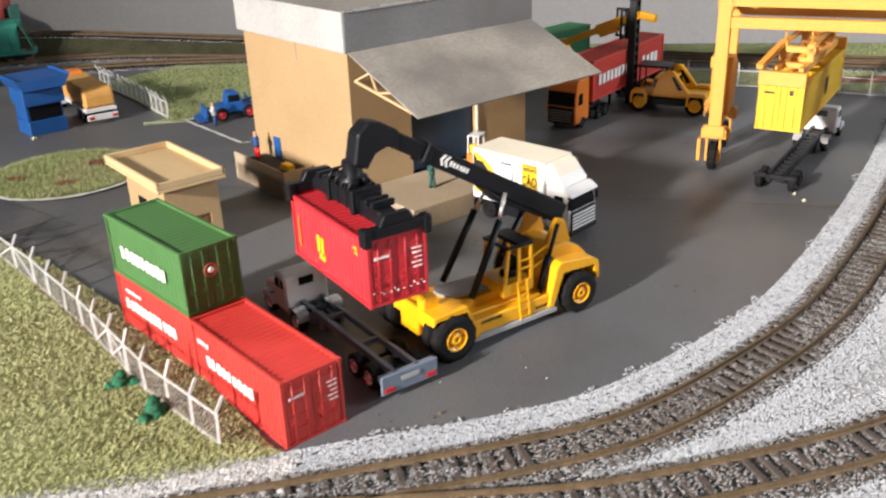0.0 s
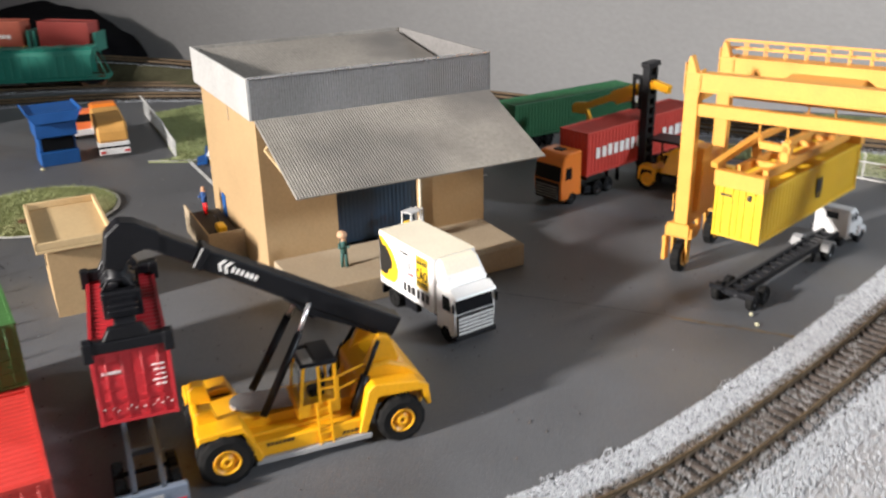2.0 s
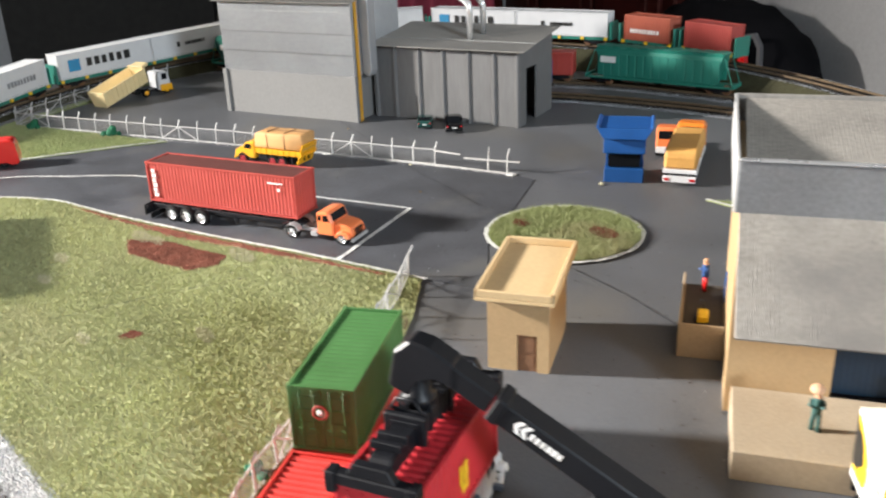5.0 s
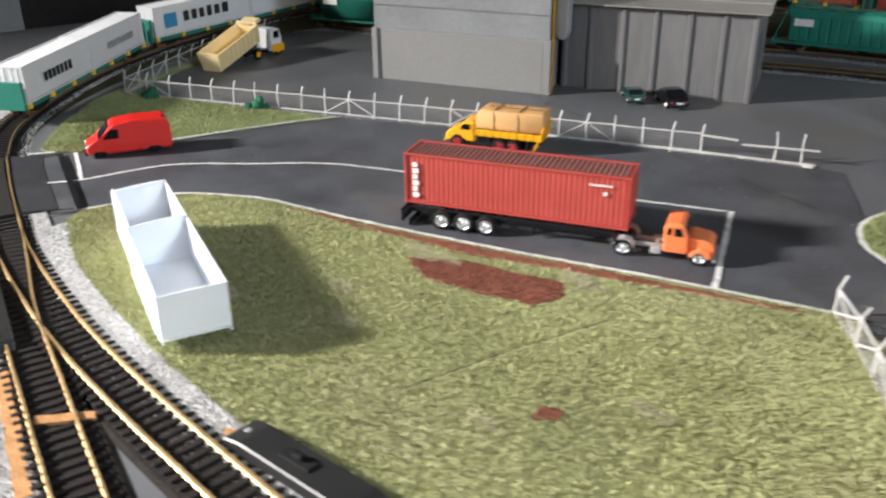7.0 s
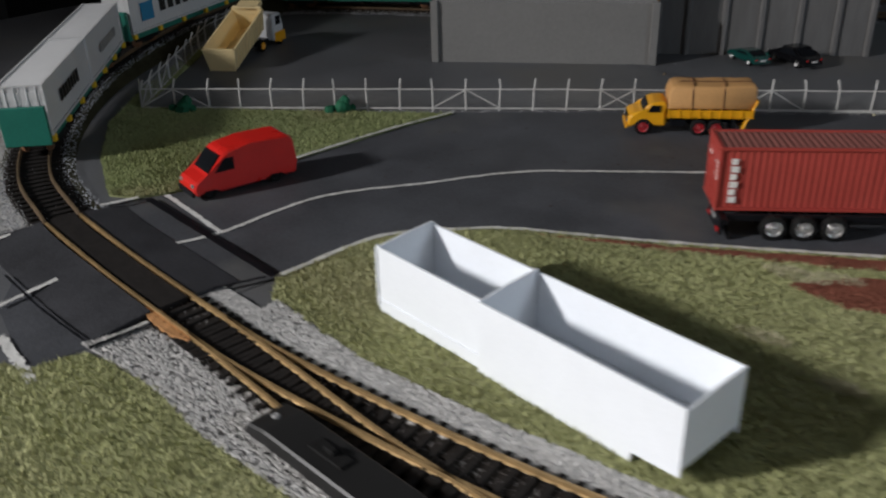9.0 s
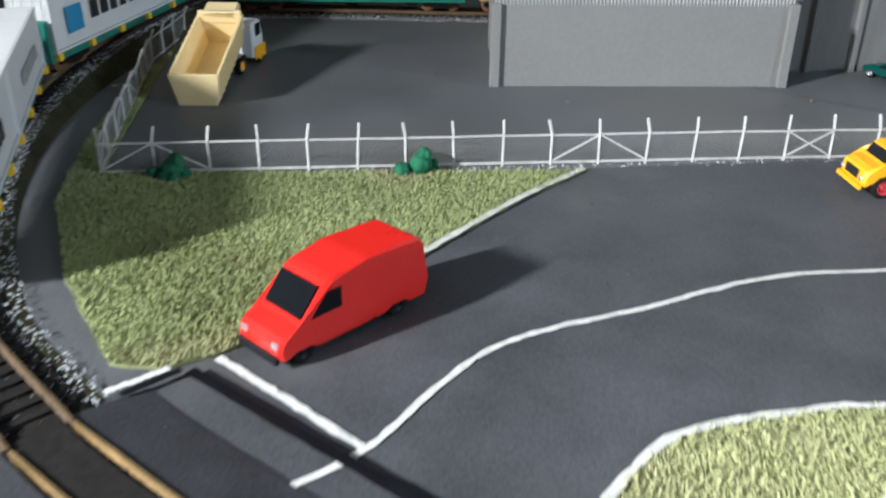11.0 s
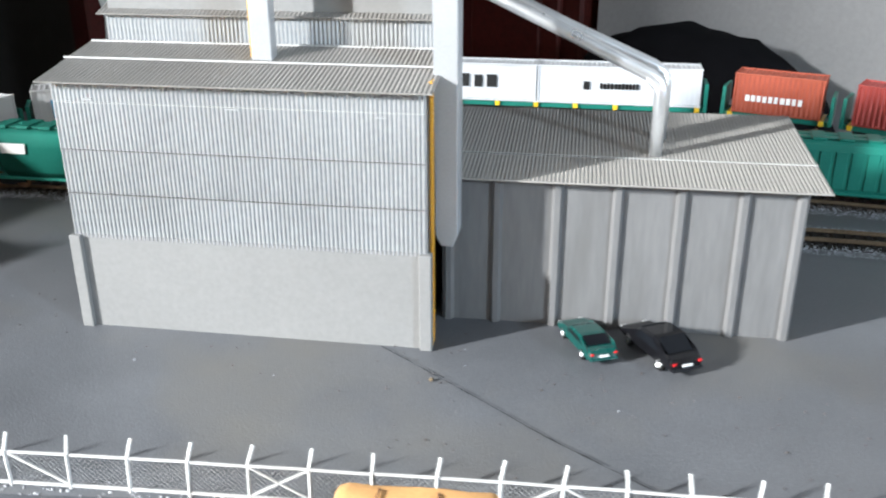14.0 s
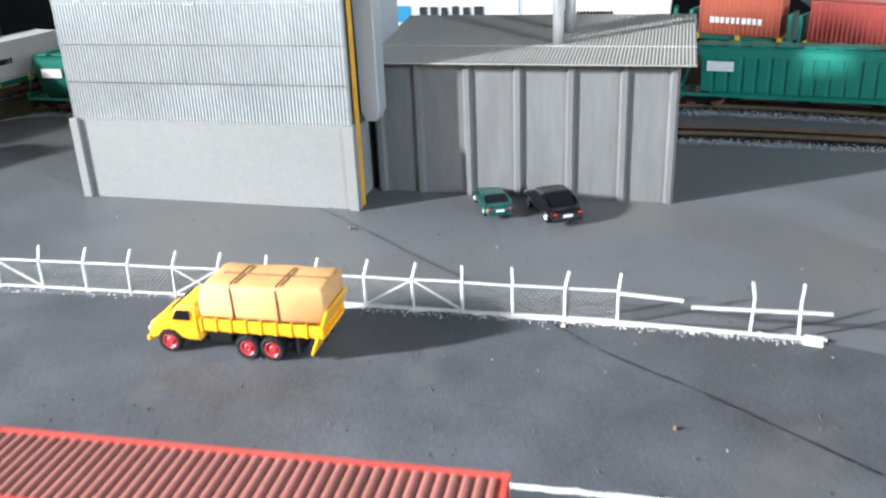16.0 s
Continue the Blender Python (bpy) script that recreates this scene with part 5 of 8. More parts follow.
box(bm, -0.005, 0.005, -0.003, 0.003, 0.0012, 0.006, 0.0008)
part("tank", bm, PRINTYELLOW, pt)
bm = bms()
tube(bm, [(0.004, 0, 0.005), (0.008, 0, 0.009), (0.0082, 0.002, 0.0095)], 0.0005, 6)
box(bm, -0.006, 0.006, -0.0035, 0.0035, 0.0004, 0.0013)
part("handle", bm, BLACK, pt)

# ---- gatehouse ----
hut = thing("gatehouse", "small beige card gatehouse with a flat rimmed roof", "hut", at(-0.1603, 0.4716, 39.6))
HW, HD = 0.0330, 0.0560
bm = bms()
prism(bm, [(0, 0), (0, 0.042), (HW, 0.042), (HW, 0), (0.0265, 0), (0.0265, 0.0215), (0.0160, 0.0215), (0.0160, 0)], 0, 0.002)
part("front_wall", bm, BEIGE, hut)
for a in ((0, 0.002, 0.002, HD - 0.002), (HW - 0.002, HW, 0.002, HD - 0.002), (0, HW, HD - 0.002, HD)):
    bm = bms()
    box(bm, *a, 0, 0.042)
    part("wall", bm, BEIGE, hut)
bm = bms()
box(bm, 0.0162, 0.0263, 0.0010, 0.0016, 0, 0.0213)
box(bm, 0.0177, 0.0248, 0.0007, 0.0010, 0.003, 0.0095)
box(bm, 0.0177, 0.0248, 0.0007, 0.0010, 0.0115, 0.0195)
part("door", bm, BROWN, hut, "plain brown door")
bm = bms()
box(bm, -0.0003, 0.0004, 0.028, 0.040, 0.022, 0.029)
part("window", bm, GLASS, hut)
R = (-0.0055, HW + 0.0035, -0.0060, HD + 0.0170)
bm = bms()
box(bm, R[0], R[1], R[2], R[3], 0.0420, 0.0440, 0.0003)
part("roof", bm, CREAM, hut)
bm = bms()
for a in ((R[0], R[1], R[2], R[2] + 0.002), (R[0], R[1], R[3] - 0.002, R[3]), (R[0], R[0] + 0.002, R[2], R[3]), (R[1] - 0.002, R[1], R[2], R[3])):
    box(bm, *a, 0.0441, 0.0482, 0.0003)
part("roof_rim", bm, CREAM, hut)

# ---- blue kiosk ----
kiosk = thing("kiosk", "bright blue two-storey kiosk with a flat overhanging roof", "hut", at(-0.357, 0.742, 43))
bm = bms()
box(bm, 0, 0.033, 0, 0.030, 0, 0.0125, 0.0004)
box(bm, 0.001, 0.032, 0.004, 0.030, 0.0125, 0.0260)
box(bm, -0.001, 0.034, -0.001, 0.031, 0.0260, 0.0400, 0.0004)
part("wall", bm, BLUE, kiosk)
bm = bms()
box(bm, 0.003, 0.030, 0.0025, 0.0042, 0.0135, 0.0245)
part("window", bm, GLASS, kiosk)
bm = bms()
prism(bm, [(-0.001, 0.0400), (0.034, 0.0400), (0.0405, 0.0508), (0.0390, 0.0518), (0.0375, 0.0492), (-0.0045, 0.0492), (-0.0060, 0.0518), (-0.0075, 0.0508)], -0.007, 0.037, 0.0003)
part("roof", bm, BLUE, kiosk)

# ---- silo building and annexe ----
sl = thing("grain_silo", "tall silver ribbed silo building with ducts and pipes", "building", at(-0.8535, 0.594, 28.9))
SW, SD = 0.1840, 0.105
bm = bms()
box(bm, 0.004, SW - 0.004, 0.0012, SD, 0, 0.052)
part("base_wall", bm, SILOPLAIN, sl, "plain pale grey lower wall")
for x in (-0.002, SW - 0.004):
    bm = bms()
    box(bm, x, x + 0.006, -0.0016, 0.004, 0, 0.0515, 0.0003)
    part("pilaster", bm, SILOPLAIN, sl)
bm = bms()
box(bm, 0.0015, SW - 0.0015, 0.002, SD, 0.052, 0.131)
part("core", bm, SILOPLAIN, sl)
for z0, z1 in ((0.0505, 0.0745), (0.0745, 0.0975), (0.0975, 0.1315)):
    bm = bms()
    ribbed(bm, SW, z1 - z0 + 0.0006, 0.0022, 0.00055, pose(0, 0.0015 - (0.0003 if z0 > 0.09 else 0), z0 - 0.0004) @ Matrix.Diagonal((1, -1, 1, 1)), 0.0005, True)
    part("cladding", bm, SILO, sl)
for z in (0.0738, 0.0965):
    bm = bms()
    box(bm, 0.0005, SW - 0.0005, 0.0003, 0.0012, z - 0.0002, z + 0.0002)
    part("joint", bm, TINDARK, sl, "dark joint between the cladding sheets")
for xx, rot in ((0.0015, 90), (SW - 0.0015, -90)):
    bm = bms()
    ribbed(bm, SD - 0.002, 0.081, 0.0022, 0.0006, pose(xx, 0.002 if rot < 0 else SD, 0.0505, 0, 0, 0) @ pose(0, 0, 0, 0, 0, 90 if rot < 0 else -90) @ Matrix.Diagonal((1, -1, 1, 1)), 0.0004, True)
    part("side_cladding", bm, SILO, sl)
bm = bms()
slope_sheet(bm, SW + 0.008, -0.006, 0.1310, 0.052, 0.1420, 0.0022, 0.00042, -0.004)
part("roof", bm, TINPALE, sl)
bm = bms()
box(bm, -0.004, SW + 0.004, 0.0225, 0.0234, 0.1374, 0.1382)
part("ridge_strip", bm, ZINC, sl)
bm = bms()
box(bm, -0.003, SW + 0.003, 0.0490, 0.0498, 0.1415, 0.1424)
part("ridge_strip", bm, ZINC, sl)
# Pale line on the top sheet: its glints put in as colour
bm = bms()
box(bm, 0.001, SW - 0.001, 0.0003, 0.0008, 0.1202, 0.1205)
part("foil_edge", bm, ZINC, sl, "thin pale line along the topmost sheet")
bm = bms()
box(bm, 0.006, SW - 0.006, 0.054, SD, 0.130, 0.186)
part("upper_core", bm, SILOPLAIN, sl)
bm = bms()
ribbed(bm, SW - 0.010, 0.016, 0.0022, 0.00055, pose(0.005, 0.0525, 0.1405) @ Matrix.Diagonal((1, -1, 1, 1)), 0.0005, True)
part("upper_cladding", bm, SILO, sl)
bm = bms()
slope_sheet(bm, SW - 0.004, 0.048, 0.1560, SD + 0.004, 0.176, 0.0022, 0.00042, 0.002)
part("upper_roof", bm, TINPALE, sl)
bm = bms()
for x in (0.0925, ):
    box(bm, x, x + 0.0105, 0.028, 0.036, 0.1375, 0.215, 0.0005)
part("duct", bm, PIPEGREY, sl, "square pale duct")
bm = bms()
box(bm, 0.0915, 0.0927, 0.030, 0.034, 0.139, 0.215)
part("duct_edge", bm, OCHRE, sl)
bm = bms()
prism(bm, [(SW + 0.001, 0.056), (SW + 0.004, 0.050), (SW + 0.010, 0.050), (SW + 0.0125, 0.056), (SW + 0.0125, 0.178), (SW + 0.004, 0.190), (0.10, 0.215), (0.10, 0.200), (SW - 0.004, 0.180), (SW + 0.001, 0.170)], 0.016, 0.030, 0.0006)
part("downpipe", bm, PIPEGREY, sl, "broad pale down duct on the side")
lad = bms()
for y in (0.0060, 0.0104):
    beam(lad, (SW + 0.0014, y, 0.0), (SW + 0.0014, y, 0.1345), 0.0008)
for k in range(44):
    beam(lad, (SW + 0.0014, 0.0060, 0.002 + k * 0.003), (SW + 0.0014, 0.0104, 0.002 + k * 0.003), 0.0007)
box(lad, SW + 0.0002, SW + 0.0008, 0.0062, 0.0102, 0, 0.134)
part("ladder", lad, OCHRE, sl, "ochre yellow ladder")
# Small pale patches: further glints on the cladding, put in as colour
for k, (x, z, w) in enumerate(((0.016, 0.1215, 0.007), (0.036, 0.120, 0.004), (0.088, 0.119, 0.010), (0.160, 0.1175, 0.008))):
    bm = bms()
    box(bm, x, x + w * 0.7, 0.0001, 0.0012, z, z + 0.0009)
    part("patch", bm, PIPEGREY, sl, "small pale patch")
ax = thing("annexe", "low grey panelled annexe with a ribbed tin roof", "building", at(-0.7090, 0.7155, 29.3))
AW, AD = 0.1800, 0.098
bm = bms()
box(bm, 0, AW, 0.002, 0.004, 0, 0.0822)
part("front_wall", bm, ANNEX, ax)
swap = pose(0, 0, 0, 0, 0, 90) @ Matrix.Diagonal((1, -1, 1, 1))
bm = bms()
prism(bm, [(0.004, 0), (0.004, 0.0820), (AD - 0.002, 0.0910), (AD - 0.002, 0), (0.050, 0), (0.050, 0.060), (0.020, 0.060), (0.020, 0)], AW - 0.002, AW, 0, swap)
part("gable_wall", bm, ANNEX, ax)
bm = bms()
prism(bm, [(0.004, 0), (0.004, 0.0820), (AD - 0.002, 0.0910), (AD - 0.002, 0)], 0, 0.002, 0, swap)
part("gable_wall", bm, ANNEX, ax)
bm = bms()
box(bm, 0, AW, AD - 0.002, AD, 0, 0.091)
part("back_wall", bm, ANNEX, ax)
for x in ((0.0005, 0.0255, 0.0560, 0.0860, 0.1168, 0.1470, 0.1740)):
    bm = bms()
    put(bm, [(x + a, y, z) for z in (0.0, 0.0812) for a, y in ((0.0002, 0.0020), (0.0016, -0.0004), (0.0044, -0.0004), (0.0058, 0.0020))], [(0, 1, 2, 3), (7, 6, 5, 4), (0, 4, 5, 1), (1, 5, 6, 2), (2, 6, 7, 3), (3, 7, 4, 0)])
    part("pilaster", bm, ANNEX, ax)
bm = bms()
slope_sheet(bm, AW + 0.012, -0.0075, 0.0818, AD + 0.006, 0.0930, 0.0020, 0.00042, -0.004)
part("roof", bm, TINBEIGE, ax)
bm = bms()
box(bm, -0.004, AW + 0.008, 0.0275, 0.0285, 0.0853, 0.0859)
part("roof_strip", bm, ZINC, ax)
for dy, dx in ((0.0, 0.0), (0.026, 0.004)):
    bm = bms()
    tube(bm, [(0.108 + dx, 0.034 + dy, 0.0855 + dy * 0.1), (0.108 + dx, 0.034 + dy, 0.1200), (0.1065 + dx, 0.034 + dy, 0.1245), (0.102 + dx, 0.034 + dy, 0.1280), (0.060, 0.034 + dy, 0.1480), (-0.030, 0.034 + dy, 0.1900)], 0.0034, 14)
    for q in range(5):
        lathe(bm, [(0.0030, -0.0003), (0.0037, -0.0003), (0.0037, 0.0003), (0.0030, 0.0003)], 14, pose(0.1075 + dx - 0.0012 * q, 0.034 + dy, 0.1205 + 0.0014 * q, 90 - 0, 0, 0) @ pose(0, 0, 0, 0, 0, 0))
    part("pipe", bm, CHROME, ax, "shiny chromed bent pipe")


# ---- yellow reach stacker with a container in its spreader ----
rs = thing("reach_stacker", "yellow reach stacker with a black telescopic boom", "crane truck", at(0.0, 0.347, 34.6))
MID = 0.0217
bm = bms()
box(bm, 0.012, 0.060, 0.006, 0.0375, 0.0065, 0.0150, 0.0006)
prism(bm, [(-0.005, 0.0075), (0.066, 0.0075), (0.066, 0.0190), (0.020, 0.0190), (0.010, 0.0215), (-0.005, 0.0215)], 0.0115, 0.0320, 0.0006)
part("chassis", bm, YELLOW, rs)
for y0, y1 in ((-0.0010, 0.0100), (0.0334, 0.0444)):
    bm = bms()
    prism(bm, [(-0.0100, 0.0190), (-0.0095, 0.0236), (0.0085, 0.0244), (0.0160, 0.0080), (0.0145, 0.0055), (0.0128, 0.0060), (0.0088, 0.0218), (-0.0080, 0.0218)], y0, y1, 0.0004)
    part("front_fender", bm, YELLOW, rs)
for y0 in (0.0085, 0.0290):
    bm = bms()
    prism(bm, [(-0.0085, 0.0150), (-0.0085, 0.0285), (-0.0065, 0.0300), (-0.0015, 0.0300), (0.0005, 0.0225), (0.0005, 0.0150)], y0, y0 + 0.0060, 0.0005)
    part("front_frame", bm, YELLOW, rs)
bm = bms()
box(bm, -0.0085, -0.0060, 0.0145, 0.0290, 0.0080, 0.0225, 0.0006)
part("front_beam", bm, YELLOW, rs)
bm = bms()
rim_ = [(0.0330, 0.0145)] + [(0.0150 - 0.0080 * math.sin(radians(a)), MID - 0.0075 * math.cos(radians(a))) for a in range(0, 181, 15)] + [(0.0330, 0.0290)]
n = len(rim_)
put(bm, [(x, y, 0.0228 - (x - 0.0075) * 0.094 - d) for d in (0.0, 0.0014) for x, y in rim_], [tuple(range(n)), tuple(range(2 * n - 1, n - 1, -1))] + [(i, i + n, (i + 1) % n + n, (i + 1) % n) for i in range(n)])
part("deck_plate", bm, GREYPLATE, rs, "worn grey deck plate")
bm = bms()
box(bm, 0.0125, 0.0625, -0.0010, 0.0055, 0.0042, 0.0068, 0.0003)
part("side_step", bm, GREYPLATE, rs, "grey side step")
bm = bms()
box(bm, 0.0125, 0.0620, 0.0005, 0.0065, 0.0068, 0.0140, 0.0005)
part("side_tank", bm, YELLOW, rs)
lettering(rs, INK, 0.0175, 0.0115, 0.012, 0.0016, 0.0004, 7, seed=3)
lettering(rs, INK, 0.0500, 0.0085, 0.009, 0.0015, 0.0004, 5, seed=4)
# engine hood and counterweight
bm = bms()
prism(bm, [(0.0600, 0.0150), (0.0600, 0.0300), (0.0660, 0.0345), (0.0740, 0.0350), (0.0830, 0.0310), (0.0890, 0.0250), (0.0905, 0.0160), (0.0890, 0.0100), (0.0860, 0.0100), (0.0850, 0.0150)], 0.0070, 0.0365, 0.0010)
part("engine_hood", bm, YELLOW, rs)
for y0, y1 in ((-0.0010, 0.0072), (0.0363, 0.0444)):
    bm = bms()
    prism(bm, [(0.0570, 0.0075), (0.0620, 0.0270), (0.0650, 0.0295), (0.0850, 0.0268), (0.0895, 0.0240), (0.0905, 0.0140), (0.0885, 0.0140), (0.0865, 0.0228), (0.0660, 0.0240), (0.0605, 0.0070)], y0, y1, 0.0004)
    part("rear_fender", bm, YELLOW, rs)
for y0 in (0.0095, 0.0290):
    bm = bms()
    prism(bm, [(0.0570, 0.0190), (0.0685, 0.0190), (0.0800, 0.0340), (0.0760, 0.0455), (0.0715, 0.0470), (0.0690, 0.0440)], y0, y0 + 0.0032, 0.0005)
    part("boom_support", bm, YELLOW, rs)
# cab
cab = bms()
C0, C1, Y0, Y1, Z0, Z1 = 0.0330, 0.0490, 0.0035, 0.0205, 0.0190, 0.0432
for x in (C0, C1):
    for y in (Y0, Y1):
        beam(cab, (x, y, Z0), (x + (0.0030 if x == C0 else 0.0), y, Z1), 0.0013)
box(cab, C0 - 0.0006, C1 + 0.0006, Y0 - 0.0006, Y1 + 0.0006, Z0, Z0 + 0.0060, 0.0003)
beam(cab, (0.0420, Y0, Z0), (0.0420, Y0, Z1), 0.0012)
for z in (0.0310, 0.0350):
    beam(cab, (0.0420, Y0, z), (C1, Y0, z), 0.0009)
cb = part("cab", cab, YELLOW, rs)
bm = bms()
box(bm, 0.0412, C1 + 0.0012, Y0 - 0.0010, Y1 + 0.0010, Z1 - 0.0010, Z1 + 0.0012, 0.0003)
for y in (Y0, Y1):
    beam(bm, (0.0415, y, Z1), (C0 + 0.0022, y, Z1), 0.0013)
beam(bm, (C0 + 0.0022, Y0 - 0.0006, Z1), (C0 + 0.0022, Y1 + 0.0006, Z1), 0.0014)
part("cab_roof", bm, BLACK, cb, "black cab roof")
bm = bms()
box(bm, C0 + 0.0010, C0 + 0.0014, Y0 + 0.001, Y1 - 0.001, Z0 + 0.006, Z1 - 0.003)
box(bm, C0 + 0.002, 0.0413, Y0 + 0.0001, Y0 + 0.0004, Z0 + 0.006, Z1 - 0.001)
part("cab_window", bm, CABGLASS, cb, "clear cab window")
bm = bms()
box(bm, 0.0390, 0.0455, 0.0085, 0.0150, 0.0200, 0.0280, 0.0008)
box(bm, 0.0440, 0.0460, 0.0085, 0.0150, 0.0280, 0.0350, 0.0006)
part("seat", bm, BLACK, cb)
rail = bms()
for z in (0.0290, 0.0350):
    beam(rail, (0.0490, 0.0035, z), (0.0640, 0.0090, z + 0.0004), 0.0008)
beam(rail, (0.0500, 0.0035, 0.0190), (0.0500, 0.0035, 0.0352), 0.0009)
for x in (0.0400, 0.0455):
    beam(rail, (x, -0.0006, 0.0060), (x, 0.0020, 0.0260), 0.0008)
for k in range(5):
    beam(rail, (0.0400, -0.0004 + k * 0.0005, 0.0080 + k * 0.0036), (0.0455, -0.0004 + k * 0.0005, 0.0080 + k * 0.0036), 0.0007)
part("handrail", rail, YELLOW, rs)
# boom
bd = Vector((-0.0990, 0, 0.0590)).normalized()
bs = Vector((-bd.z, 0, bd.x)) * -1
KEEL_SIDE = 1 if bs.z > 0 else -1


def boom_seg(a, b, w, h0, h1):
    bm = bms()
    A, B = Vector((0.0905, MID, 0.0400)) + bd * a, Vector((0.0905, MID, 0.0400)) + bd * b
    vs = [p + Vector((0, s * w / 2, 0)) + bs * t for p, h in ((A, h0), (B, h1)) for s, t in ((-1, -h / 2), (1, -h / 2), (1, h / 2), (-1, h / 2))]
    v = put(bm, vs, [(0, 1, 2, 3), (7, 6, 5, 4), (0, 4, 5, 1), (1, 5, 6, 2), (2, 6, 7, 3), (3, 7, 4, 0)])
    bmesh.ops.bevel(bm, geom=list({e for q in v for e in q.link_edges}), offset=0.0006, segments=1, affect="EDGES")
    return bm


boom = part("boom", boom_seg(0.0095, 0.1020, 0.0094, 0.0094, 0.0082), BLACK, rs, "black telescopic boom")
part("boom_collar", boom_seg(0.0995, 0.1035, 0.0104, 0.0096, 0.0096), BLACK, boom)
part("inner_boom", boom_seg(0.1040, 0.1225, 0.0080, 0.0072, 0.0072), BLACK, boom)
bm = bms()
prism(bm, [(-0.0105, 0.1052), (-0.0190, 0.1103), (-0.0250, 0.1115), (-0.0305, 0.1070), (-0.0330, 0.0945), (-0.0262, 0.0915), (-0.0232, 0.0985), (-0.0170, 0.1005), (-0.0110, 0.0965)], MID - 0.0044, MID + 0.0044, 0.0008)
part("boom_head", bm, BLACK, boom)
pb = Vector((0.0905, MID, 0.0400)) + bd * 0.072
mm = Matrix.Translation(pb) @ Matrix((( -bd.x, 0, bs.x, 0), (0, 1, 0, 0), (-bd.z, 0, bs.z, 0), (0, 0, 0, 1)))
lettering(boom, PRINTWHITE, -0.0170, -0.0011, 0.0120, 0.0024, -0.0048, 6, mm, seed=8, label="pale maker's mark drawn as bars")
bm = bms()
for x in (-0.0230, -0.0204):
    prism(bm, [(x + 0.0016, -0.0022), (x + 0.0030, -0.0022), (x + 0.0014, 0.0003), (x + 0.0030, 0.0028), (x + 0.0016, 0.0028), (x, 0.0003)], -0.0049, -0.00464, 0, mm)
part("chevron_mark", bm, PRINTWHITE, boom, "two pale chevrons")
bm = bms()
for y in (0.0100, 0.0335):
    tube(bm, [(0.0190, y, 0.0205), (0.0375, y * 0.8 + MID * 0.2, 0.0540)], 0.0017, 10)
part("lift_cylinder", bm, BLACK, rs)
bm = bms()
for y in (0.0100, 0.0335):
    tube(bm, [(0.0370, y * 0.8 + MID * 0.2, 0.0530), (0.0435, MID + (y - MID) * 0.55, 0.0655)], 0.0010, 8)
part("piston_rod", bm, SILVER, rs, "bright steel piston rod")
bm = bms()
for q in (-1, 1):
    tube(bm, [(0.0560, MID + q * 0.0172, 0.0140), (0.0568, MID + q * 0.0170, 0.0165)], 0.0010, 10)
    tube(bm, [(0.0568, MID + q * 0.0170, 0.0165), (0.0632, MID + q * 0.0152, 0.0310)], 0.0021, 12)
    tube(bm, [(0.0632, MID + q * 0.0152, 0.0310), (0.0705, MID + q * 0.0130, 0.0450)], 0.0010, 10)
part("support_cylinder", bm, BLACK, rs)
bm = bms()
base = Vector((0.0905, MID, 0.0400))
keel = [(0.0100, -0.0046), (0.0160, -0.0062), (0.0340, -0.0066), (0.0520, -0.0078), (0.0640, -0.0044), (0.0640, -0.0030), (0.0100, -0.0030)]
n = len(keel)
put(bm, [base + bd * a + bs * b * KEEL_SIDE + Vector((0, y, 0)) for y in (-0.0040, 0.0040) for a, b in keel], [tuple(range(n)), tuple(range(2 * n - 1, n - 1, -1))] + [(i, i + n, (i + 1) % n + n, (i + 1) % n) for i in range(n)])
part("boom_keel", bm, BLACK, boom, "dark stiffening plate under the boom")
bm = bms()
tube(bm, [base + bd * 0.0480 - bs * 0.0078 * KEEL_SIDE + Vector((0, -0.0052, 0)), base + bd * 0.0540 - bs * 0.0060 * KEEL_SIDE + Vector((0, -0.0054, 0)), base + bd * 0.0640 - bs * 0.0042 * KEEL_SIDE + Vector((0, -0.0050, 0))], 0.0005, 6)
part("hose", bm, BLACK, boom)
for y, s in ((-0.0010, -1), (0.0062, -1), (0.0372, 1), (0.0444, 1)):
    wheel(rs, 0.0005, y, 0.0108, 0.0060, YELLOW, s, hub=0.52)
for y, s in ((-0.0002, -1), (0.0436, 1)):
    wheel(rs, 0.0760, y, 0.0104, 0.0072, YELLOW, s, hub=0.52)

# spreader: rotator, main beam, end beams with twist locks
CM = at(-0.0400, 0.3560, 123.0)
sp = thing("container_spreader", "black container spreader hanging from the boom head", "spreader", CM @ pose(0, 0, 0.0712))
bm = bms()
lathe(bm, [(0.001, 0.0), (0.0062, 0.0), (0.0062, 0.0030), (0.0044, 0.0040), (0.0044, 0.0100), (0.001, 0.0100)], 24, pose(-0.0010, 0.0, 0.0120, 90, 0, 0))
part("rotator", bm, BLACK, sp)
bm = bms()
box(bm, -0.0130, 0.0130, -0.0056, 0.0056, 0.0030, 0.0112, 0.0008)
for x in (-0.0128, 0.0095):
    box(bm, x, x + 0.0026, -0.0074, 0.0074, 0.0020, 0.0128, 0.0006)
part("main_beam", bm, BLACK, sp)
for x in (-0.0085, -0.0045, 0.0035, 0.0070):
    bm = bms()
    box(bm, x, x + 0.0012, -0.0062, 0.0062, 0.0028, 0.0124, 0.0003)
    part("stiffener", bm, BLACK, sp)
for x in (-0.0265, -0.0215, 0.0165, 0.0225):
    bm = bms()
    box(bm, x, x + 0.0022, -0.0054, 0.0054, 0.0084, 0.0112, 0.0003)
    part("clamp", bm, BLACK, sp)
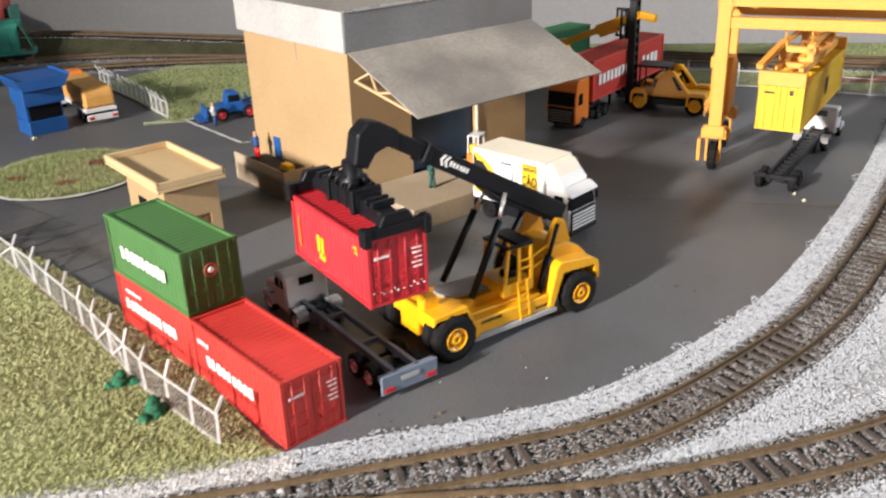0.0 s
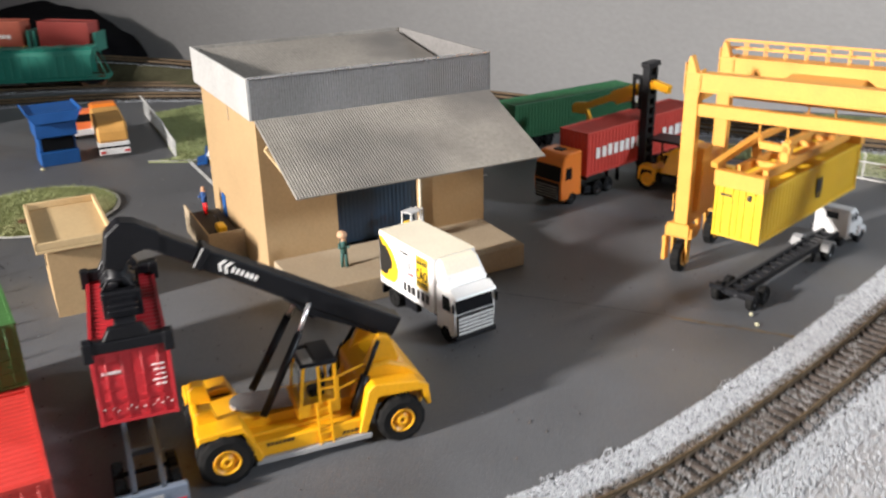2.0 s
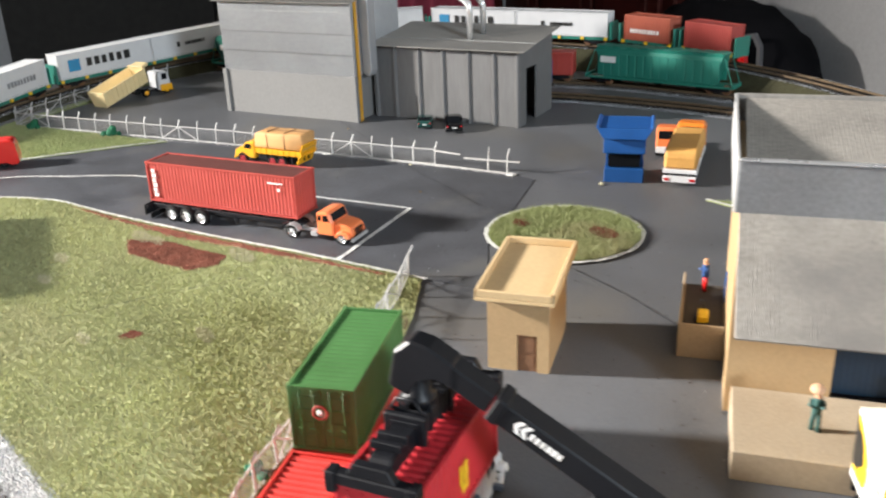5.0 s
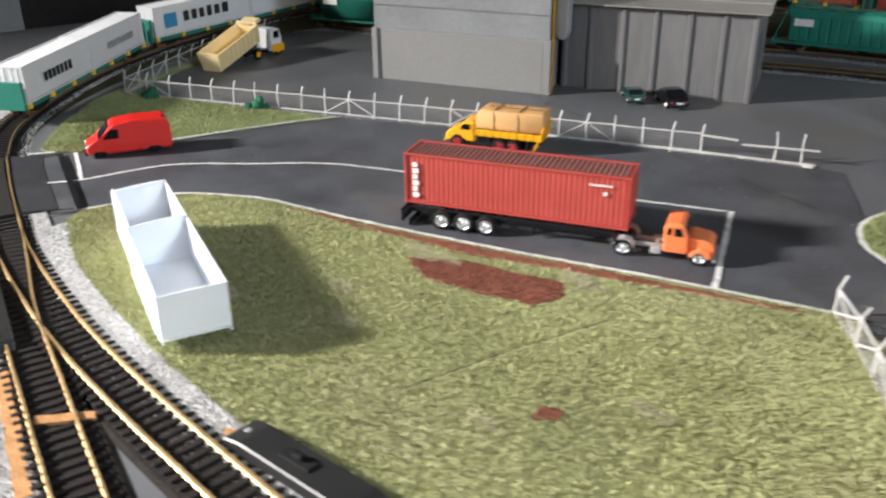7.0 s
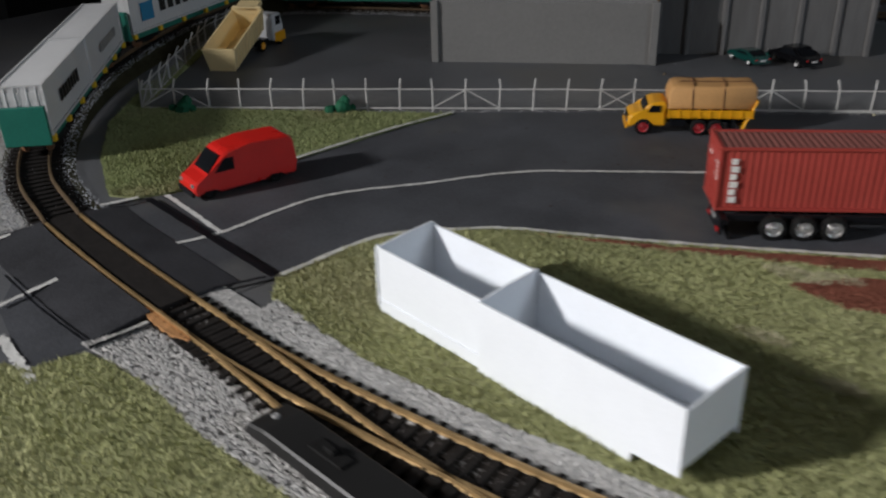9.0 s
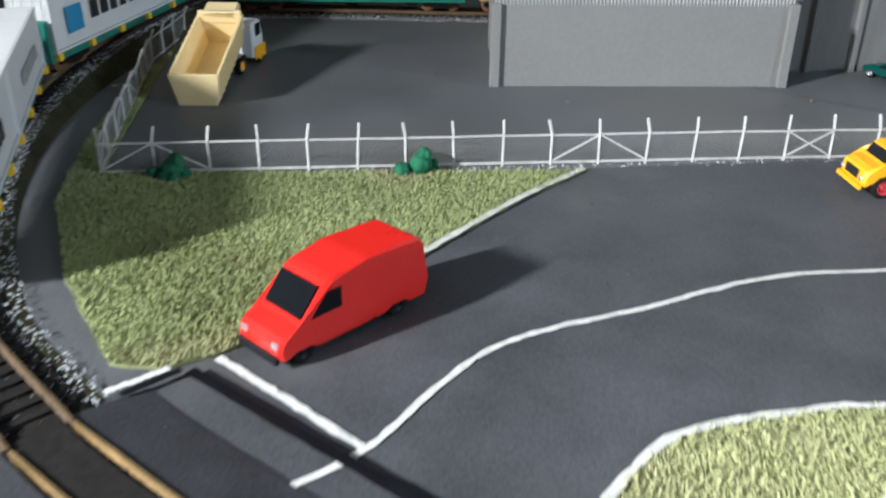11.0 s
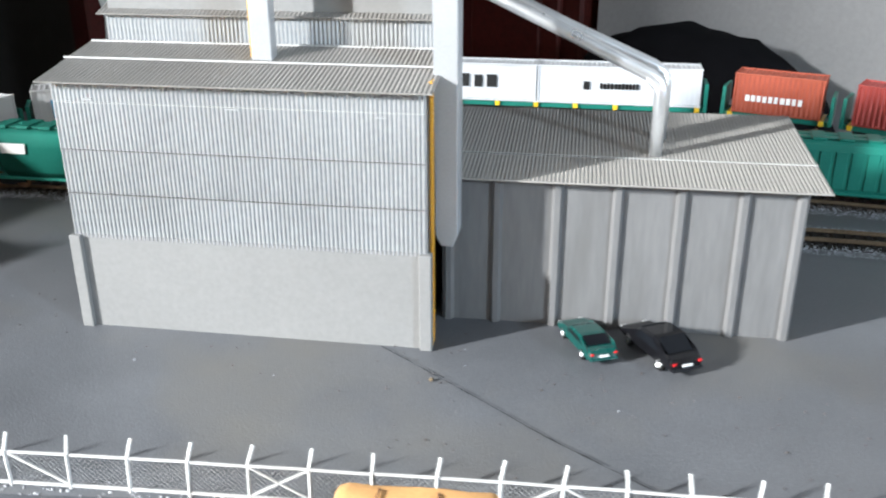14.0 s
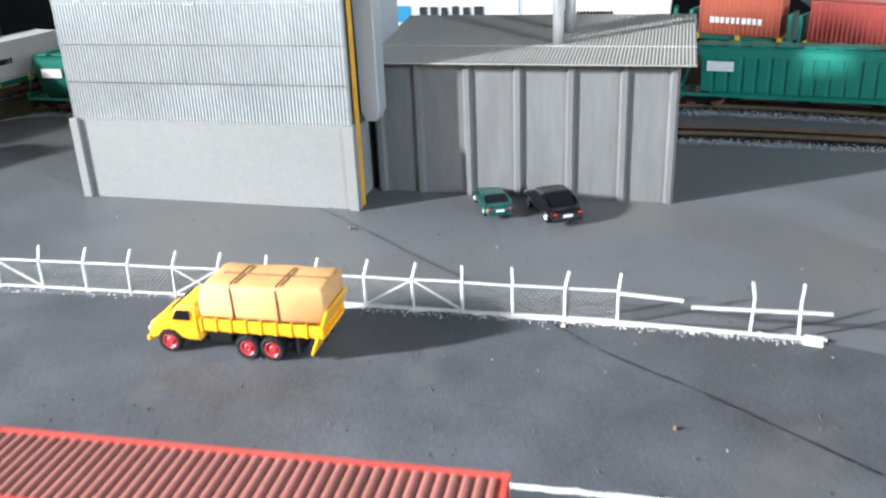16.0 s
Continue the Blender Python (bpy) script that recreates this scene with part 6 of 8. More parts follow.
for k in range(4):
    bm = bms()
    tube(bm, [(-0.010 + k * 0.006, -0.0060, 0.0118), (-0.0085 + k * 0.006, -0.002, 0.0165), (-0.0085 + k * 0.006, 0.004, 0.0162), (-0.009 + k * 0.006, 0.0070, 0.0118)], 0.0007, 6)
    part("hose", bm, BLACK, sp)
bm = bms()
prism(bm, [(-0.0330, 0.0012), (-0.0330, 0.0050), (-0.0290, 0.0080), (-0.0120, 0.0092), (0.0120, 0.0092), (0.0290, 0.0080), (0.0330, 0.0050), (0.0330, 0.0012)], -0.0040, 0.0040, 0.0006)
part("telescopic_beam", bm, BLACK, sp)
for x in (-0.0352, 0.0352):
    bm = bms()
    box(bm, x - 0.0022, x + 0.0022, -0.0150, 0.0150, 0.0002, 0.0046, 0.0005)
    prism(bm, [(-0.0085, 0.0046), (-0.0060, 0.0092), (0.0060, 0.0092), (0.0085, 0.0046)], x - 0.0018, x + 0.0018, 0.0004, pose(0, 0, 0, 0, 0, 90) @ Matrix.Diagonal((1, -1, 1, 1)))
    for y in (-0.0140, 0.0140):
        box(bm, x - 0.0026, x + 0.0026, y - 0.0018, y + 0.0018, -0.0028, 0.0050, 0.0004)
    part("end_beam", bm, BLACK, sp)
mc = container(CM @ pose(-0.0357, 0, 0.0412), 0.0715, MAROON, "dark red shipping container lifted by the reach stacker", group="shipping containers in the yard",
          prints=((1, PRINTYELLOW, 0.0255, 0.0105, 0.0075, 0.0080, 2), (1, PRINTYELLOW, 0.0270, 0.0070, 0.0060, 0.0030, 3), (1, PRINTYELLOW, 0.0600, 0.0235, 0.0040, 0.0010, 4), (1, PRINTYELLOW, 0.0610, 0.0215, 0.0030, 0.0008, 3), (1, PRINTYELLOW, 0.0070, 0.006, 0.0006, 0.016, 1),
                  (-1, PRINTYELLOW, 0.0345, 0.0105, 0.0075, 0.0080, 2), (-1, PRINTYELLOW, 0.0360, 0.0070, 0.0060, 0.0030, 3)))

bm = bms()
rng = random.Random(12)
for k in range(16):
    y, z = -0.0122 + k * 0.0016, 0.0050 + 0.0014 * (k % 2)
    if rng.random() < 0.65:
        box(bm, -0.0003, 0.0003, y, y + rng.uniform(0.0003, 0.0007), z, z + rng.uniform(0.0002, 0.0005))
part("worn_lettering", bm, PRINTWHITE, mc, "worn white stencilling on the doors")


# stacked and single containers by the fence
container(at(-0.0545, 0.2915, 131.0), 0.0730, RED, "bright red shipping container standing on the asphalt", group="shipping containers in the yard",
          prints=((1, PRINTWHITE, 0.012, 0.012, 0.040, 0.0052, 9), (1, PRINTWHITE, 0.006, 0.021, 0.010, 0.0020, 4)))
container(at(-0.1030, 0.3480, 133.5), 0.0720, RED, "bright red container at the bottom of the stack", group="shipping containers in the yard",
          prints=((1, PRINTWHITE, 0.008, 0.013, 0.050, 0.0058, 11), (1, PRINTWHITE, 0.010, 0.022, 0.016, 0.0018, 5)))
gc = container(at(-0.1030, 0.3480, 133.5, 0.0300), 0.0720, GREEN, "green container stacked on a red one", group="shipping containers in the yard", end_prints=False, flat_roof=True,
               prints=((1, PRINTWHITE, 0.013, 0.011, 0.044, 0.0062, 9),))
bm = bms()
lathe(bm, [(0.0024, 0), (0.0034, 0), (0.0034, 0.0003), (0.0024, 0.0003)], 20, pose(-0.0004, 0.0006, 0.0185, 0, 0, 90))
part("emblem", bm, EMBLEM, gc, "round dull red emblem ring")
bm = bms()
lathe(bm, [(0.0001, 0), (0.0015, 0), (0.0015, 0.0003), (0.0001, 0.0003)], 14, pose(-0.0004, 0.0006, 0.0185, 0, 0, 90))
part("emblem_centre", bm, PRINTWHITE, gc, "pale dot in the emblem")


# ---- trucks ----
def tractor(m, paint, label, hood=True, length=0.052, rim=None, chassis=None, name="truck_tractor", cabh=0.0275):
    """A bonneted truck tractor, its nose at x = 0 and its frame running to x = length."""
    ob = thing(name, label, "truck", m)
    w = 0.0118
    rim = rim or SILVER
    bm = bms()
    if hood:
        prism(bm, [(0.0012, 0.0060), (0.0, 0.0090), (0.0010, 0.0142), (0.0040, 0.0160), (0.0130, 0.0178), (0.0150, 0.0178), (0.0150, 0.0060), (0.0118, 0.0055), (0.0100, 0.0095), (0.0060, 0.0095), (0.0042, 0.0055)], -w * 0.80, w * 0.80, 0.0010)
        part("bonnet", bm, paint, ob)
        for s in (-1, 1):
            bm = bms()
            prism(bm, [(0.0015, 0.0060), (0.0030, 0.0108), (0.0080, 0.0122), (0.0125, 0.0100), (0.0145, 0.0060), (0.0120, 0.0060), (0.0100, 0.0098), (0.0065, 0.0100), (0.0045, 0.0060)], min(s * w * 0.72, s * w * 1.08), max(s * w * 0.72, s * w * 1.08), 0.0005)
            part("fender", bm, paint, ob)
        bm = bms()
        prism(bm, [(0.0150, 0.0065), (0.0150, 0.0180), (0.0178, 0.0255), (0.0195, 0.0268), (0.0282, 0.0262), (0.0290, 0.0245), (0.0290, 0.0065)], -w, w, 0.0012)
        part("cab", bm, paint, ob)
        bm = bms()
        prism(bm, [(0.0157, 0.0190), (0.0178, 0.0246), (0.0176, 0.0250), (0.0150, 0.0190)], -w * 0.82, w * 0.82)
        part("windscreen", bm, GLASS, ob)
        for s in (-1, 1):
            bm = bms()
            prism(bm, [(0.0178, 0.0186), (0.0195, 0.0240), (0.0232, 0.0240), (0.0232, 0.0186)], s * w * 0.99, s * w * 1.012)
            part("side_window", bm, GLASS, ob)
            bm = bms()
            box(bm, 0.0248, 0.0275, min(s * w * 0.99, s * w * 1.012), max(s * w * 0.99, s * w * 1.012), 0.0190, 0.0236)
            part("side_window", bm, GLASS, ob)
        bm = bms()
        box(bm, 0.0288, 0.0292, -0.0040, 0.0040, 0.0195, 0.0238)
        part("rear_window", bm, GLASS, ob)
        bm = bms()
        box(bm, -0.0012, 0.0010, -w * 0.95, w * 0.95, 0.0035, 0.0062, 0.0004)
        part("bumper", bm, GREYPLATE, ob)
        bm = bms()
        for k in range(5):
            box(bm, -0.0003, 0.0006, -w * 0.45, w * 0.45, 0.0075 + k * 0.0013, 0.0081 + k * 0.0013)
        part("grille", bm, BLACK, ob)
    bm = bms()
    for y in (-0.0045, 0.0045):
        box(bm, 0.0050, length, y - 0.0009, y + 0.0009, 0.0060, 0.0085)
    for x in (0.034, length - 0.001):
        box(bm, x - 0.001, x, -0.0045, 0.0045, 0.0062, 0.0083)
    box(bm, 0.0300, 0.0360, -0.0105, -0.0060, 0.0040, 0.0085, 0.0006)
    box(bm, 0.0300, 0.0360, 0.0060, 0.0105, 0.0040, 0.0085, 0.0006)
    part("chassis", bm, chassis or BLACK, ob)
    bm = bms()
    lathe(bm, [(0.001, 0), (0.0055, 0), (0.0055, 0.0012), (0.001, 0.0012)], 16, pose(length - 0.0090, 0, 0.0097, 90, 0, 0))
    part("fifth_wheel", bm, BLACK, ob)
    for s in (-1, 1):
        wheel(ob, 0.0082, s * 0.0102, 0.0056, 0.0038, rim, s)
        wheel(ob, length - 0.0085, s * 0.0095, 0.0056, 0.0050, rim, s)
        bm = bms()
        prism(bm, [(length - 0.0150, 0.0075), (length - 0.0125, 0.0118), (length - 0.0085, 0.0130), (length - 0.0045, 0.0118), (length - 0.0020, 0.0075), (length - 0.0026, 0.0075), (length - 0.0050, 0.0112), (length - 0.0085, 0.0123), (length - 0.0120, 0.0112), (length - 0.0144, 0.0075)], min(s * 0.0066, s * 0.0125), max(s * 0.0066, s * 0.0125))
        part("mudguard", bm, GREYPLATE, ob)
    return ob


def skeletal(m, length, mat, label, axles, beams=0.0055, rim=None, deck=0.0115, ladder=False, plate=True, legs=0.7, guards=True, tyre=0.0054):
    """A skeletal semi-trailer, its tail at x = 0."""
    ob = thing("semi_trailer", label, "trailer", m)
    bm = bms()
    for y in (-beams, beams):
        box(bm, 0.0, length, y - 0.0011, y + 0.0011, deck - 0.0035, deck, 0.0002)
    part("frame_rail", bm, mat, ob)
    n = int(length / (0.0085 if ladder else 0.028))
    for k in range(n + 1):
        bm = bms()
        x = 0.0012 + k * (length - 0.0024) / n
        box(bm, x - 0.0010, x + 0.0010, -beams, beams, deck - 0.0030, deck - 0.0006)
        part("cross_member", bm, mat, ob)
    for x in (0.0012, length - 0.0012):
        bm = bms()
        box(bm, x - 0.0012, x + 0.0012, -0.0138, 0.0138, deck - 0.0026, deck, 0.0002)
        part("bolster", bm, mat, ob)
    if plate:
        bm = bms()
        box(bm, -0.0018, -0.0002, -0.0140, 0.0140, 0.0035, deck + 0.0008, 0.0003)
        part("tail_board", bm, mat, ob)
        for y in (-0.0105, 0.0105):
            bm = bms()
            box(bm, -0.0024, -0.0019, y - 0.0022, y + 0.0022, 0.0048, 0.0066)
            part("tail_lamp", bm, TAIL, ob)
        bm = bms()
        box(bm, -0.0022, -0.0019, -0.0045, 0.0045, 0.0080, 0.0100)
        part("plate", bm, GREYPLATE, ob)
        bm = bms()
        box(bm, 0.0030, 0.0040, -0.0130, 0.0130, 0.0008, 0.0050)
        part("mud_flap", bm, RUBBER, ob)
    for x in axles:
        bm = bms()
        tube(bm, [(x, -0.0090, 0.0056), (x, 0.0090, 0.0056)], 0.0010, 8)
        box(bm, x - 0.0014, x + 0.0014, -beams - 0.0008, -beams + 0.0008, 0.0050, deck - 0.0033)
        box(bm, x - 0.0014, x + 0.0014, beams - 0.0008, beams + 0.0008, 0.0050, deck - 0.0033)
        part("axle", bm, BLACK, ob)
        for s in (-1, 1):
            wheel(ob, x, s * 0.0106, tyre, 0.0046, rim or SILVER, s)
            if plate and guards:
                bm = bms()
                prism(bm, [(x - 0.0066, 0.0068), (x - 0.0048, 0.0110), (x, 0.0124), (x + 0.0048, 0.0110), (x + 0.0066, 0.0068), (x + 0.0060, 0.0068), (x + 0.0044, 0.0104), (x, 0.0117), (x - 0.0044, 0.0104), (x - 0.0060, 0.0068)], min(s * 0.0080, s * 0.0134), max(s * 0.0080, s * 0.0134))
                part("mudguard", bm, mat, ob)
    for s in (-1, 1):
        bm = bms()
        box(bm, length * legs - 0.0011, length * legs + 0.0011, s * beams - 0.0009, s * beams + 0.0009, 0.0004 if ladder else 0.0035, deck - 0.0033)
        part("landing_leg", bm, mat, ob)
    return ob


# grey trailer under the reach stacker, and its white tractor
skeletal(at(-0.0190, 0.3215, 125.0), 0.0960, CHASSIS, "slate grey skeletal trailer on spoked wheels", (0.0120, 0.0245), guards=False)
tractor(at(-0.0190, 0.3215, 125.0) @ pose(0.1150, 0.0025, 0, 0, 0, 180), WHITE, "white bonneted truck tractor with a grey frame", length=0.046, chassis=CHASSIS)
# brick-red container on its trailer with an orange tractor
MF = at(-0.5300, 0.4020, 32.0)
skeletal(MF @ pose(0.003, 0.0040, 0), 0.1340, BLACK, "dark three-axle container trailer parked on the road", (0.0250, 0.0395, 0.0540), legs=0.62, guards=False, tyre=0.0063)
bc = container(MF @ pose(0.0000, 0.0142, 0.0125), 0.1420, BRICK, "long brick-red shipping container on a road trailer", high=0.0330, ribs=0.0032, end_prints=True, plain=0.0003, roof_mat=BRICKDULL,
          prints=((-1, PRINTWHITE, 0.1180, 0.0260, 0.0140, 0.0013, 7), (-1, PRINTWHITE, 0.1265, 0.0205, 0.0026, 0.0024, 1)))
for k in range(6):
    bm = bms()
    box(bm, 0.0058, 0.0096 - 0.0008 * (k % 2), -0.0145, -0.0140, 0.0045 + k * 0.0040, 0.0045 + k * 0.0040 + 0.0030)
    part("marking_bar", bm, PRINTWHITE, bc, "white upright marking bar")
tractor(MF @ pose(0.1930, 0.0035, 0, 0, 0, 180) @ Matrix.Diagonal((1.0, 1.0, 0.91, 1.0)), SALMON, "orange bonneted truck tractor with chrome wheels", length=0.060, chassis=GREYPLATE)

# white box truck at the dock
bt = thing("box_truck", "white delivery box truck with a yellow and black side print", "truck", at(0.0798, 0.4840, 136.5))
bm = bms()
box(bm, 0.0185, 0.0735, -0.0142, 0.0142, 0.0125, 0.0440, 0.0006)
bx = part("cargo_box", bm, TRUCKWHITE, bt)
bm = bms()
box(bm, 0.0186, 0.0734, -0.0140, 0.0140, 0.0441, 0.0446, 0.0002)
part("cargo_roof", bm, IVORY, bx, "ivory roof panel")
bm = bms()
prism(bm, [(0.0720, 0.0172), (0.0720, 0.0422), (0.0690, 0.0418), (0.0645, 0.0395), (0.0590, 0.0360), (0.0550, 0.0310), (0.0530, 0.0255), (0.0540, 0.0205), (0.0580, 0.0170), (0.0660, 0.0165)], 0.01421, 0.01440)
part("yellow_swoosh", bm, PRINTYELLOW, bx, "yellow curved side print")
bm = bms()
prism(bm, [(0.0721, 0.0200), (0.0721, 0.0415), (0.0690, 0.0375), (0.0650, 0.0372), (0.0610, 0.0330), (0.0590, 0.0290), (0.0595, 0.0255), (0.0630, 0.0235), (0.0650, 0.0200)], 0.01441, 0.01460)
part("black_swoosh", bm, INK, bx, "black curved side print")
bm = bms()
box(bm, 0.0228, 0.0343, 0.01421, 0.01440, 0.0238, 0.0422)
panel = part("yellow_sign", bm, PRINTYELLOW, bx, "square yellow sign panel")
bm = bms()
box(bm, 0.0233, 0.0338, 0.01441, 0.0146, 0.0409, 0.0416)
for k in range(6):
    box(bm, 0.0234 + k * 0.00175, 0.0245 + k * 0.00175, 0.01441, 0.0146, 0.0376, 0.0400)
    box(bm, 0.0234 + k * 0.00175, 0.0246 + k * 0.00175, 0.01441, 0.0146, 0.0249, 0.0278)
part("small_print", bm, INK, bx)
txt = bpy.data.curves.new("sign_word", "FONT")
txt.body, txt.size, txt.align_x, txt.extrude = "C\u00c3O", 0.0098, "CENTER", 0.00008
txt.offset = 0.0001
txt.materials.append(INK)
to = new("sign_word", txt)
to.parent = bx
to.matrix_basis = pose(0.0286, 0.01462, 0.0289, 90, 0, 180) @ Matrix.Diagonal((0.54, 0.86, 1, 1))
lettering(bx, INK, 0.0225, 0.0165, 0.0270, 0.0055, 0.0143, 6, seed=9)
lettering(bx, INK, 0.0420, 0.0385, 0.0090, 0.0014, 0.0143, 6, seed=10)
lettering(bx, GREYPLATE, 0.0372, 0.0300, 0.0060, 0.0052, 0.0143, 2, seed=11)
lettering(bx, TAIL, 0.0372, 0.0272, 0.0060, 0.0018, 0.0143, 4, seed=12)
bm = bms()
prism(bm, [(0.0012, 0.0045), (0.0, 0.0120), (0.0006, 0.0185), (0.0026, 0.0272), (0.0014, 0.0280), (0.0022, 0.0298), (0.0060, 0.0312), (0.0175, 0.0312), (0.0175, 0.0060), (0.0118, 0.0060), (0.0110, 0.0100), (0.0060, 0.0100), (0.0048, 0.0045)], -0.0132, 0.0132, 0.0008)
cbt = part("cab", bm, TRUCKWHITE, bt)
bm = bms()
prism(bm, [(0.0052, 0.0308), (0.0064, 0.0330), (0.0142, 0.0434), (0.0184, 0.0438), (0.0184, 0.0308)], -0.0124, 0.0124, 0.0012)
wd_ = part("wind_deflector", bm, TRUCKWHITE, bt)
bm = bms()
prism(bm, [(0.0072, 0.0340), (0.0136, 0.0427), (0.0146, 0.0437), (0.0184, 0.0441), (0.0184, 0.0436), (0.0146, 0.0430), (0.0076, 0.0338)], -0.0108, 0.0108, 0.0002)
part("deflector_panel", bm, IVORY, wd_, "ivory sloping top panel")
bm = bms()
prism(bm, [(-0.0014, 0.0270), (-0.0006, 0.0286), (0.0052, 0.0316), (0.0052, 0.0300), (0.0020, 0.0272)], -0.0134, 0.0134, 0.0005)
part("sun_visor", bm, TRUCKWHITE, cbt, "white visor over the windscreen")
bm = bms()
prism(bm, [(0.0008, 0.0188), (0.0028, 0.0272), (0.0018, 0.0272), (-0.0003, 0.0188)], -0.0116, 0.0116)
part("windscreen", bm, GLASS, cbt)
for s in (-1, 1):
    bm = bms()
    prism(bm, [(0.0036, 0.0188), (0.0050, 0.0268), (0.0112, 0.0268), (0.0112, 0.0188)], min(s * 0.0131, s * 0.0134), max(s * 0.0131, s * 0.0134))
    part("side_window", bm, GLASS, cbt)
    bm = bms()
    box(bm, -0.0006, 0.0010, min(s * 0.0136, s * 0.0146), max(s * 0.0136, s * 0.0146), 0.0200, 0.0250, 0.0003)
    part("mirror", bm, BLACK, cbt)
bm = bms()
box(bm, -0.0006, 0.0004, -0.0118, 0.0118, 0.0062, 0.0180, 0.0002)
gr = part("grille", bm, INK, cbt, "black grille with white slats")
for k in range(5):
    bm = bms()
    box(bm, -0.0012, -0.0004, -0.0114, 0.0114, 0.0070 + k * 0.0021, 0.0080 + k * 0.0021, 0.0001)
    part("slat", bm, TRUCKWHITE, gr)
bm = bms()
box(bm, -0.0010, 0.0020, -0.0134, 0.0134, 0.0030, 0.0060, 0.0005)
part("bumper", bm, BLACK, bt)
bm = bms()
box(bm, 0.0080, 0.0720, -0.0075, 0.0075, 0.0070, 0.0124)
box(bm, 0.0380, 0.0500, 0.0085, 0.0125, 0.0050, 0.0120, 0.0005)
box(bm, 0.0380, 0.0500, -0.0125, -0.0085, 0.0050, 0.0120, 0.0005)
box(bm, 0.0725, 0.0740, -0.0130, 0.0130, 0.0050, 0.0100)
part("chassis", bm, BLACK, bt)
for s in (-1, 1):
    wheel(bt, 0.0088, s * 0.0110, 0.0056, 0.0040, RUBBER, s)
    wheel(bt, 0.0620, s * 0.0105, 0.0056, 0.0052, RUBBER, s)

# yellow lorry with a tied tan load
yt = thing("lorry", "old yellow lorry with red hubs and a tied tan load", "truck", at(-0.6240, 0.5186, 31.0) @ Matrix.Scale(0.935, 4))
bm = bms()
prism(bm, [(-0.0095, 0.0050), (-0.0105, 0.0080), (-0.0100, 0.0125), (-0.0075, 0.0150), (0.0000, 0.0164), (0.0030, 0.0212), (0.0055, 0.0232), (0.0148, 0.0236), (0.0160, 0.0224), (0.0160, 0.0060), (0.0075, 0.0060), (0.0050, 0.0110), (-0.0035, 0.0110), (-0.0065, 0.0055)], 0.0005, 0.0250, 0.0016)
yc = part("cab", bm, YELLOW, yt)
for y0, y1 in ((-0.0003, 0.0008), (0.0247, 0.0258)):
    bm = bms()
    prism(bm, [(0.0032, 0.0168), (0.0056, 0.0214), (0.0115, 0.0214), (0.0115, 0.0168)], y0, y1)
    part("side_window", bm, GLASS, yc)
bm = bms()
prism(bm, [(0.0006, 0.0172), (0.0034, 0.0216), (0.0026, 0.0219), (-0.0004, 0.0173)], 0.0035, 0.0220)
part("windscreen", bm, GLASS, yc)
bm = bms()
box(bm, -0.0108, -0.0098, 0.0065, 0.0190, 0.0085, 0.0130, 0.0003)
part("grille", bm, INK, yc)
for y in (0.0035, 0.0220):
    bm = bms()
    lathe(bm, [(0.0002, 0), (0.0015, 0), (0.0013, 0.0008), (0.0002, 0.0009)], 10, pose(-0.0100, y, 0.0100, 0, 0, 90))
    part("headlight", bm, SILVER, yc)
bm = bms()
box(bm, -0.0118, -0.0100, 0.0010, 0.0245, 0.0045, 0.0070, 0.0004)
part("bumper", bm, YELLOW, yt)
bm = bms()
box(bm, 0.0165, 0.0745, -0.0005, 0.0260, 0.0125, 0.0140, 0.0003)
part("bed", bm, YELLOW, yt)
for y0 in (-0.0010, 0.0255):
    bm = bms()
    box(bm, 0.0165, 0.0745, y0, y0 + 0.0010, 0.0135, 0.0185, 0.0002)
    for k in range(9):
        box(bm, 0.0170 + k * 0.0070, 0.0180 + k * 0.0070, y0 - 0.0005, y0 + 0.0015, 0.0130, 0.0190)
    part("side_board", bm, YELLOW, yt)
bm = bms()
box(bm, -0.0006, 0.0007, -0.0010, 0.0265, -0.0170, 0.0060, 0.0003, pose(0.0742, 0, 0.0200, 0, 22, 0))
part("tailgate", bm, YELLOW, yt)
bm = bms()
prism(bm, [(0.0168, 0.0186), (0.0170, 0.0290), (0.0188, 0.0338), (0.0225, 0.0351), (0.0480, 0.0347), (0.0735, 0.0353), (0.0757, 0.0340), (0.0750, 0.0186)], 0.0008, 0.0247, 0.0008)
bmesh.ops.subdivide_edges(bm, edges=bm.edges[:], cuts=2, use_grid_fill=True)
for q in bm.verts:
    q.co += noise.noise_vector(q.co * 150) * 0.0005
for f in bm.faces:
    f.smooth = True
ld_ = part("tarpaulin", bm, TARP, yt, "tan tarpaulin load")
bm = bms()
for x in (0.0330, 0.0540):
    tube(bm, [(x, 0.0004, 0.0190), (x - 0.0006, 0.0006, 0.0336), (x, 0.0020, 0.0355), (x + 0.0010, 0.0200, 0.0356), (x, 0.0250, 0.0338), (x, 0.0252, 0.0190)], 0.0004, 6)
tube(bm, [(0.0178, 0.0125, 0.0290), (0.0255, 0.0125, 0.0356), (0.0500, 0.0125, 0.0354), (0.0730, 0.0125, 0.0357), (0.0756, 0.0125, 0.0320)], 0.0003, 6)
part("rope", bm, BROWN, ld_)
lettering(ld_, BROWN, 0.036, 0.0265, 0.0145, 0.0018, 0.0010, 9, seed=31)
bm = bms()
for y in (0.0085, 0.0165):
    box(bm, 0.0, 0.0720, y - 0.001, y + 0.001, 0.0075, 0.0125)
box(bm, 0.0190, 0.0300, 0.0020, 0.0070, 0.0060, 0.0115, 0.0006)
box(bm, 0.0610, 0.0625, -0.0005, 0.0250, 0.0040, 0.0125)
part("chassis", bm, BLACK, yt)
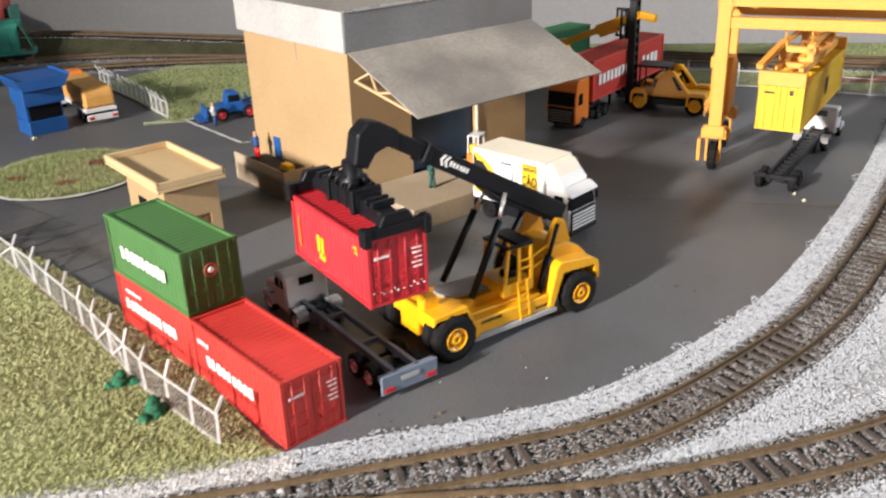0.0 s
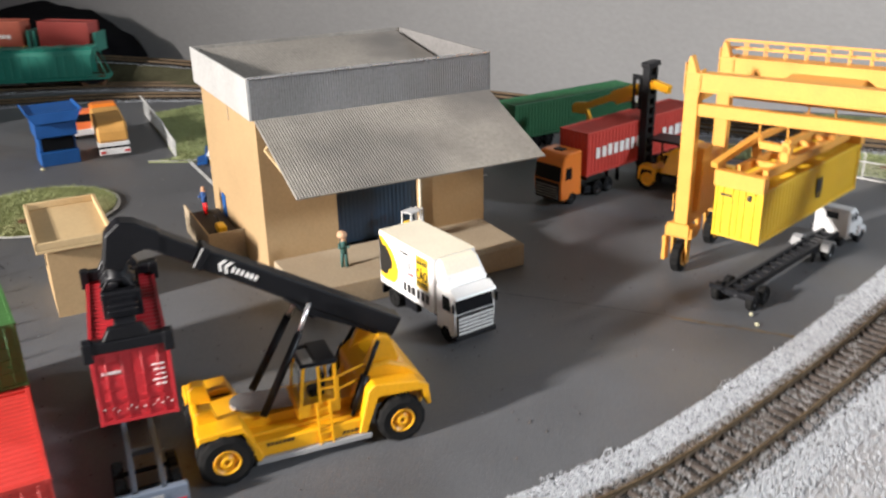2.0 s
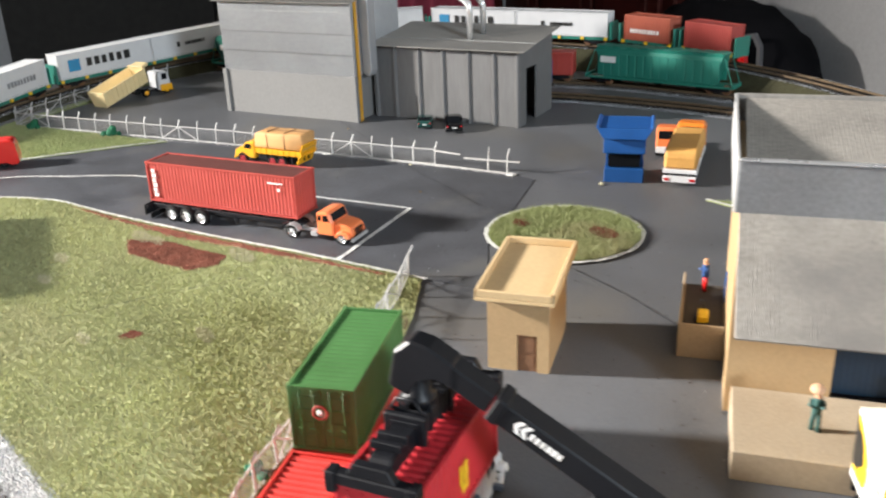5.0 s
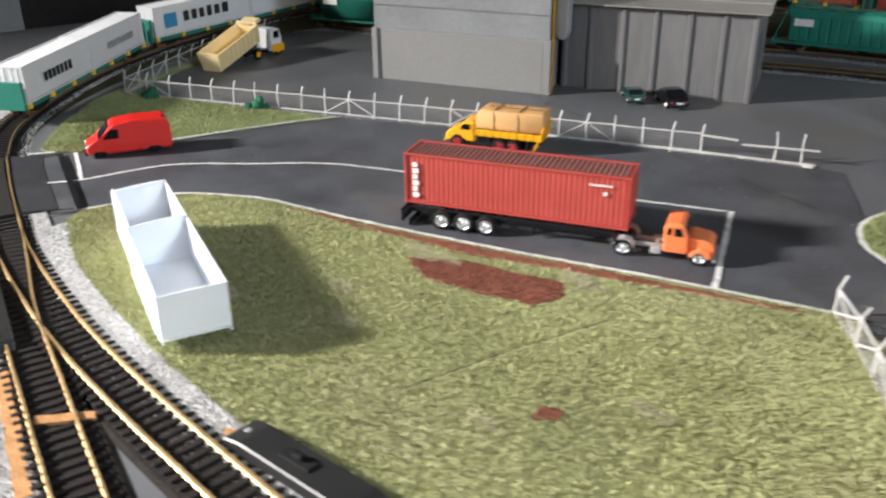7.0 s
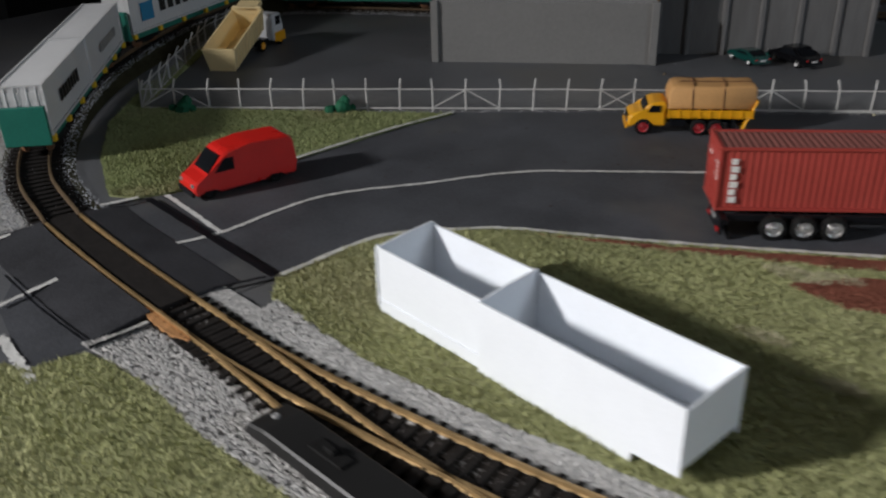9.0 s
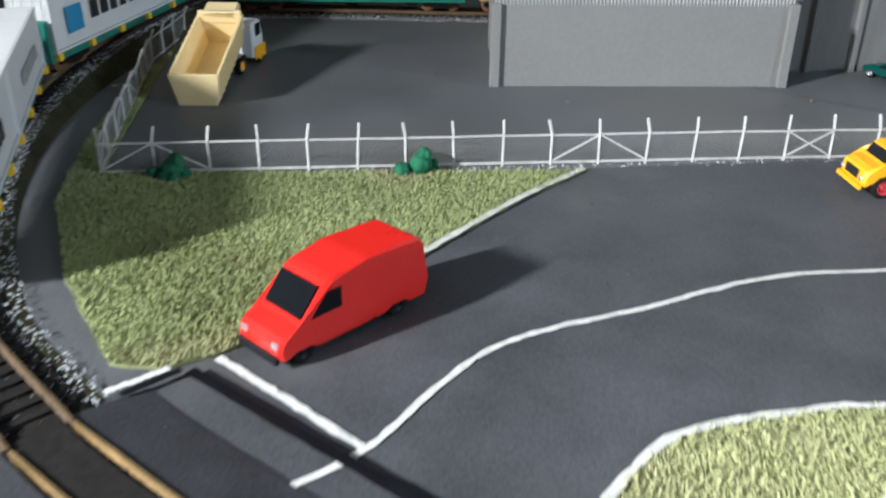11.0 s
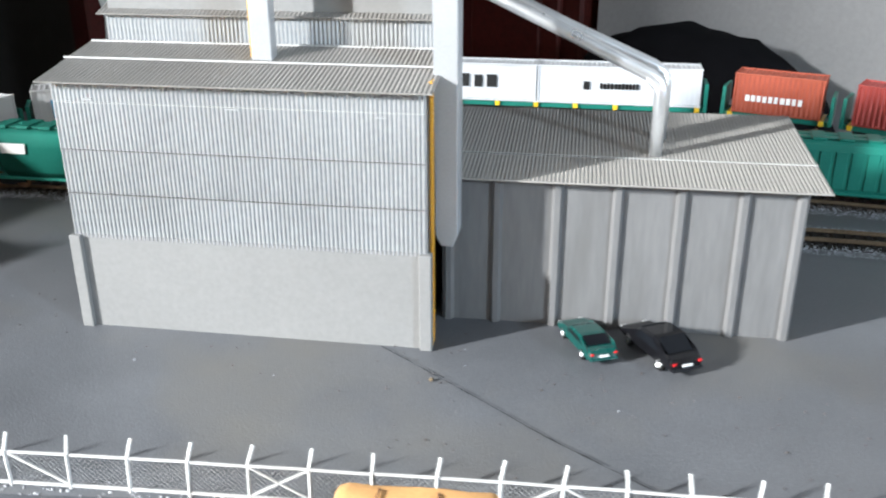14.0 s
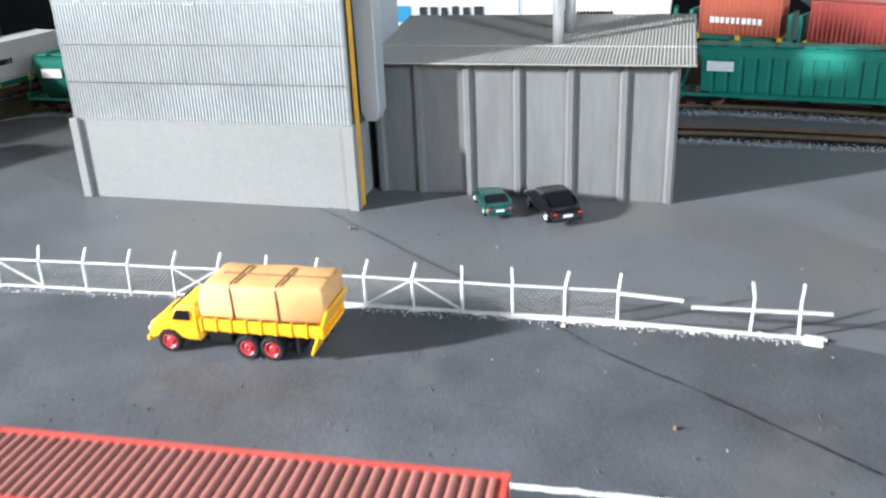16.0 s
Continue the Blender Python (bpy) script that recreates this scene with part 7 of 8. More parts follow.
REDHUB = surface("red_hub", (0.42, 0.022, 0.030), 0.4, var=0.05)
for y, s in ((0.0015, -1), (0.0240, 1)):
    wheel(yt, 0.0005, y, 0.0057, 0.0040, REDHUB, s)
    for x in (0.0385, 0.0500):
        wheel(yt, x, y + 0.0005 * s, 0.0057, 0.0052, REDHUB, s)

# red delivery van
vn = thing("delivery_van", "bright red delivery van parked by the crossing", "van", at(-0.7768, 0.2838, 74.0))
bm = bms()
prism(bm, [(-0.0060, 0.0035), (-0.0070, 0.0080), (-0.0055, 0.0115), (0.0030, 0.0140), (0.0120, 0.0240), (0.0150, 0.0260), (0.0300, 0.0275), (0.0540, 0.0272), (0.0570, 0.0240), (0.0580, 0.0100), (0.0575, 0.0030), (0.0490, 0.0030), (0.0475, 0.0070), (0.0400, 0.0070), (0.0385, 0.0030), (0.0080, 0.0030), (0.0065, 0.0070), (-0.0010, 0.0070), (-0.0025, 0.0030)], 0.0, 0.0225, 0.0013)
vb = part("body", bm, VANRED, vn)
bm = bms()
prism(bm, [(0.0040, 0.0152), (0.0118, 0.0238), (0.0108, 0.0242), (0.0030, 0.0152)], 0.0022, 0.0203)
part("windscreen", bm, GLASS, vb)
for y0, y1 in ((-0.0003, 0.0006), (0.0219, 0.0228)):
    bm = bms()
    prism(bm, [(0.0062, 0.0150), (0.0128, 0.0222), (0.0185, 0.0222), (0.0185, 0.0150)], y0, y1)
    part("side_window", bm, GLASS, vb)
bm = bms()
box(bm, -0.0078, -0.0060, 0.0012, 0.0213, 0.0030, 0.0062, 0.0005)
part("bumper", bm, BLACK, vb)
for y in (0.0030, 0.0190):
    bm = bms()
    box(bm, -0.0068, -0.0052, y - 0.0018, y + 0.0018, 0.0082, 0.0104, 0.0004)
    part("headlight", bm, SILVER, vb)
bm = bms()
box(bm, 0.0, 0.0550, 0.0030, 0.0195, 0.0020, 0.0065)
part("underbody", bm, BLACK, vn)
for y, s in ((0.0022, -1), (0.0203, 1)):
    for x in (0.0028, 0.0438):
        wheel(vn, x, y, 0.0040, 0.0034, BLACK, s)


# small parked cars
def car(m, paint, label, s=1.0, van=False):
    ob = thing("car", label, "car", m, "parked cars")
    bm = bms()
    top = 0.0162 if van else 0.0135
    prism(bm, [(0.0, 0.0040), (-0.0004, 0.0070), (0.0025, 0.0090), (0.0130, 0.0098), (0.0195, top), (0.0330, top + 0.0004), (0.0430, 0.0105), (0.0495, 0.0098), (0.0505, 0.0060), (0.0500, 0.0030), (0.0445, 0.0030), (0.0430, 0.0062), (0.0355, 0.0062), (0.0340, 0.0026), (0.0150, 0.0026), (0.0135, 0.0062), (0.0060, 0.0062), (0.0045, 0.0030)], -0.0098, 0.0098, 0.0016)
    b = part("body", bm, paint, ob)
    bm = bms()
    prism(bm, [(0.0138, 0.0100), (0.0196, top - 0.0012), (0.0188, top - 0.0004), (0.0126, 0.0101)], -0.0075, 0.0075)
    part("windscreen", bm, GLASS, b)
    bm = bms()
    prism(bm, [(0.0345, top - 0.0006), (0.0428, 0.0107), (0.0436, 0.0110), (0.0352, top + 0.0006)], -0.0075, 0.0075)
    part("rear_window", bm, GLASS, b)
    for q in (-1, 1):
        bm = bms()
        prism(bm, [(0.0165, 0.0100), (0.0205, top - 0.0012), (0.0325, top - 0.0010), (0.0385, 0.0102)], min(q * 0.0096, q * 0.0101), max(q * 0.0096, q * 0.0101))
        part("side_window", bm, GLASS, b)
        bm = bms()
        box(bm, 0.0496, 0.0506, min(q * 0.0066, q * 0.0090), max(q * 0.0066, q * 0.0090), 0.0074, 0.0088, 0.0003)
        part("tail_lamp", bm, TAIL, b)
        bm = bms()
        box(bm, -0.0005, 0.0010, min(q * 0.0055, q * 0.0088), max(q * 0.0055, q * 0.0088), 0.0062, 0.0078, 0.0003)
        part("headlight", bm, SILVER, b)
        for x in (0.0098, 0.0393):
            wheel(ob, x, q * 0.0086, 0.0036, 0.0026, SILVER, q)
    bm = bms()
    box(bm, 0.0500, 0.0508, -0.0030, 0.0030, 0.0060, 0.0074, 0.0001)
    part("number_plate", bm, PRINTWHITE, b, "blank white number plate")
    bm = bms()
    box(bm, 0.0490, 0.0512, -0.0092, 0.0092, 0.0036, 0.0054, 0.0005)
    part("bumper", bm, paint if not van else BLACK, b)
    ob.scale = (s, s, s)
    return ob


car(at(-0.6475, 0.7465, -36.0), CARGREEN, "dark green metallic saloon car by the annexe", 0.80)
car(at(-0.6185, 0.7615, -31.0), CARBLACK, "glossy black car parked beside the annexe", 0.92, True)

# cream tipper tub, its tail on the ground and its front on the tractor
TIP = at(-0.9870, 0.4750, 116.5)
ct = thing("tipper_trailer", "cream open tipper trailer resting on its tail", "trailer", TIP @ pose(0, 0, 0.0006, 0, -15.0, 0))
L_, w_ = 0.072, 0.0145
bm = bms()
box(bm, 0.0, L_, -w_ * 0.75, w_ * 0.75, 0.0, 0.0012)
part("bed", bm, CREAMY, ct)
for s in (-1, 1):
    bm = bms()
    vs = [(0.0, s * w_ * 0.78, 0.0), (L_, s * w_ * 0.78, 0.0), (L_, s * w_, 0.0200), (-0.002, s * w_, 0.0200), (0.0, s * w_ * 0.70, 0.0), (L_, s * w_ * 0.70, 0.0), (L_, s * w_ * 0.90, 0.0200), (-0.002, s * w_ * 0.90, 0.0200)]
    put(bm, vs, [(0, 1, 2, 3), (4, 7, 6, 5), (0, 4, 5, 1), (3, 2, 6, 7), (0, 3, 7, 4), (1, 5, 6, 2)])
    part("side_wall", bm, CREAMY, ct)
for nm, x0, x1 in (("tailgate", -0.0016, 0.0004), ("end_wall", L_ - 0.001, L_ + 0.0010)):
    bm = bms()
    prism(bm, [(-w_ * 0.79, 0.0), (w_ * 0.79, 0.0), (w_ * 1.01, 0.0200), (-w_ * 1.01, 0.0200)], x0, x1, 0, pose(0, 0, 0, 0, 0, 90) @ Matrix.Diagonal((1, -1, 1, 1)))
    part(nm, bm, CREAMY, ct)
bm = bms()
box(bm, L_ - 0.002, L_ + 0.012, -w_ * 0.72, w_ * 0.72, 0.0185, 0.0230, 0.0008)
box(bm, L_ - 0.002, L_ + 0.001, -w_ * 0.95, w_ * 0.95, 0.0150, 0.0230, 0.0006)
part("headboard", bm, CREAMY, ct)
for k in range(9):
    for s in (-1, 1):
        bm = bms()
        beam(bm, (0.006 + k * 0.0075, s * w_ * 0.80, 0.0005), (0.006 + k * 0.0075, s * w_ * 1.02, 0.0195), 0.0011)
        part("rib", bm, CREAMY, ct)
bm = bms()
box(bm, 0.030, L_ + 0.004, -0.0055, 0.0055, -0.0030, -0.0002)
part("chassis", bm, BLACK, ct)
tk = thing("truck_tractor", "white and yellow cab-over truck tractor of the tipper", "truck", TIP @ pose(0.088, -0.002, 0, 0, 0, -10))
bm = bms()
prism(bm, [(0.0, 0.0050), (0.0, 0.0290), (0.0140, 0.0290), (0.0175, 0.0180), (0.0180, 0.0050)], -0.0125, 0.0125, 0.0012)
part("cab", bm, WHITE, tk)
bm = bms()
prism(bm, [(0.0146, 0.0275), (0.0174, 0.0185), (0.0180, 0.0187), (0.0152, 0.0278)], -0.0108, 0.0108)
part("windscreen", bm, GLASS, tk)
for s in (-1, 1):
    bm = bms()
    box(bm, 0.0045, 0.0125, s * 0.0127 - 0.0003, s * 0.0127 + 0.0003, 0.0190, 0.0270, 0.0001)
    part("side_window", bm, GLASS, tk)
    bm = bms()
    box(bm, 0.0010, 0.0190, s * 0.0128 - 0.0006, s * 0.0128 + 0.0006, 0.0040, 0.0125, 0.0004)
    part("side_panel", bm, YELLOW, tk, "yellow lower side panel")
bm = bms()
box(bm, 0.0170, 0.0200, -0.0132, 0.0132, 0.0030, 0.0110, 0.0008)
part("bumper", bm, YELLOW, tk, "yellow bumper")
bm = bms()
box(bm, -0.032, 0.004, -0.006, 0.006, 0.0050, 0.0078)
box(bm, -0.026, -0.012, -0.0065, 0.0065, 0.0078, 0.0100, 0.0006)
part("chassis", bm, BLACK, tk)
for x in (-0.020, 0.011):
    for s in (-1, 1):
        wheel(tk, x, s * 0.0105, 0.0052, 0.0046, YELLOW, s)

# white card wagon shell lying on the lawn
wb = thing("card_wagon_shell", "unfinished white card box with one divider on the lawn", "box", at(-0.4661, 0.2152, 168.9))
bl, bw, bh = 0.1532, 0.0330, 0.0322
for x0, x1, y0, z0 in ((0.0, 0.0905, 0.0, 0.0), (0.0905, bl, -0.0016, 0.0015), (0.0, bl, -bw, 0.0)):
    bm = bms()
    prism(bm, [(x0, 0.0060 if x0 == 0 else z0), (x0 + 0.0185, 0.0052 if x0 == 0 else z0), (x0 + 0.0190, z0), (x1, z0), (x1, bh + (0.0010 if x1 == bl else 0.0)), (x1 - 0.003, bh), (x0, bh)], y0 - 0.0005, y0 + 0.0005)
    part("side", bm, PAPER, wb)
bm = bms()
box(bm, 0.001, bl - 0.001, -bw + 0.0005, -0.0005, 0.0070, 0.0078)
part("bottom", bm, PAPER, wb)
for x, h in ((0.0, 0.0008), (0.0905, 0.0022), (bl - 0.0005, 0.0022)):
    lift = 0.0042 if x else 0.0088
    bm = bms()
    arc = [(-bw + 0.0004 + (bw - 0.0008) * i / 10, bh - 0.0006 + h * (1 - (i / 10) ** 2)) for i in range(11)]
    prism(bm, [(-0.0004, lift)] + arc[::-1] + [(-bw + 0.0004, lift)], x, x + 0.0008, 0, pose(0, 0, 0, 0, 0, 90) @ Matrix.Diagonal((1, -1, 1, 1)))
    part("bulkhead", bm, PAPER, wb)


# ---- orange gantry crane ----
gx = thing("gantry_crane", "orange rubber-tyred gantry crane with a hanging spreader", "crane", at(0.1890, 0.5970, -24.0))
# local x: along the span; local y: along the travel of the wheels
SPAN, DEEP = 0.300, 0.056
LEGZ, TOPZ = 0.030, 0.1235
for lx in (0.0, SPAN):
    for ly in (0.0, DEEP):
        bm = bms()
        box(bm, lx - 0.0042, lx + 0.0042, ly - 0.0036, ly + 0.0036, LEGZ, TOPZ, 0.0004)
        box(bm, lx - 0.0048, lx - 0.0042, ly - 0.0040, ly + 0.0040, TOPZ - 0.012, TOPZ + 0.006)
        box(bm, lx + 0.0042, lx + 0.0048, ly - 0.0040, ly + 0.0040, TOPZ - 0.012, TOPZ + 0.002)
        part("leg", bm, ORANGE, gx)
        bm = bms()
        box(bm, lx - 0.0085, lx + 0.0085, ly - 0.0060, ly + 0.0060, 0.0235, 0.0305, 0.0005)
        box(bm, lx - 0.0070, lx + 0.0070, ly - 0.0075, ly - 0.0058, 0.0250, 0.0330, 0.0004)
        for q in (-0.0045, 0.0045):
            prism(bm, [(-0.0035, 0.0240), (0.0035, 0.0240), (0.0022, 0.0062), (-0.0022, 0.0062)], lx + q - 0.0007, lx + q + 0.0007, 0, Matrix.Translation((0, ly, 0)) @ pose(0, 0, 0, 0, 0, 90) @ Matrix.Diagonal((1, -1, 1, 1)))
        box(bm, lx - 0.0110, lx - 0.0085, ly - 0.0030, ly + 0.0030, 0.0060, 0.0220, 0.0004)
        part("bogie", bm, ORANGE, gx)
        t = wheel(gx, lx, ly, 0.0098, 0.0064, ORANGE, -1)
        t.matrix_basis = pose(lx, ly, 0.0100, 0, 0, 90)
    bm = bms()
    box(bm, lx - 0.0038, lx + 0.0038, 0.0036, DEEP - 0.0036, 0.0300, 0.0370, 0.0004)
    part("sill_beam", bm, ORANGE, gx)
    bm = bms()
    box(bm, lx - 0.0030, lx + 0.0030, 0.0036, DEEP - 0.0036, 0.1060, 0.1120, 0.0003)
    part("tie_beam", bm, ORANGE, gx)
    bm = bms()
    box(bm, lx - 0.0065, lx + 0.0065, 0.0090, DEEP - 0.0110, 0.0370, 0.0700, 0.0008)
    for k in range(5):
        box(bm, lx - 0.0069, lx - 0.0064, 0.0120 + k * 0.0070, 0.0165 + k * 0.0070, 0.0420, 0.0660)
    box(bm, lx - 0.0075, lx + 0.0075, 0.0060, 0.0200, 0.0700, 0.0780, 0.0006)
    part("engine_house", bm, ORANGE, gx)
    bm = bms()
    for zz in (0.0420, 0.0470):
        beam(bm, (lx - 0.0085, 0.004, zz), (lx - 0.0085, DEEP - 0.004, zz), 0.0006)
    for k in range(6):
        beam(bm, (lx - 0.0085, 0.004 + k * 0.0096, 0.0365), (lx - 0.0085, 0.004 + k * 0.0096, 0.0470), 0.0006)
    part("handrail", bm, ORANGE, gx)
for ly in (0.0, DEEP):
    bm = bms()
    box(bm, -0.0042, SPAN + 0.0042, ly - 0.0032, ly + 0.0032, 0.1140, 0.1232, 0.0003)
    box(bm, -0.0042, SPAN + 0.0042, ly - 0.0040, ly + 0.0040, 0.1228, 0.1240)
    box(bm, -0.0042, SPAN + 0.0042, ly - 0.0040, ly + 0.0040, 0.1134, 0.1144)
    part("main_girder", bm, ORANGE, gx)
    bm = bms()
    box(bm, 0.0042, SPAN - 0.0042, ly - 0.0028, ly + 0.0028, 0.0990, 0.1062, 0.0003)
    part("lower_girder", bm, ORANGE, gx)
# walkway, rails and trolley on the top
bm = bms()
box(bm, -0.006, SPAN, DEEP + 0.004, DEEP + 0.010, 0.1230, 0.1240)
box(bm, 0.010, SPAN, 0.006, 0.012, 0.1120, 0.1130)
part("walkway", bm, ORANGE, gx)
bm = bms()
for ly in (DEEP + 0.0095, DEEP + 0.0042):
    for zz in (0.1285, 0.1330):
        beam(bm, (-0.004, ly, zz), (SPAN, ly, zz), 0.0008)
    for k in range(26):
        beam(bm, (-0.004 + k * 0.0121, ly, 0.1235), (-0.004 + k * 0.0121, ly, 0.1332), 0.0008)
part("handrail", bm, ORANGE, gx)
for ly in (0.0, DEEP):
    bm = bms()
    prism(bm, [(-0.0050, 0.1236), (-0.0030, 0.1330), (-0.0015, 0.1330), (0.0020, 0.1236)], ly - 0.0030, ly + 0.0030, 0.0003)
    part("end_stop", bm, ORANGE, gx)
# trolley and spreader above the yellow container
tr = bms()
box(tr, 0.040, 0.082, 0.0034, DEEP - 0.0034, 0.1150, 0.1180, 0.0004)
part("trolley", tr, ORANGE, gx)

YM = at(0.2257, 0.5424, 56.9)
YB = 0.0405
ysp = thing("gantry_spreader", "orange lifting frame holding a yellow container", "spreader", YM @ pose(0, 0.0140, YB))
bm = bms()
for y in (-0.0080, 0.0080):
    box(bm, 0.012, 0.122, y - 0.0016, y + 0.0016, 0.0335, 0.0385, 0.0003)
for x in (0.030, 0.050, 0.086, 0.106):
    box(bm, x - 0.0014, x + 0.0014, -0.0080, 0.0080, 0.0345, 0.0380, 0.0002)
part("lifting_frame", bm, ORANGE, ysp)
for x in (-0.0005, 0.1300):
    bm = bms()
    box(bm, x - 0.0014, x + 0.0045, -0.0145, 0.0145, 0.0290, 0.0380, 0.0003)
    part("end_beam", bm, ORANGE, ysp)
bm = bms()
box(bm, 0.0, 0.132, -0.0016, 0.0016, 0.0310, 0.0350, 0.0003)
part("telescopic_beam", bm, ORANGE, ysp)
hb = bms()
for x in (0.034, 0.098):
    for y in (-0.0085, 0.0085):
        box(hb, x - 0.0022, x + 0.0022, y - 0.0022, y + 0.0022, 0.0385, 0.0500, 0.0004)
        tube(hb, [(x, y, 0.050), (x, y * 0.9, 0.0625)], 0.0006, 6)
    box(hb, x - 0.0022, x + 0.0022, -0.0115, 0.0115, 0.0440, 0.0480, 0.0003)
box(hb, 0.034, 0.098, -0.0105, -0.0070, 0.0480, 0.0512, 0.0003)
box(hb, 0.034, 0.098, 0.0070, 0.0105, 0.0480, 0.0512, 0.0003)
beam(hb, (-0.004, 0.0140, 0.0410), (0.036, 0.0095, 0.0500), 0.0040, 0.0030)
beam(hb, (0.100, 0.0095, 0.0500), (0.132, 0.0140, 0.0400), 0.0040, 0.0030)
part("head_block", hb, ORANGE, ysp)
yb = container(YM @ pose(0, 0.0140, YB), 0.1320, LEMON, "long yellow shipping container hanging from the gantry", ribs=0.0040, high=0.0302, end_prints=False,
          prints=((-1, INK, 0.0690, 0.0115, 0.0090, 0.0100, 2), (-1, INK, 0.0700, 0.0090, 0.007, 0.0020, 3)))
bm = bms()
for k, (y, z) in enumerate(((-0.0075, 0.0235), (0.004, 0.0238))):
    box(bm, -0.0005, 0.0006, y, y + (0.0022 if k == 0 else 0.0065), z, z + (0.003 if k == 0 else 0.0011))
part("stencil", bm, INK, yb, "small black stencil bars")
skeletal(at(0.2150, 0.5465, 56.0), 0.1330, BLACK, "black skeletal container trailer under the gantry", (0.0060, 0.0175), beams=0.0048, rim=BLACK, ladder=True, plate=False, legs=0.72)
tractor(at(0.2150, 0.5465, 56.0) @ pose(0.1580, 0.0, 0, 0, 0, 180), WHITE, "white bonneted tractor coupled to the black trailer", length=0.062, rim=BLACK)

CONTRED = surface("container_signal_red", (0.55, 0.055, 0.040), 0.5, var=0.08, coarse=60, bump=0.08)
# ---- orange truck with a long red container ----
OM = at(0.0990, 0.7130, 53.0)
ot = thing("truck_tractor", "orange cab-over truck with a black grille", "truck", OM)
bm = bms()
prism(bm, [(-0.0040, 0.0045), (-0.0046, 0.0180), (-0.0030, 0.0320), (-0.0012, 0.0372), (0.0030, 0.0402), (0.0185, 0.0408), (0.0190, 0.0060), (0.0125, 0.0060), (0.0110, 0.0100), (0.0055, 0.0100), (0.0045, 0.0045)], -0.0135, 0.0135, 0.0010)
oc = part("cab", bm, ORANGECAB, ot)
bm = bms()
prism(bm, [(-0.0043, 0.0200), (-0.0028, 0.0312), (-0.0038, 0.0314), (-0.0053, 0.0200)], -0.0122, 0.0122)
part("windscreen", bm, GLASS, oc)
bm = bms()
box(bm, -0.0054, -0.0036, -0.0118, 0.0118, 0.0050, 0.0188, 0.0003)
og = part("grille", bm, BLACK, oc)
for k in range(5):
    bm = bms()
    box(bm, -0.0058, -0.0053, -0.0110, 0.0110, 0.0070 + k * 0.0021, 0.0076 + k * 0.0021)
    part("slat", bm, GREYPLATE, og)
for s in (-1, 1):
    bm = bms()
    prism(bm, [(-0.0002, 0.0205), (0.0010, 0.0295), (0.0070, 0.0295), (0.0070, 0.0205)], min(s * 0.0133, s * 0.0138), max(s * 0.0133, s * 0.0138))
    part("side_window", bm, GLASS, oc)
bm = bms()
box(bm, 0.0060, 0.0120, -0.0040, 0.0040, 0.0400, 0.0412)
part("roof_hatch", bm, BLACK, oc)
bm = bms()
box(bm, 0.010, 0.062, -0.006, 0.006, 0.0060, 0.0092)
box(bm, 0.024, 0.032, -0.0125, 0.0125, 0.0040, 0.0095, 0.0006)
part("chassis", bm, BLACK, ot)
for s in (-1, 1):
    wheel(ot, 0.0085, s * 0.0112, 0.0058, 0.0042, BLACK, s)
    for x in (0.040, 0.0525):
        wheel(ot, x, s * 0.0105, 0.0056, 0.0050, BLACK, s)
skeletal(OM @ pose(0.166, 0, 0, 0, 0, 180), 0.1420, BLACK, "black container trailer behind the orange truck", (0.0150, 0.0280, 0.0410), rim=BLACK, deck=0.0180, legs=0.66)
container(OM @ pose(0.164, 0, 0.0185, 0, 0, 180), 0.1400, CONTRED, "long red shipping container on the orange truck", high=0.0335, ribs=0.0040, prints=((1, PRINTWHITE, 0.010, 0.0120, 0.064, 0.0090, 9), (1, PRINTWHITE, 0.094, 0.0120, 0.034, 0.0090, 4), (-1, PRINTWHITE, 0.066, 0.0120, 0.064, 0.0090, 9), (-1, PRINTWHITE, 0.012, 0.0120, 0.034, 0.0090, 4)))
GM = at(0.0440, 0.8560, 45.0)
skeletal(GM, 0.1420, BLACK, "low black container trailer parked behind the orange truck", (0.0150, 0.0280, 0.0410), rim=BLACK, deck=0.0110, legs=0.66)
container(GM @ pose(0, 0, 0.0115), 0.1480, DKGREEN, "dark green container on a low trailer behind the truck", high=0.0318, end_prints=False)

# ---- second handler with a tall black mast ----
hd = thing("container_handler", "yellow container handler with a tall black mast", "crane truck", at(0.1760, 0.7740, -28.0))
bm = bms()
prism(bm, [(-0.004, 0.0060), (-0.004, 0.0125), (0.060, 0.0125), (0.060, 0.0060)], -0.0130, 0.0130, 0.0010)
part("chassis", bm, BLACK, hd)
for x0, x1 in ((-0.0045, 0.0110), (0.0440, 0.0620)):
    for s in (-1, 1):
        bm = bms()
        prism(bm, [(x0, 0.0080), (x0 + 0.001, 0.0185), (x0 + 0.003, 0.0200), (x1 - 0.003, 0.0200), (x1, 0.0170), (x1, 0.0080), (x1 - 0.002, 0.0080), (x1 - 0.003, 0.0172), (x0 + 0.003, 0.0172), (x0 + 0.002, 0.0080)], min(s * 0.0120, s * 0.0205), max(s * 0.0120, s * 0.0205), 0.0004)
        part("fender", bm, YELLOW, hd)
bm = bms()
box(bm, 0.000, 0.058, -0.0120, 0.0120, 0.0125, 0.0165, 0.0008)
part("deck", bm, YELLOW, hd)
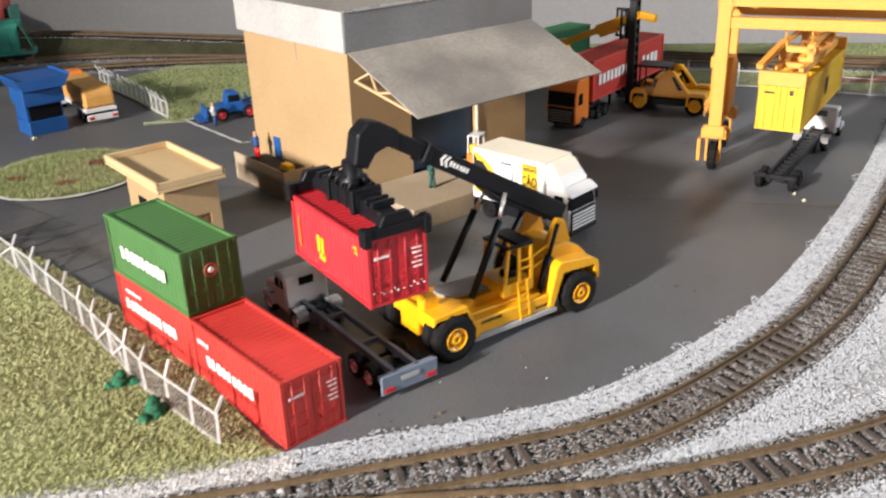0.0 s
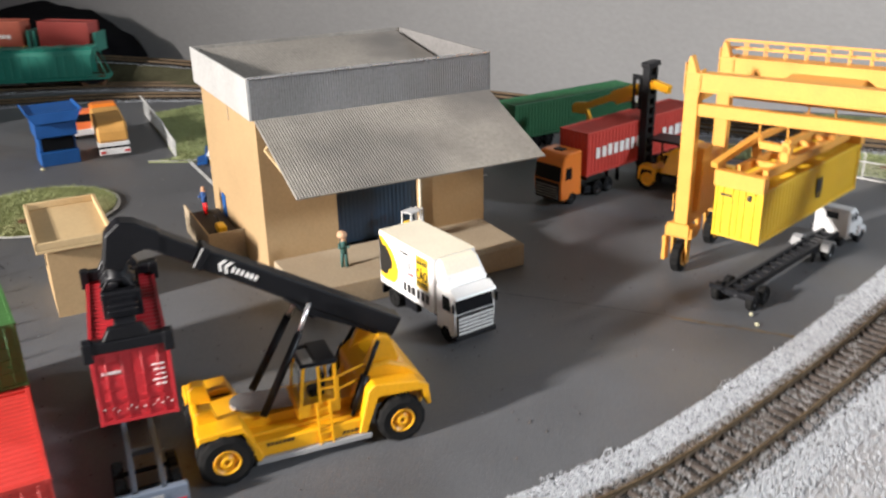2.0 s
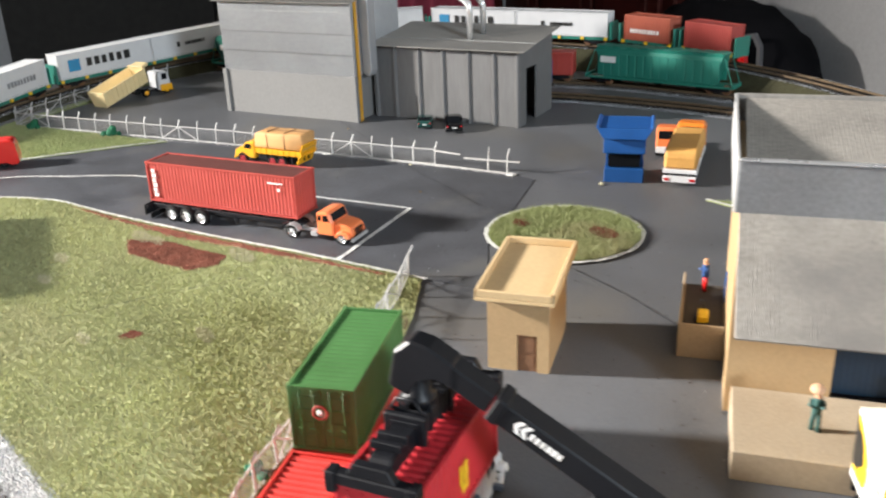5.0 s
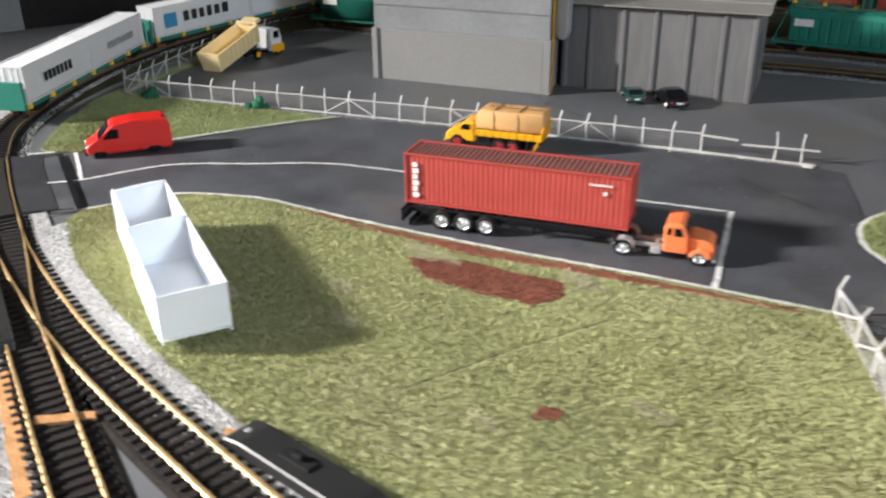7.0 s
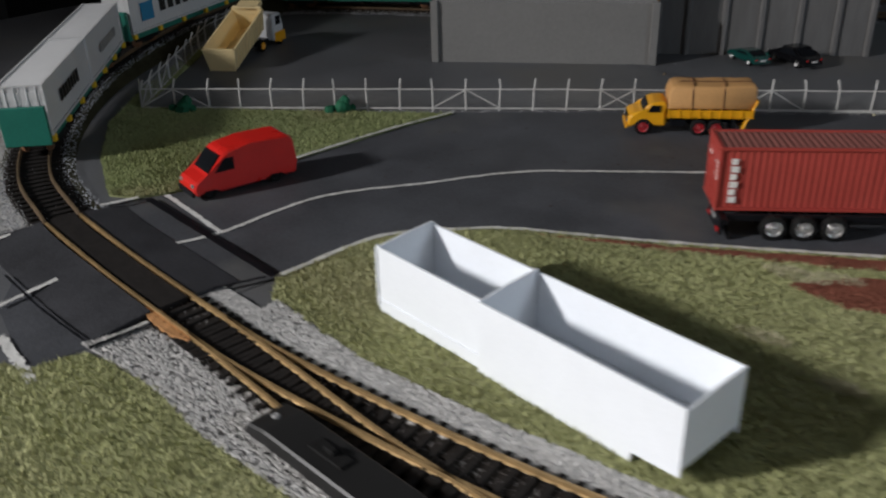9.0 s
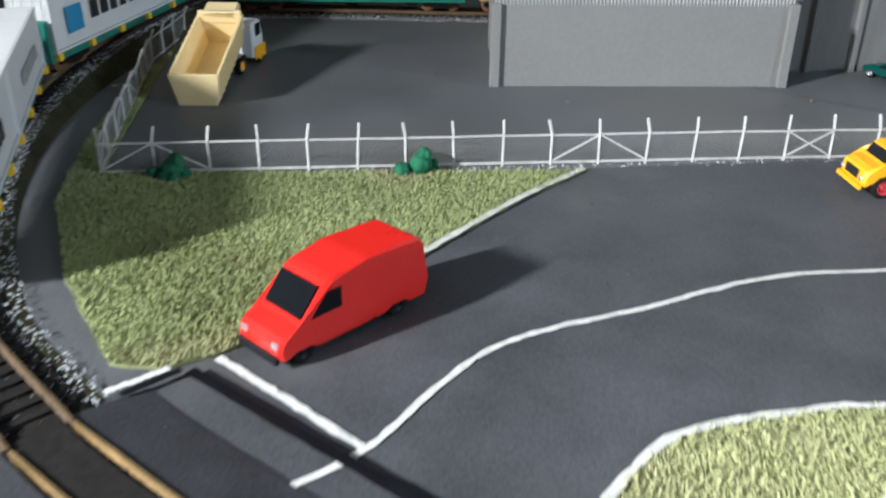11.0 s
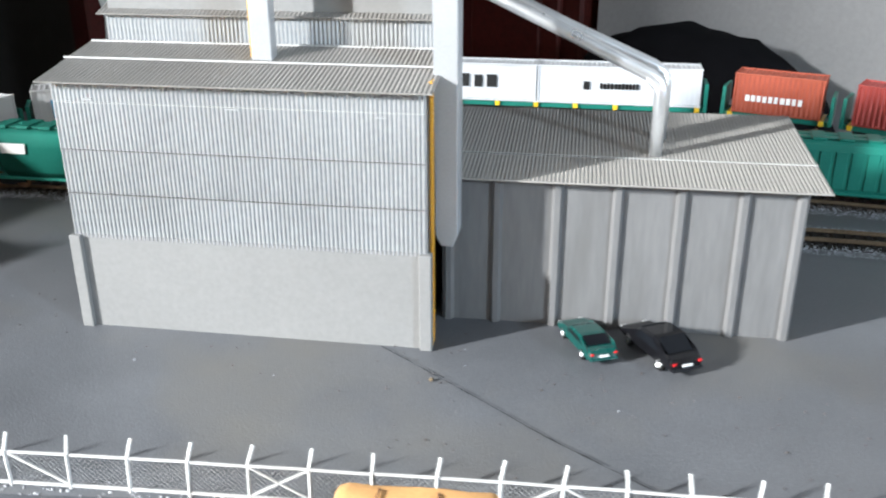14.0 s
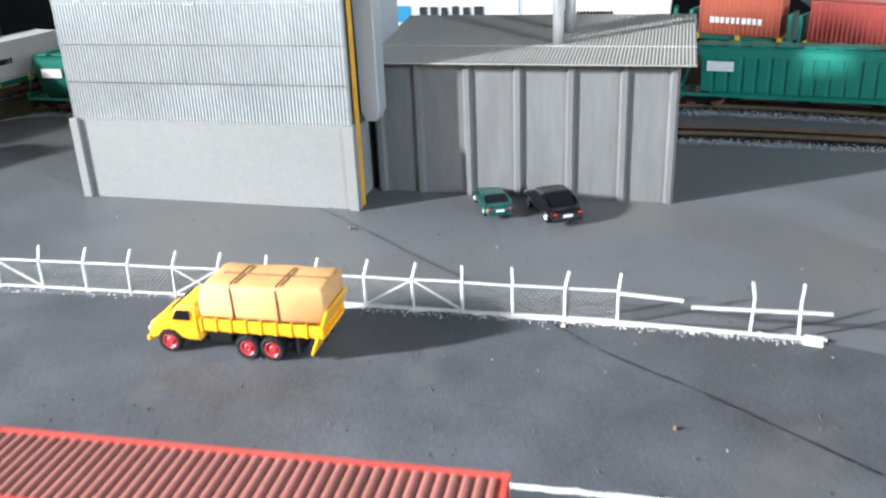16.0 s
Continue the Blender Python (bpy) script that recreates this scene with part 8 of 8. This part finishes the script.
for y in (-0.0170, 0.0130):
    bm = bms()
    prism(bm, [(0.014, 0.0150), (0.020, 0.0330), (0.026, 0.0365), (0.032, 0.0365), (0.046, 0.0185), (0.045, 0.0150)], y, y + 0.0040, 0.0006)
    side = part("cab_side", bm, YELLOW, hd)
    bm = bms()
    prism(bm, [(0.0305, 0.0315), (0.0325, 0.0325), (0.0405, 0.0215), (0.0365, 0.0205)], y - 0.0003, y + 0.0043)
    part("slot", bm, BLACK, side, "dark slot in the cab side")
bm = bms()
box(bm, 0.014, 0.032, -0.0120, 0.0120, 0.0148, 0.0300, 0.0008)
part("cab", bm, YELLOW, hd)
bm = bms()
box(bm, 0.0136, 0.0330, -0.0124, 0.0124, 0.0210, 0.0285, 0.0004)
part("cab_window", bm, GLASS, hd)
bm = bms()
box(bm, -0.0020, 0.0270, -0.0110, 0.0110, 0.0372, 0.0392, 0.0005)
for x in (0.0010, 0.0240):
    for y in (-0.0100, 0.0100):
        beam(bm, (x, y, 0.0160), (x, y, 0.0380), 0.0012)
part("guard_roof", bm, BLACK, hd, "black roof on slim posts")
for y in (-0.0072, 0.0036):
    bm = bms()
    box(bm, -0.0120, -0.0060, y, y + 0.0036, 0.0030, 0.0960, 0.0003)
    part("mast_rail", bm, BLACK, hd, "tall black mast rail")
for k in range(12):
    bm = bms()
    box(bm, -0.0115, -0.0065, -0.0040, 0.0040, 0.0060 + k * 0.0078, 0.0085 + k * 0.0078)
    part("mast_tie", bm, BLACK, hd)
bm = bms()
box(bm, -0.0130, -0.0050, -0.0090, 0.0090, 0.0930, 0.0970, 0.0005)
part("mast_head", bm, BLACK, hd)
bm = bms()
box(bm, -0.0145, -0.0120, -0.0080, 0.0080, 0.0600, 0.0850, 0.0005)
part("carriage", bm, BLACK, hd)
bm = bms()
A = Vector((-0.015, 0.0, 0.0740))
beam(bm, A + Vector((0.026, -0.006, 0.004)), A + Vector((0.012, -0.003, 0.0065)), 0.0050, 0.0060)
beam(bm, A + Vector((0.012, -0.003, 0.0065)), A + Vector((-0.004, 0.002, 0.0)), 0.0060, 0.0060)
beam(bm, A + Vector((-0.004, 0.002, 0.0)), A + Vector((-0.030, 0.0115, -0.0110)), 0.0070, 0.0088)
beam(bm, A + Vector((-0.010, 0.004, -0.0080)), A + Vector((-0.027, 0.010, -0.0150)), 0.0048, 0.0040)
beam(bm, A + Vector((-0.030, 0.0115, -0.0110)), A + Vector((-0.067, 0.0245, -0.0270)), 0.0052, 0.0054)
prism(bm, [(-0.0090, -0.0050), (-0.0100, 0.0010), (-0.0060, 0.0045), (0.0060, 0.0070), (0.0100, 0.0030), (0.0080, -0.0030)], -0.0022, 0.0022, 0.0004, Matrix.Translation(A + Vector((-0.071, 0.0262, -0.0295))) @ pose(0, 0, 0, 0, 0, -20))
beam(bm, A + Vector((-0.064, 0.0240, -0.0290)), A + Vector((-0.060, 0.0225, -0.0340)), 0.0030, 0.0030)
beam(bm, A + Vector((-0.060, 0.0225, -0.0335)), A + Vector((-0.060, 0.0225, -0.0415)), 0.0032, 0.0032)
part("side_arm", bm, YELLOW, hd)
bm = bms()
for x, y in ((-0.0190, -0.0060), (-0.0190, 0.0070), (-0.0270, 0.0080)):
    beam(bm, (x, y, 0.0590), (x, y, 0.0840), 0.0018)
for z in (0.0600, 0.0830):
    beam(bm, (-0.0190, -0.0060, z), (-0.0190, 0.0070, z), 0.0018)
    beam(bm, (-0.0130, 0.0070, z), (-0.0270, 0.0080, z), 0.0018)
part("carriage_frame", bm, BLACK, hd)
for x in (0.004, 0.052):
    for y, s in ((-0.0165, -1), (0.0165, 1)):
        wheel(hd, x, y, 0.0088, 0.0072, YELLOW, s)

# ---- truck with a tan load beside the kiosk ----
bu = thing("lorry", "orange-cabbed lorry with a flat tan load by the blue kiosk", "truck", at(-0.3090, 0.7830, 126.0))
bm = bms()
prism(bm, [(0.0, 0.0140), (0.0, 0.0260), (0.0040, 0.0320), (0.0760, 0.0320), (0.0800, 0.0270), (0.0800, 0.0140)], -0.0135, 0.0135, 0.0020)
part("load", bm, BUSTAN, bu)
bm = bms()
box(bm, -0.0005, 0.0820, -0.0140, 0.0140, 0.0105, 0.0140, 0.0004)
part("bed", bm, WHITE, bu)
bm = bms()
box(bm, 0.0840, 0.1020, -0.0130, 0.0130, 0.0070, 0.0330, 0.0025)
part("cab", bm, ORANGECAB, bu)
bm = bms()
box(bm, 0.0835, 0.0842, -0.0090, 0.0090, 0.0220, 0.0300)
part("rear_window", bm, GLASS, bu)
bm = bms()
box(bm, 0.0, 0.0980, -0.0060, 0.0060, 0.0055, 0.0105)
part("chassis", bm, BLACK, bu)
bm = bms()
box(bm, -0.0030, -0.0010, -0.0135, 0.0135, 0.0035, 0.0090, 0.0004)
part("bumper", bm, WHITE, bu, "white rear bumper")
for y in (-0.0105, 0.0105):
    bm = bms()
    box(bm, -0.0036, -0.0031, y - 0.0022, y + 0.0022, 0.0052, 0.0072)
    part("tail_lamp", bm, TAIL, bu)
for x in (0.016, 0.029, 0.092):
    for s in (-1, 1):
        wheel(bu, x, s * 0.0106, 0.0056, 0.0048, GREYPLATE, s)

# small red-orange truck beside it
ro = thing("truck", "small red-orange truck with a white front beside the kiosk", "truck", at(-0.372, 0.836, 128.0))
bm = bms()
box(bm, 0.0, 0.016, -0.0110, 0.0110, 0.0060, 0.0290, 0.0020)
part("cab", bm, SALMON, ro)
bm = bms()
box(bm, -0.0006, 0.0004, -0.0085, 0.0085, 0.0185, 0.0260, 0.0002)
part("windscreen", bm, GLASS, ro)
bm = bms()
box(bm, -0.0014, 0.0006, -0.0105, 0.0105, 0.0050, 0.0110, 0.0004)
part("bumper", bm, WHITE, ro, "white front panel")
bm = bms()
box(bm, 0.0165, 0.050, -0.0105, 0.0105, 0.0080, 0.0130, 0.0005)
part("flat_bed", bm, BLACK, ro)
for x in (0.008, 0.042):
    for s in (-1, 1):
        wheel(ro, x, s * 0.0090, 0.0048, 0.0042, GREYPLATE, s)

# ---- blue farm tractors on the back lawn ----
for m, lab in ((at(-0.2070, 0.7800, 25.0), "small blue wheel loader with red hubs on the lawn edge"), (at(-0.1760, 0.8150, 20.0), "small blue tractor with red hubs")):
    lo_ = thing("wheel_loader", lab, "loader", m)
    bm = bms()
    prism(bm, [(0.0, 0.0060), (0.0, 0.0120), (0.0110, 0.0130), (0.0125, 0.0240), (0.0220, 0.0240), (0.0240, 0.0120), (0.0360, 0.0115), (0.0370, 0.0060)], -0.0090, 0.0090, 0.0008)
    part("body", bm, BLUE, lo_)
    bm = bms()
    box(bm, 0.0122, 0.0225, -0.0094, 0.0094, 0.0160, 0.0220, 0.0005)
    part("cab_window", bm, GLASS, lo_)
    bm = bms()
    for s in (-1, 1):
        beam(bm, (0.006, s * 0.0060, 0.0110), (-0.0090, s * 0.0060, 0.0080), 0.0018)
    prism(bm, [(-0.0170, 0.0020), (-0.0080, 0.0020), (-0.0070, 0.0130), (-0.0090, 0.0130), (-0.0100, 0.0045), (-0.0170, 0.0035)], -0.0120, 0.0120, 0.0003)
    part("bucket", bm, BLUE, lo_)
    for x in (0.0050, 0.0300):
        for s in (-1, 1):
            wheel(lo_, x, s * 0.0100, 0.0058, 0.0050, REDHUB, s)
figure(at(-0.2020, 0.7600, 200), WHITE, FIGBLUE, "grey and blue painted figurine by the loader")


# ---- rail wagons ----
def along(line, s):
    """Place, heading and rise at the distance s along a sampled line."""
    i = max(1, min(len(line) - 2, int(s / 0.0068)))
    d = (line[i + 1] - line[i - 1])
    return line[i], math.degrees(math.atan2(d.y, d.x)), math.degrees(math.atan2(d.z, math.hypot(d.x, d.y)))


def run(line, s0, length):
    """The pose of a wagon whose ends stand on the line at s0 and s0 + length."""
    a, b = along(line, s0)[0], along(line, s0 + length)[0]
    d = b - a
    return Matrix.Translation(a + Vector((0, 0, 0.0048))) @ pose(0, 0, 0, 0, -math.degrees(math.atan2(d.z, math.hypot(d.x, d.y))), math.degrees(math.atan2(d.y, d.x)))


def bogie(parent, x, mat=None):
    bm = bms()
    for s in (-1, 1):
        prism(bm, [(-0.0150, 0.0052), (-0.0140, 0.0075), (-0.0050, 0.0085), (0.0050, 0.0085), (0.0140, 0.0075), (0.0150, 0.0052), (0.0080, 0.0045), (0.0050, 0.0030), (-0.0050, 0.0030), (-0.0080, 0.0045)], s * 0.0108 - 0.0008, s * 0.0108 + 0.0008, 0, Matrix.Translation((x, 0, 0)))
    box(bm, x - 0.003, x + 0.003, -0.0100, 0.0100, 0.0050, 0.0085)
    b = part("bogie", bm, BLACK, parent)
    for q in (-0.0100, 0.0100):
        bm = bms()
        for s in (-1, 1):
            lathe(bm, [(0.0006, s * 0.0074), (0.0056, s * 0.0074), (0.0062, s * 0.0068), (0.0062, s * 0.0064), (0.0052, s * 0.0090), (0.0006, s * 0.0090)], 18, Matrix.Translation((x + q, 0, 0.0056)))
        tube(bm, [(x + q, -0.009, 0.0056), (x + q, 0.009, 0.0056)], 0.0010, 6)
        part("wheelset", bm, BROWN, b)


def well_wagon(m, length, label, boxes):
    """A teal container flat wagon with its boxes."""
    ob = thing("container_wagon", label, "rail wagon", m, "container train")
    bm = bms()
    for s in (-1, 1):
        box(bm, 0.0, length, s * 0.0110 - 0.0012, s * 0.0110 + 0.0012, 0.0080, 0.0125, 0.0003)
    box(bm, 0.0, length, -0.0030, 0.0030, 0.0078, 0.0118)
    box(bm, -0.0020, 0.0010, -0.0138, 0.0138, 0.0085, 0.0330, 0.0003)
    box(bm, length - 0.0010, length + 0.0020, -0.0138, 0.0138, 0.0085, 0.0330, 0.0003)
    part("frame", bm, TEAL, ob)
    n = int(length / 0.034)
    for k in range(n + 1):
        bm = bms()
        x = 0.006 + k * (length - 0.012) / n
        box(bm, x - 0.0020, x + 0.0020, -0.0150, 0.0150, 0.0085, 0.0126, 0.0003)
        part("bracket", bm, PRINTYELLOW, ob, "yellow container bracket")
    for x in (0.024, length - 0.024):
        bogie(ob, x)
    for x0, ln, mat, prints, lab in boxes:
        container(m @ pose(x0, 0, 0.0128), ln, mat, lab, high=0.0325, group="containers on the train", ribs=0.0040, end_prints=False, prints=prints, plain=0.00008 if mat is WHITE else 0)
    return ob


LL = 0.2860
wht = "long white container riding on a teal flat wagon"
P1 = ((-1, INK, 0.030, 0.012, 0.048, 0.0085, 7), (1, INK, 0.030, 0.012, 0.048, 0.0085, 7))
P2 = ((-1, PRINTBLUE, 0.014, 0.0085, 0.0240, 0.0170, 1), (-1, INK, 0.040, 0.0120, 0.066, 0.0115, 6), (1, PRINTBLUE, 0.1040, 0.0085, 0.0240, 0.0170, 1), (1, INK, 0.034, 0.0120, 0.066, 0.0115, 6))
P3 = ((-1, INK, 0.040, 0.0125, 0.0075, 0.0075, 1), (-1, INK, 0.054, 0.0135, 0.034, 0.0050, 11), (1, INK, 0.090, 0.0125, 0.0075, 0.0075, 1), (1, INK, 0.050, 0.0135, 0.034, 0.0050, 11))
P4 = ((-1, GREYPLATE, 0.034, 0.012, 0.055, 0.0070, 9), (1, DKGREEN, 0.034, 0.012, 0.055, 0.0070, 9))
PR = ((-1, PRINTWHITE, 0.010, 0.010, 0.046, 0.0055, 10), (1, PRINTWHITE, 0.010, 0.010, 0.046, 0.0055, 10))
s = 0.105
for k in range(4):
    prs = ((P1, P4), (P2, P3), (P2, P3), (P2, P3))[k]
    wl = 0.2310 if k == 0 else LL
    cl = wl / 2 - 0.0045
    well_wagon(run(le, s, wl), wl, "teal flat wagon of the train carrying white containers",
               ((0.004, cl, WHITE, prs[0], wht), (cl + 0.0050, cl, WHITE, prs[1], wht)))
    s += wl + 0.020
for k in range(2):
    mat = (RUST, BRICK)[k]
    well_wagon(run(le, s, 0.084), 0.084, "short teal flat wagon carrying a red container", ((0.007, 0.0700, mat, PR if k in (0, 3) else (), "short red container riding on the train"),))
    s += 0.084 + 0.010


def hopper(m, label, ribs=False, mat=None, length=0.190, flip=1):
    """A covered hopper wagon with curved or ribbed sides."""
    mat = mat or TEAL
    ob = thing("hopper_wagon", label, "rail wagon", m, "parked hopper wagons")
    L, w = length, 0.0150
    bm = bms()
    prof = [(-w * 0.80, 0.0100), (-w * 0.94, 0.0150), (-w, 0.0240), (-w * 0.98, 0.0340), (-w * 0.86, 0.0430), (-w * 0.62, 0.0465), (w * 0.62, 0.0465), (w * 0.86, 0.0430), (w * 0.98, 0.0340), (w, 0.0240), (w * 0.94, 0.0150), (w * 0.80, 0.0100)]
    if ribs:
        prof = [(-w * 0.90, 0.0100), (-w * 0.96, 0.0125), (-w * 0.965, 0.0240), (-w * 0.965, 0.0400), (-w * 0.93, 0.0445), (-w * 0.70, 0.0465), (w * 0.70, 0.0465), (w * 0.93, 0.0445), (w * 0.965, 0.0400), (w * 0.965, 0.0240), (w * 0.96, 0.0125), (w * 0.90, 0.0100)]
    rings = []
    for x, cut in ((0.016, 0), (0.016 if ribs else 0.012, 1), (L - (0.016 if ribs else 0.012), 1), (L - 0.016, 0)):
        rings.append([bm.verts.new((x + (0.012 * (1 - (z - 0.01) / 0.0365)) * (1 if x < L / 2 else -1), y * (0.93 if not cut else 1), z)) for y, z in prof])
    for a, b in zip(rings, rings[1:]):
        for i in range(len(prof)):
            f = bm.faces.new((a[i], a[(i + 1) % len(prof)], b[(i + 1) % len(prof)], b[i]))
            f.smooth = not ribs
    bm.faces.new(rings[0])
    bm.faces.new(rings[-1])
    body = part("body", bm, mat, ob)
    if ribs:
        for k in range(15):
            x = 0.024 + k * (L - 0.048) / 14
            for q in (-1, 1):
                bm = bms()
                box(bm, x - 0.0040, x + 0.0040, q * w * 0.965 - 0.0008, q * w * 0.965 + 0.0008, 0.0128, 0.0400, 0.0004)
                part("rib", bm, mat, body)
    bm = bms()
    box(bm, 0.004, L - 0.004, -0.0145, 0.0145, 0.0082, 0.0104, 0.0003)
    for x in (0.002, L - 0.004):
        box(bm, x, x + 0.002, -0.0140, 0.0140, 0.0082, 0.0130)
        for y in (-0.0130, 0.0130):
            beam(bm, (x + 0.001, y, 0.0100), (x + 0.001 + (0.012 if x < L / 2 else -0.012), y, 0.0440), 0.0009)
    part("frame", bm, mat, ob)
    bm = bms()
    box(bm, 0.014, L - 0.014, -0.0085, -0.0015, 0.0470, 0.0480)
    box(bm, 0.014, L - 0.014, 0.0015, 0.0085, 0.0470, 0.0480)
    for k in range(9):
        box(bm, 0.018 + k * (L - 0.046) / 8, 0.028 + k * (L - 0.046) / 8, -0.0110, 0.0110, 0.0464, 0.0484 if ribs else 0.0490, 0.0006)
    part("roof_walk", bm, mat, ob)
    for k in range(3):
        bm = bms()
        x = 0.045 + k * (L - 0.090) / 2
        prism(bm, [(x - 0.012, 0.0098), (x + 0.012, 0.0098), (x + 0.003, 0.0045), (x - 0.003, 0.0045)], -0.0070, 0.0070)
        part("chute", bm, BLACK, ob)
    for q in (-1, 1):
        bm = bms()
        x0 = 0.024
        box(bm, x0, x0 + 0.020, min(q * (w + 0.0001), q * (w + 0.0014)), max(q * (w + 0.0001), q * (w + 0.0014)), 0.0290, 0.0365)
        part("label_panel", bm, PRINTWHITE, ob, "white label panel")
    for x in (0.022, L - 0.022):
        bogie(ob, x)
    return ob


def nearest(line, x, y):
    return min(range(len(line)), key=lambda i: (line[i].x - x) ** 2 + (line[i].y - y) ** 2) * 0.0068


s1 = nearest(lf, -1.135, 0.690)
hopper(run(lf, s1, 0.190), "teal covered hopper wagon with smooth curved sides", False)
s2 = nearest(lf, -0.668, 1.008)
hopper(run(lf, s2, 0.194), "teal covered hopper wagon with ribbed sides", True, length=0.194)
def boxcar(m, length, mat, label, high=0.036):
    ob = thing("freight_wagon", label, "rail wagon", m, "parked freight wagons")
    bm = bms()
    box(bm, 0.004, length - 0.004, -0.0140, 0.0140, 0.0090, 0.0090 + high, 0.0012)
    part("body", bm, mat, ob)
    for k in range(9):
        x = 0.008 + k * (length - 0.016) / 8
        for q in (-1, 1):
            bm = bms()
            box(bm, x - 0.0008, x + 0.0008, q * 0.0140 - 0.0006, q * 0.0140 + 0.0006, 0.0100, 0.0080 + high)
            part("rib", bm, mat, ob)
    for x in (0.022, length - 0.022):
        bogie(ob, x)
    return ob


boxcar(run(lf, s1 + 0.198, 0.112), 0.112, CREAMDULL, "dull cream freight wagon behind the silo", 0.040)
boxcar(run(lf, s1 + 0.318, 0.064), 0.064, NAVY, "short dark blue freight wagon behind the silo", 0.030)
left = s2 - 0.008 - (s1 + 0.390)
for k in range(2):
    boxcar(run(lf, s1 + 0.390 + k * left / 2, left / 2 - 0.006), left / 2 - 0.006, BRICK, "low red-brown freight wagon behind the annexe", 0.029)
boxcar(run(lg, 0.100, 0.070), 0.070, BLUE, "small blue rail shunter by the annexe", 0.030)

# turnout motors and crossing panels
for m, lab in ((at(-0.558, 0.1575, -8), "black turnout motor box beside the rails"), (at(-0.345, 0.2235, 12), "black turnout motor box on the lawn edge")):
    tm = thing("turnout_motor", lab, "turnout motor", m, "turnout motors")
    bm = bms()
    prism(bm, [(-0.0440, 0.0002), (-0.0400, 0.0060), (-0.0300, 0.0078), (0.0300, 0.0078), (0.0400, 0.0060), (0.0440, 0.0002)], -0.0085, 0.0085, 0.0008)
    part("housing", bm, INK, tm)
    bm = bms()
    box(bm, -0.0120, 0.0050, -0.0030, 0.0030, 0.0078, 0.0088, 0.0003)
    box(bm, -0.0060, -0.0010, -0.0012, 0.0012, 0.0088, 0.0108, 0.0003)
    part("lever", bm, RUBBER, tm)
    for x in (-0.034, 0.034):
        bm = bms()
        lathe(bm, [(0.0002, 0), (0.0016, 0), (0.0013, 0.0006), (0.0002, 0.0006)], 10, pose(x, 0, 0.0074, 90, 0, 0))
        part("screw", bm, GREYPLATE, tm)
# bare cork and copper strips left between the rails
for nm, pts, z, mat, lab in (("cork_strip", [(-0.500, 0.1465), (-0.470, 0.1420), (-0.400, 0.1315), (-0.399, 0.1375), (-0.470, 0.1480), (-0.500, 0.1525)], 0.0020, CORK, "bare tan cork strip beside the outer rail"),
                             ("cork_strip", [(-0.4500, 0.1510), (-0.4375, 0.1730), (-0.4325, 0.1715), (-0.4440, 0.1495)], 0.0031, CORK, "bare tan strip across the siding track"),
                             ("cork_strip", [(-0.3930, 0.2125), (-0.3830, 0.2190), (-0.3760, 0.2150), (-0.3840, 0.2080)], 0.0022, CORK, "small bare patch beside the turnout motor"),
                             ("copper_strip", [(-0.7040, 0.1860), (-0.6980, 0.1895), (-0.6680, 0.1845), (-0.6620, 0.1800), (-0.6700, 0.1790), (-0.6900, 0.1815)], 0.0030, CORK, "worn copper-coloured strip beside the rail")):
    sheet(nm, pts, z, mat, lab, "strip", thick=0.0016, wavy=0.0012)
cr = thing("level_crossing", "dark tarmac level crossing panels round the rails", "level crossing", kind="structure")
lw = [v for v in smooth_line([(-0.890, 0.2460)] + MAIN_W, 0.004) if -0.822 < v.x < -0.690]
for o0, o1, sl0, sl1 in ((-0.0072, 0.0072, 0.0036, 0.0036), (0.0106, 0.034, 0.0038, 0.0008), (-0.040, -0.0106, 0.0008, 0.0038)):
    bm = bms()
    prev = None
    for i, v in enumerate(lw):
        d = (lw[min(i + 1, len(lw) - 1)] - lw[max(i - 1, 0)]).normalized()
        n_ = Vector((-d.y, d.x, 0))
        ring = [bm.verts.new(v + n_ * o0 + Vector((0, 0, sl0))), bm.verts.new(v + n_ * o1 + Vector((0, 0, sl1))), bm.verts.new(v + n_ * o1), bm.verts.new(v + n_ * o0)]
        if prev:
            for k in range(4):
                bm.faces.new((prev[k], prev[(k + 1) % 4], ring[(k + 1) % 4], ring[k]))
        else:
            bm.faces.new(ring)
        prev = ring
    bm.faces.new(prev)
    part("crossing_panel", bm, DARKTIE if o0 < 0 < o1 else CROSSING, cr)
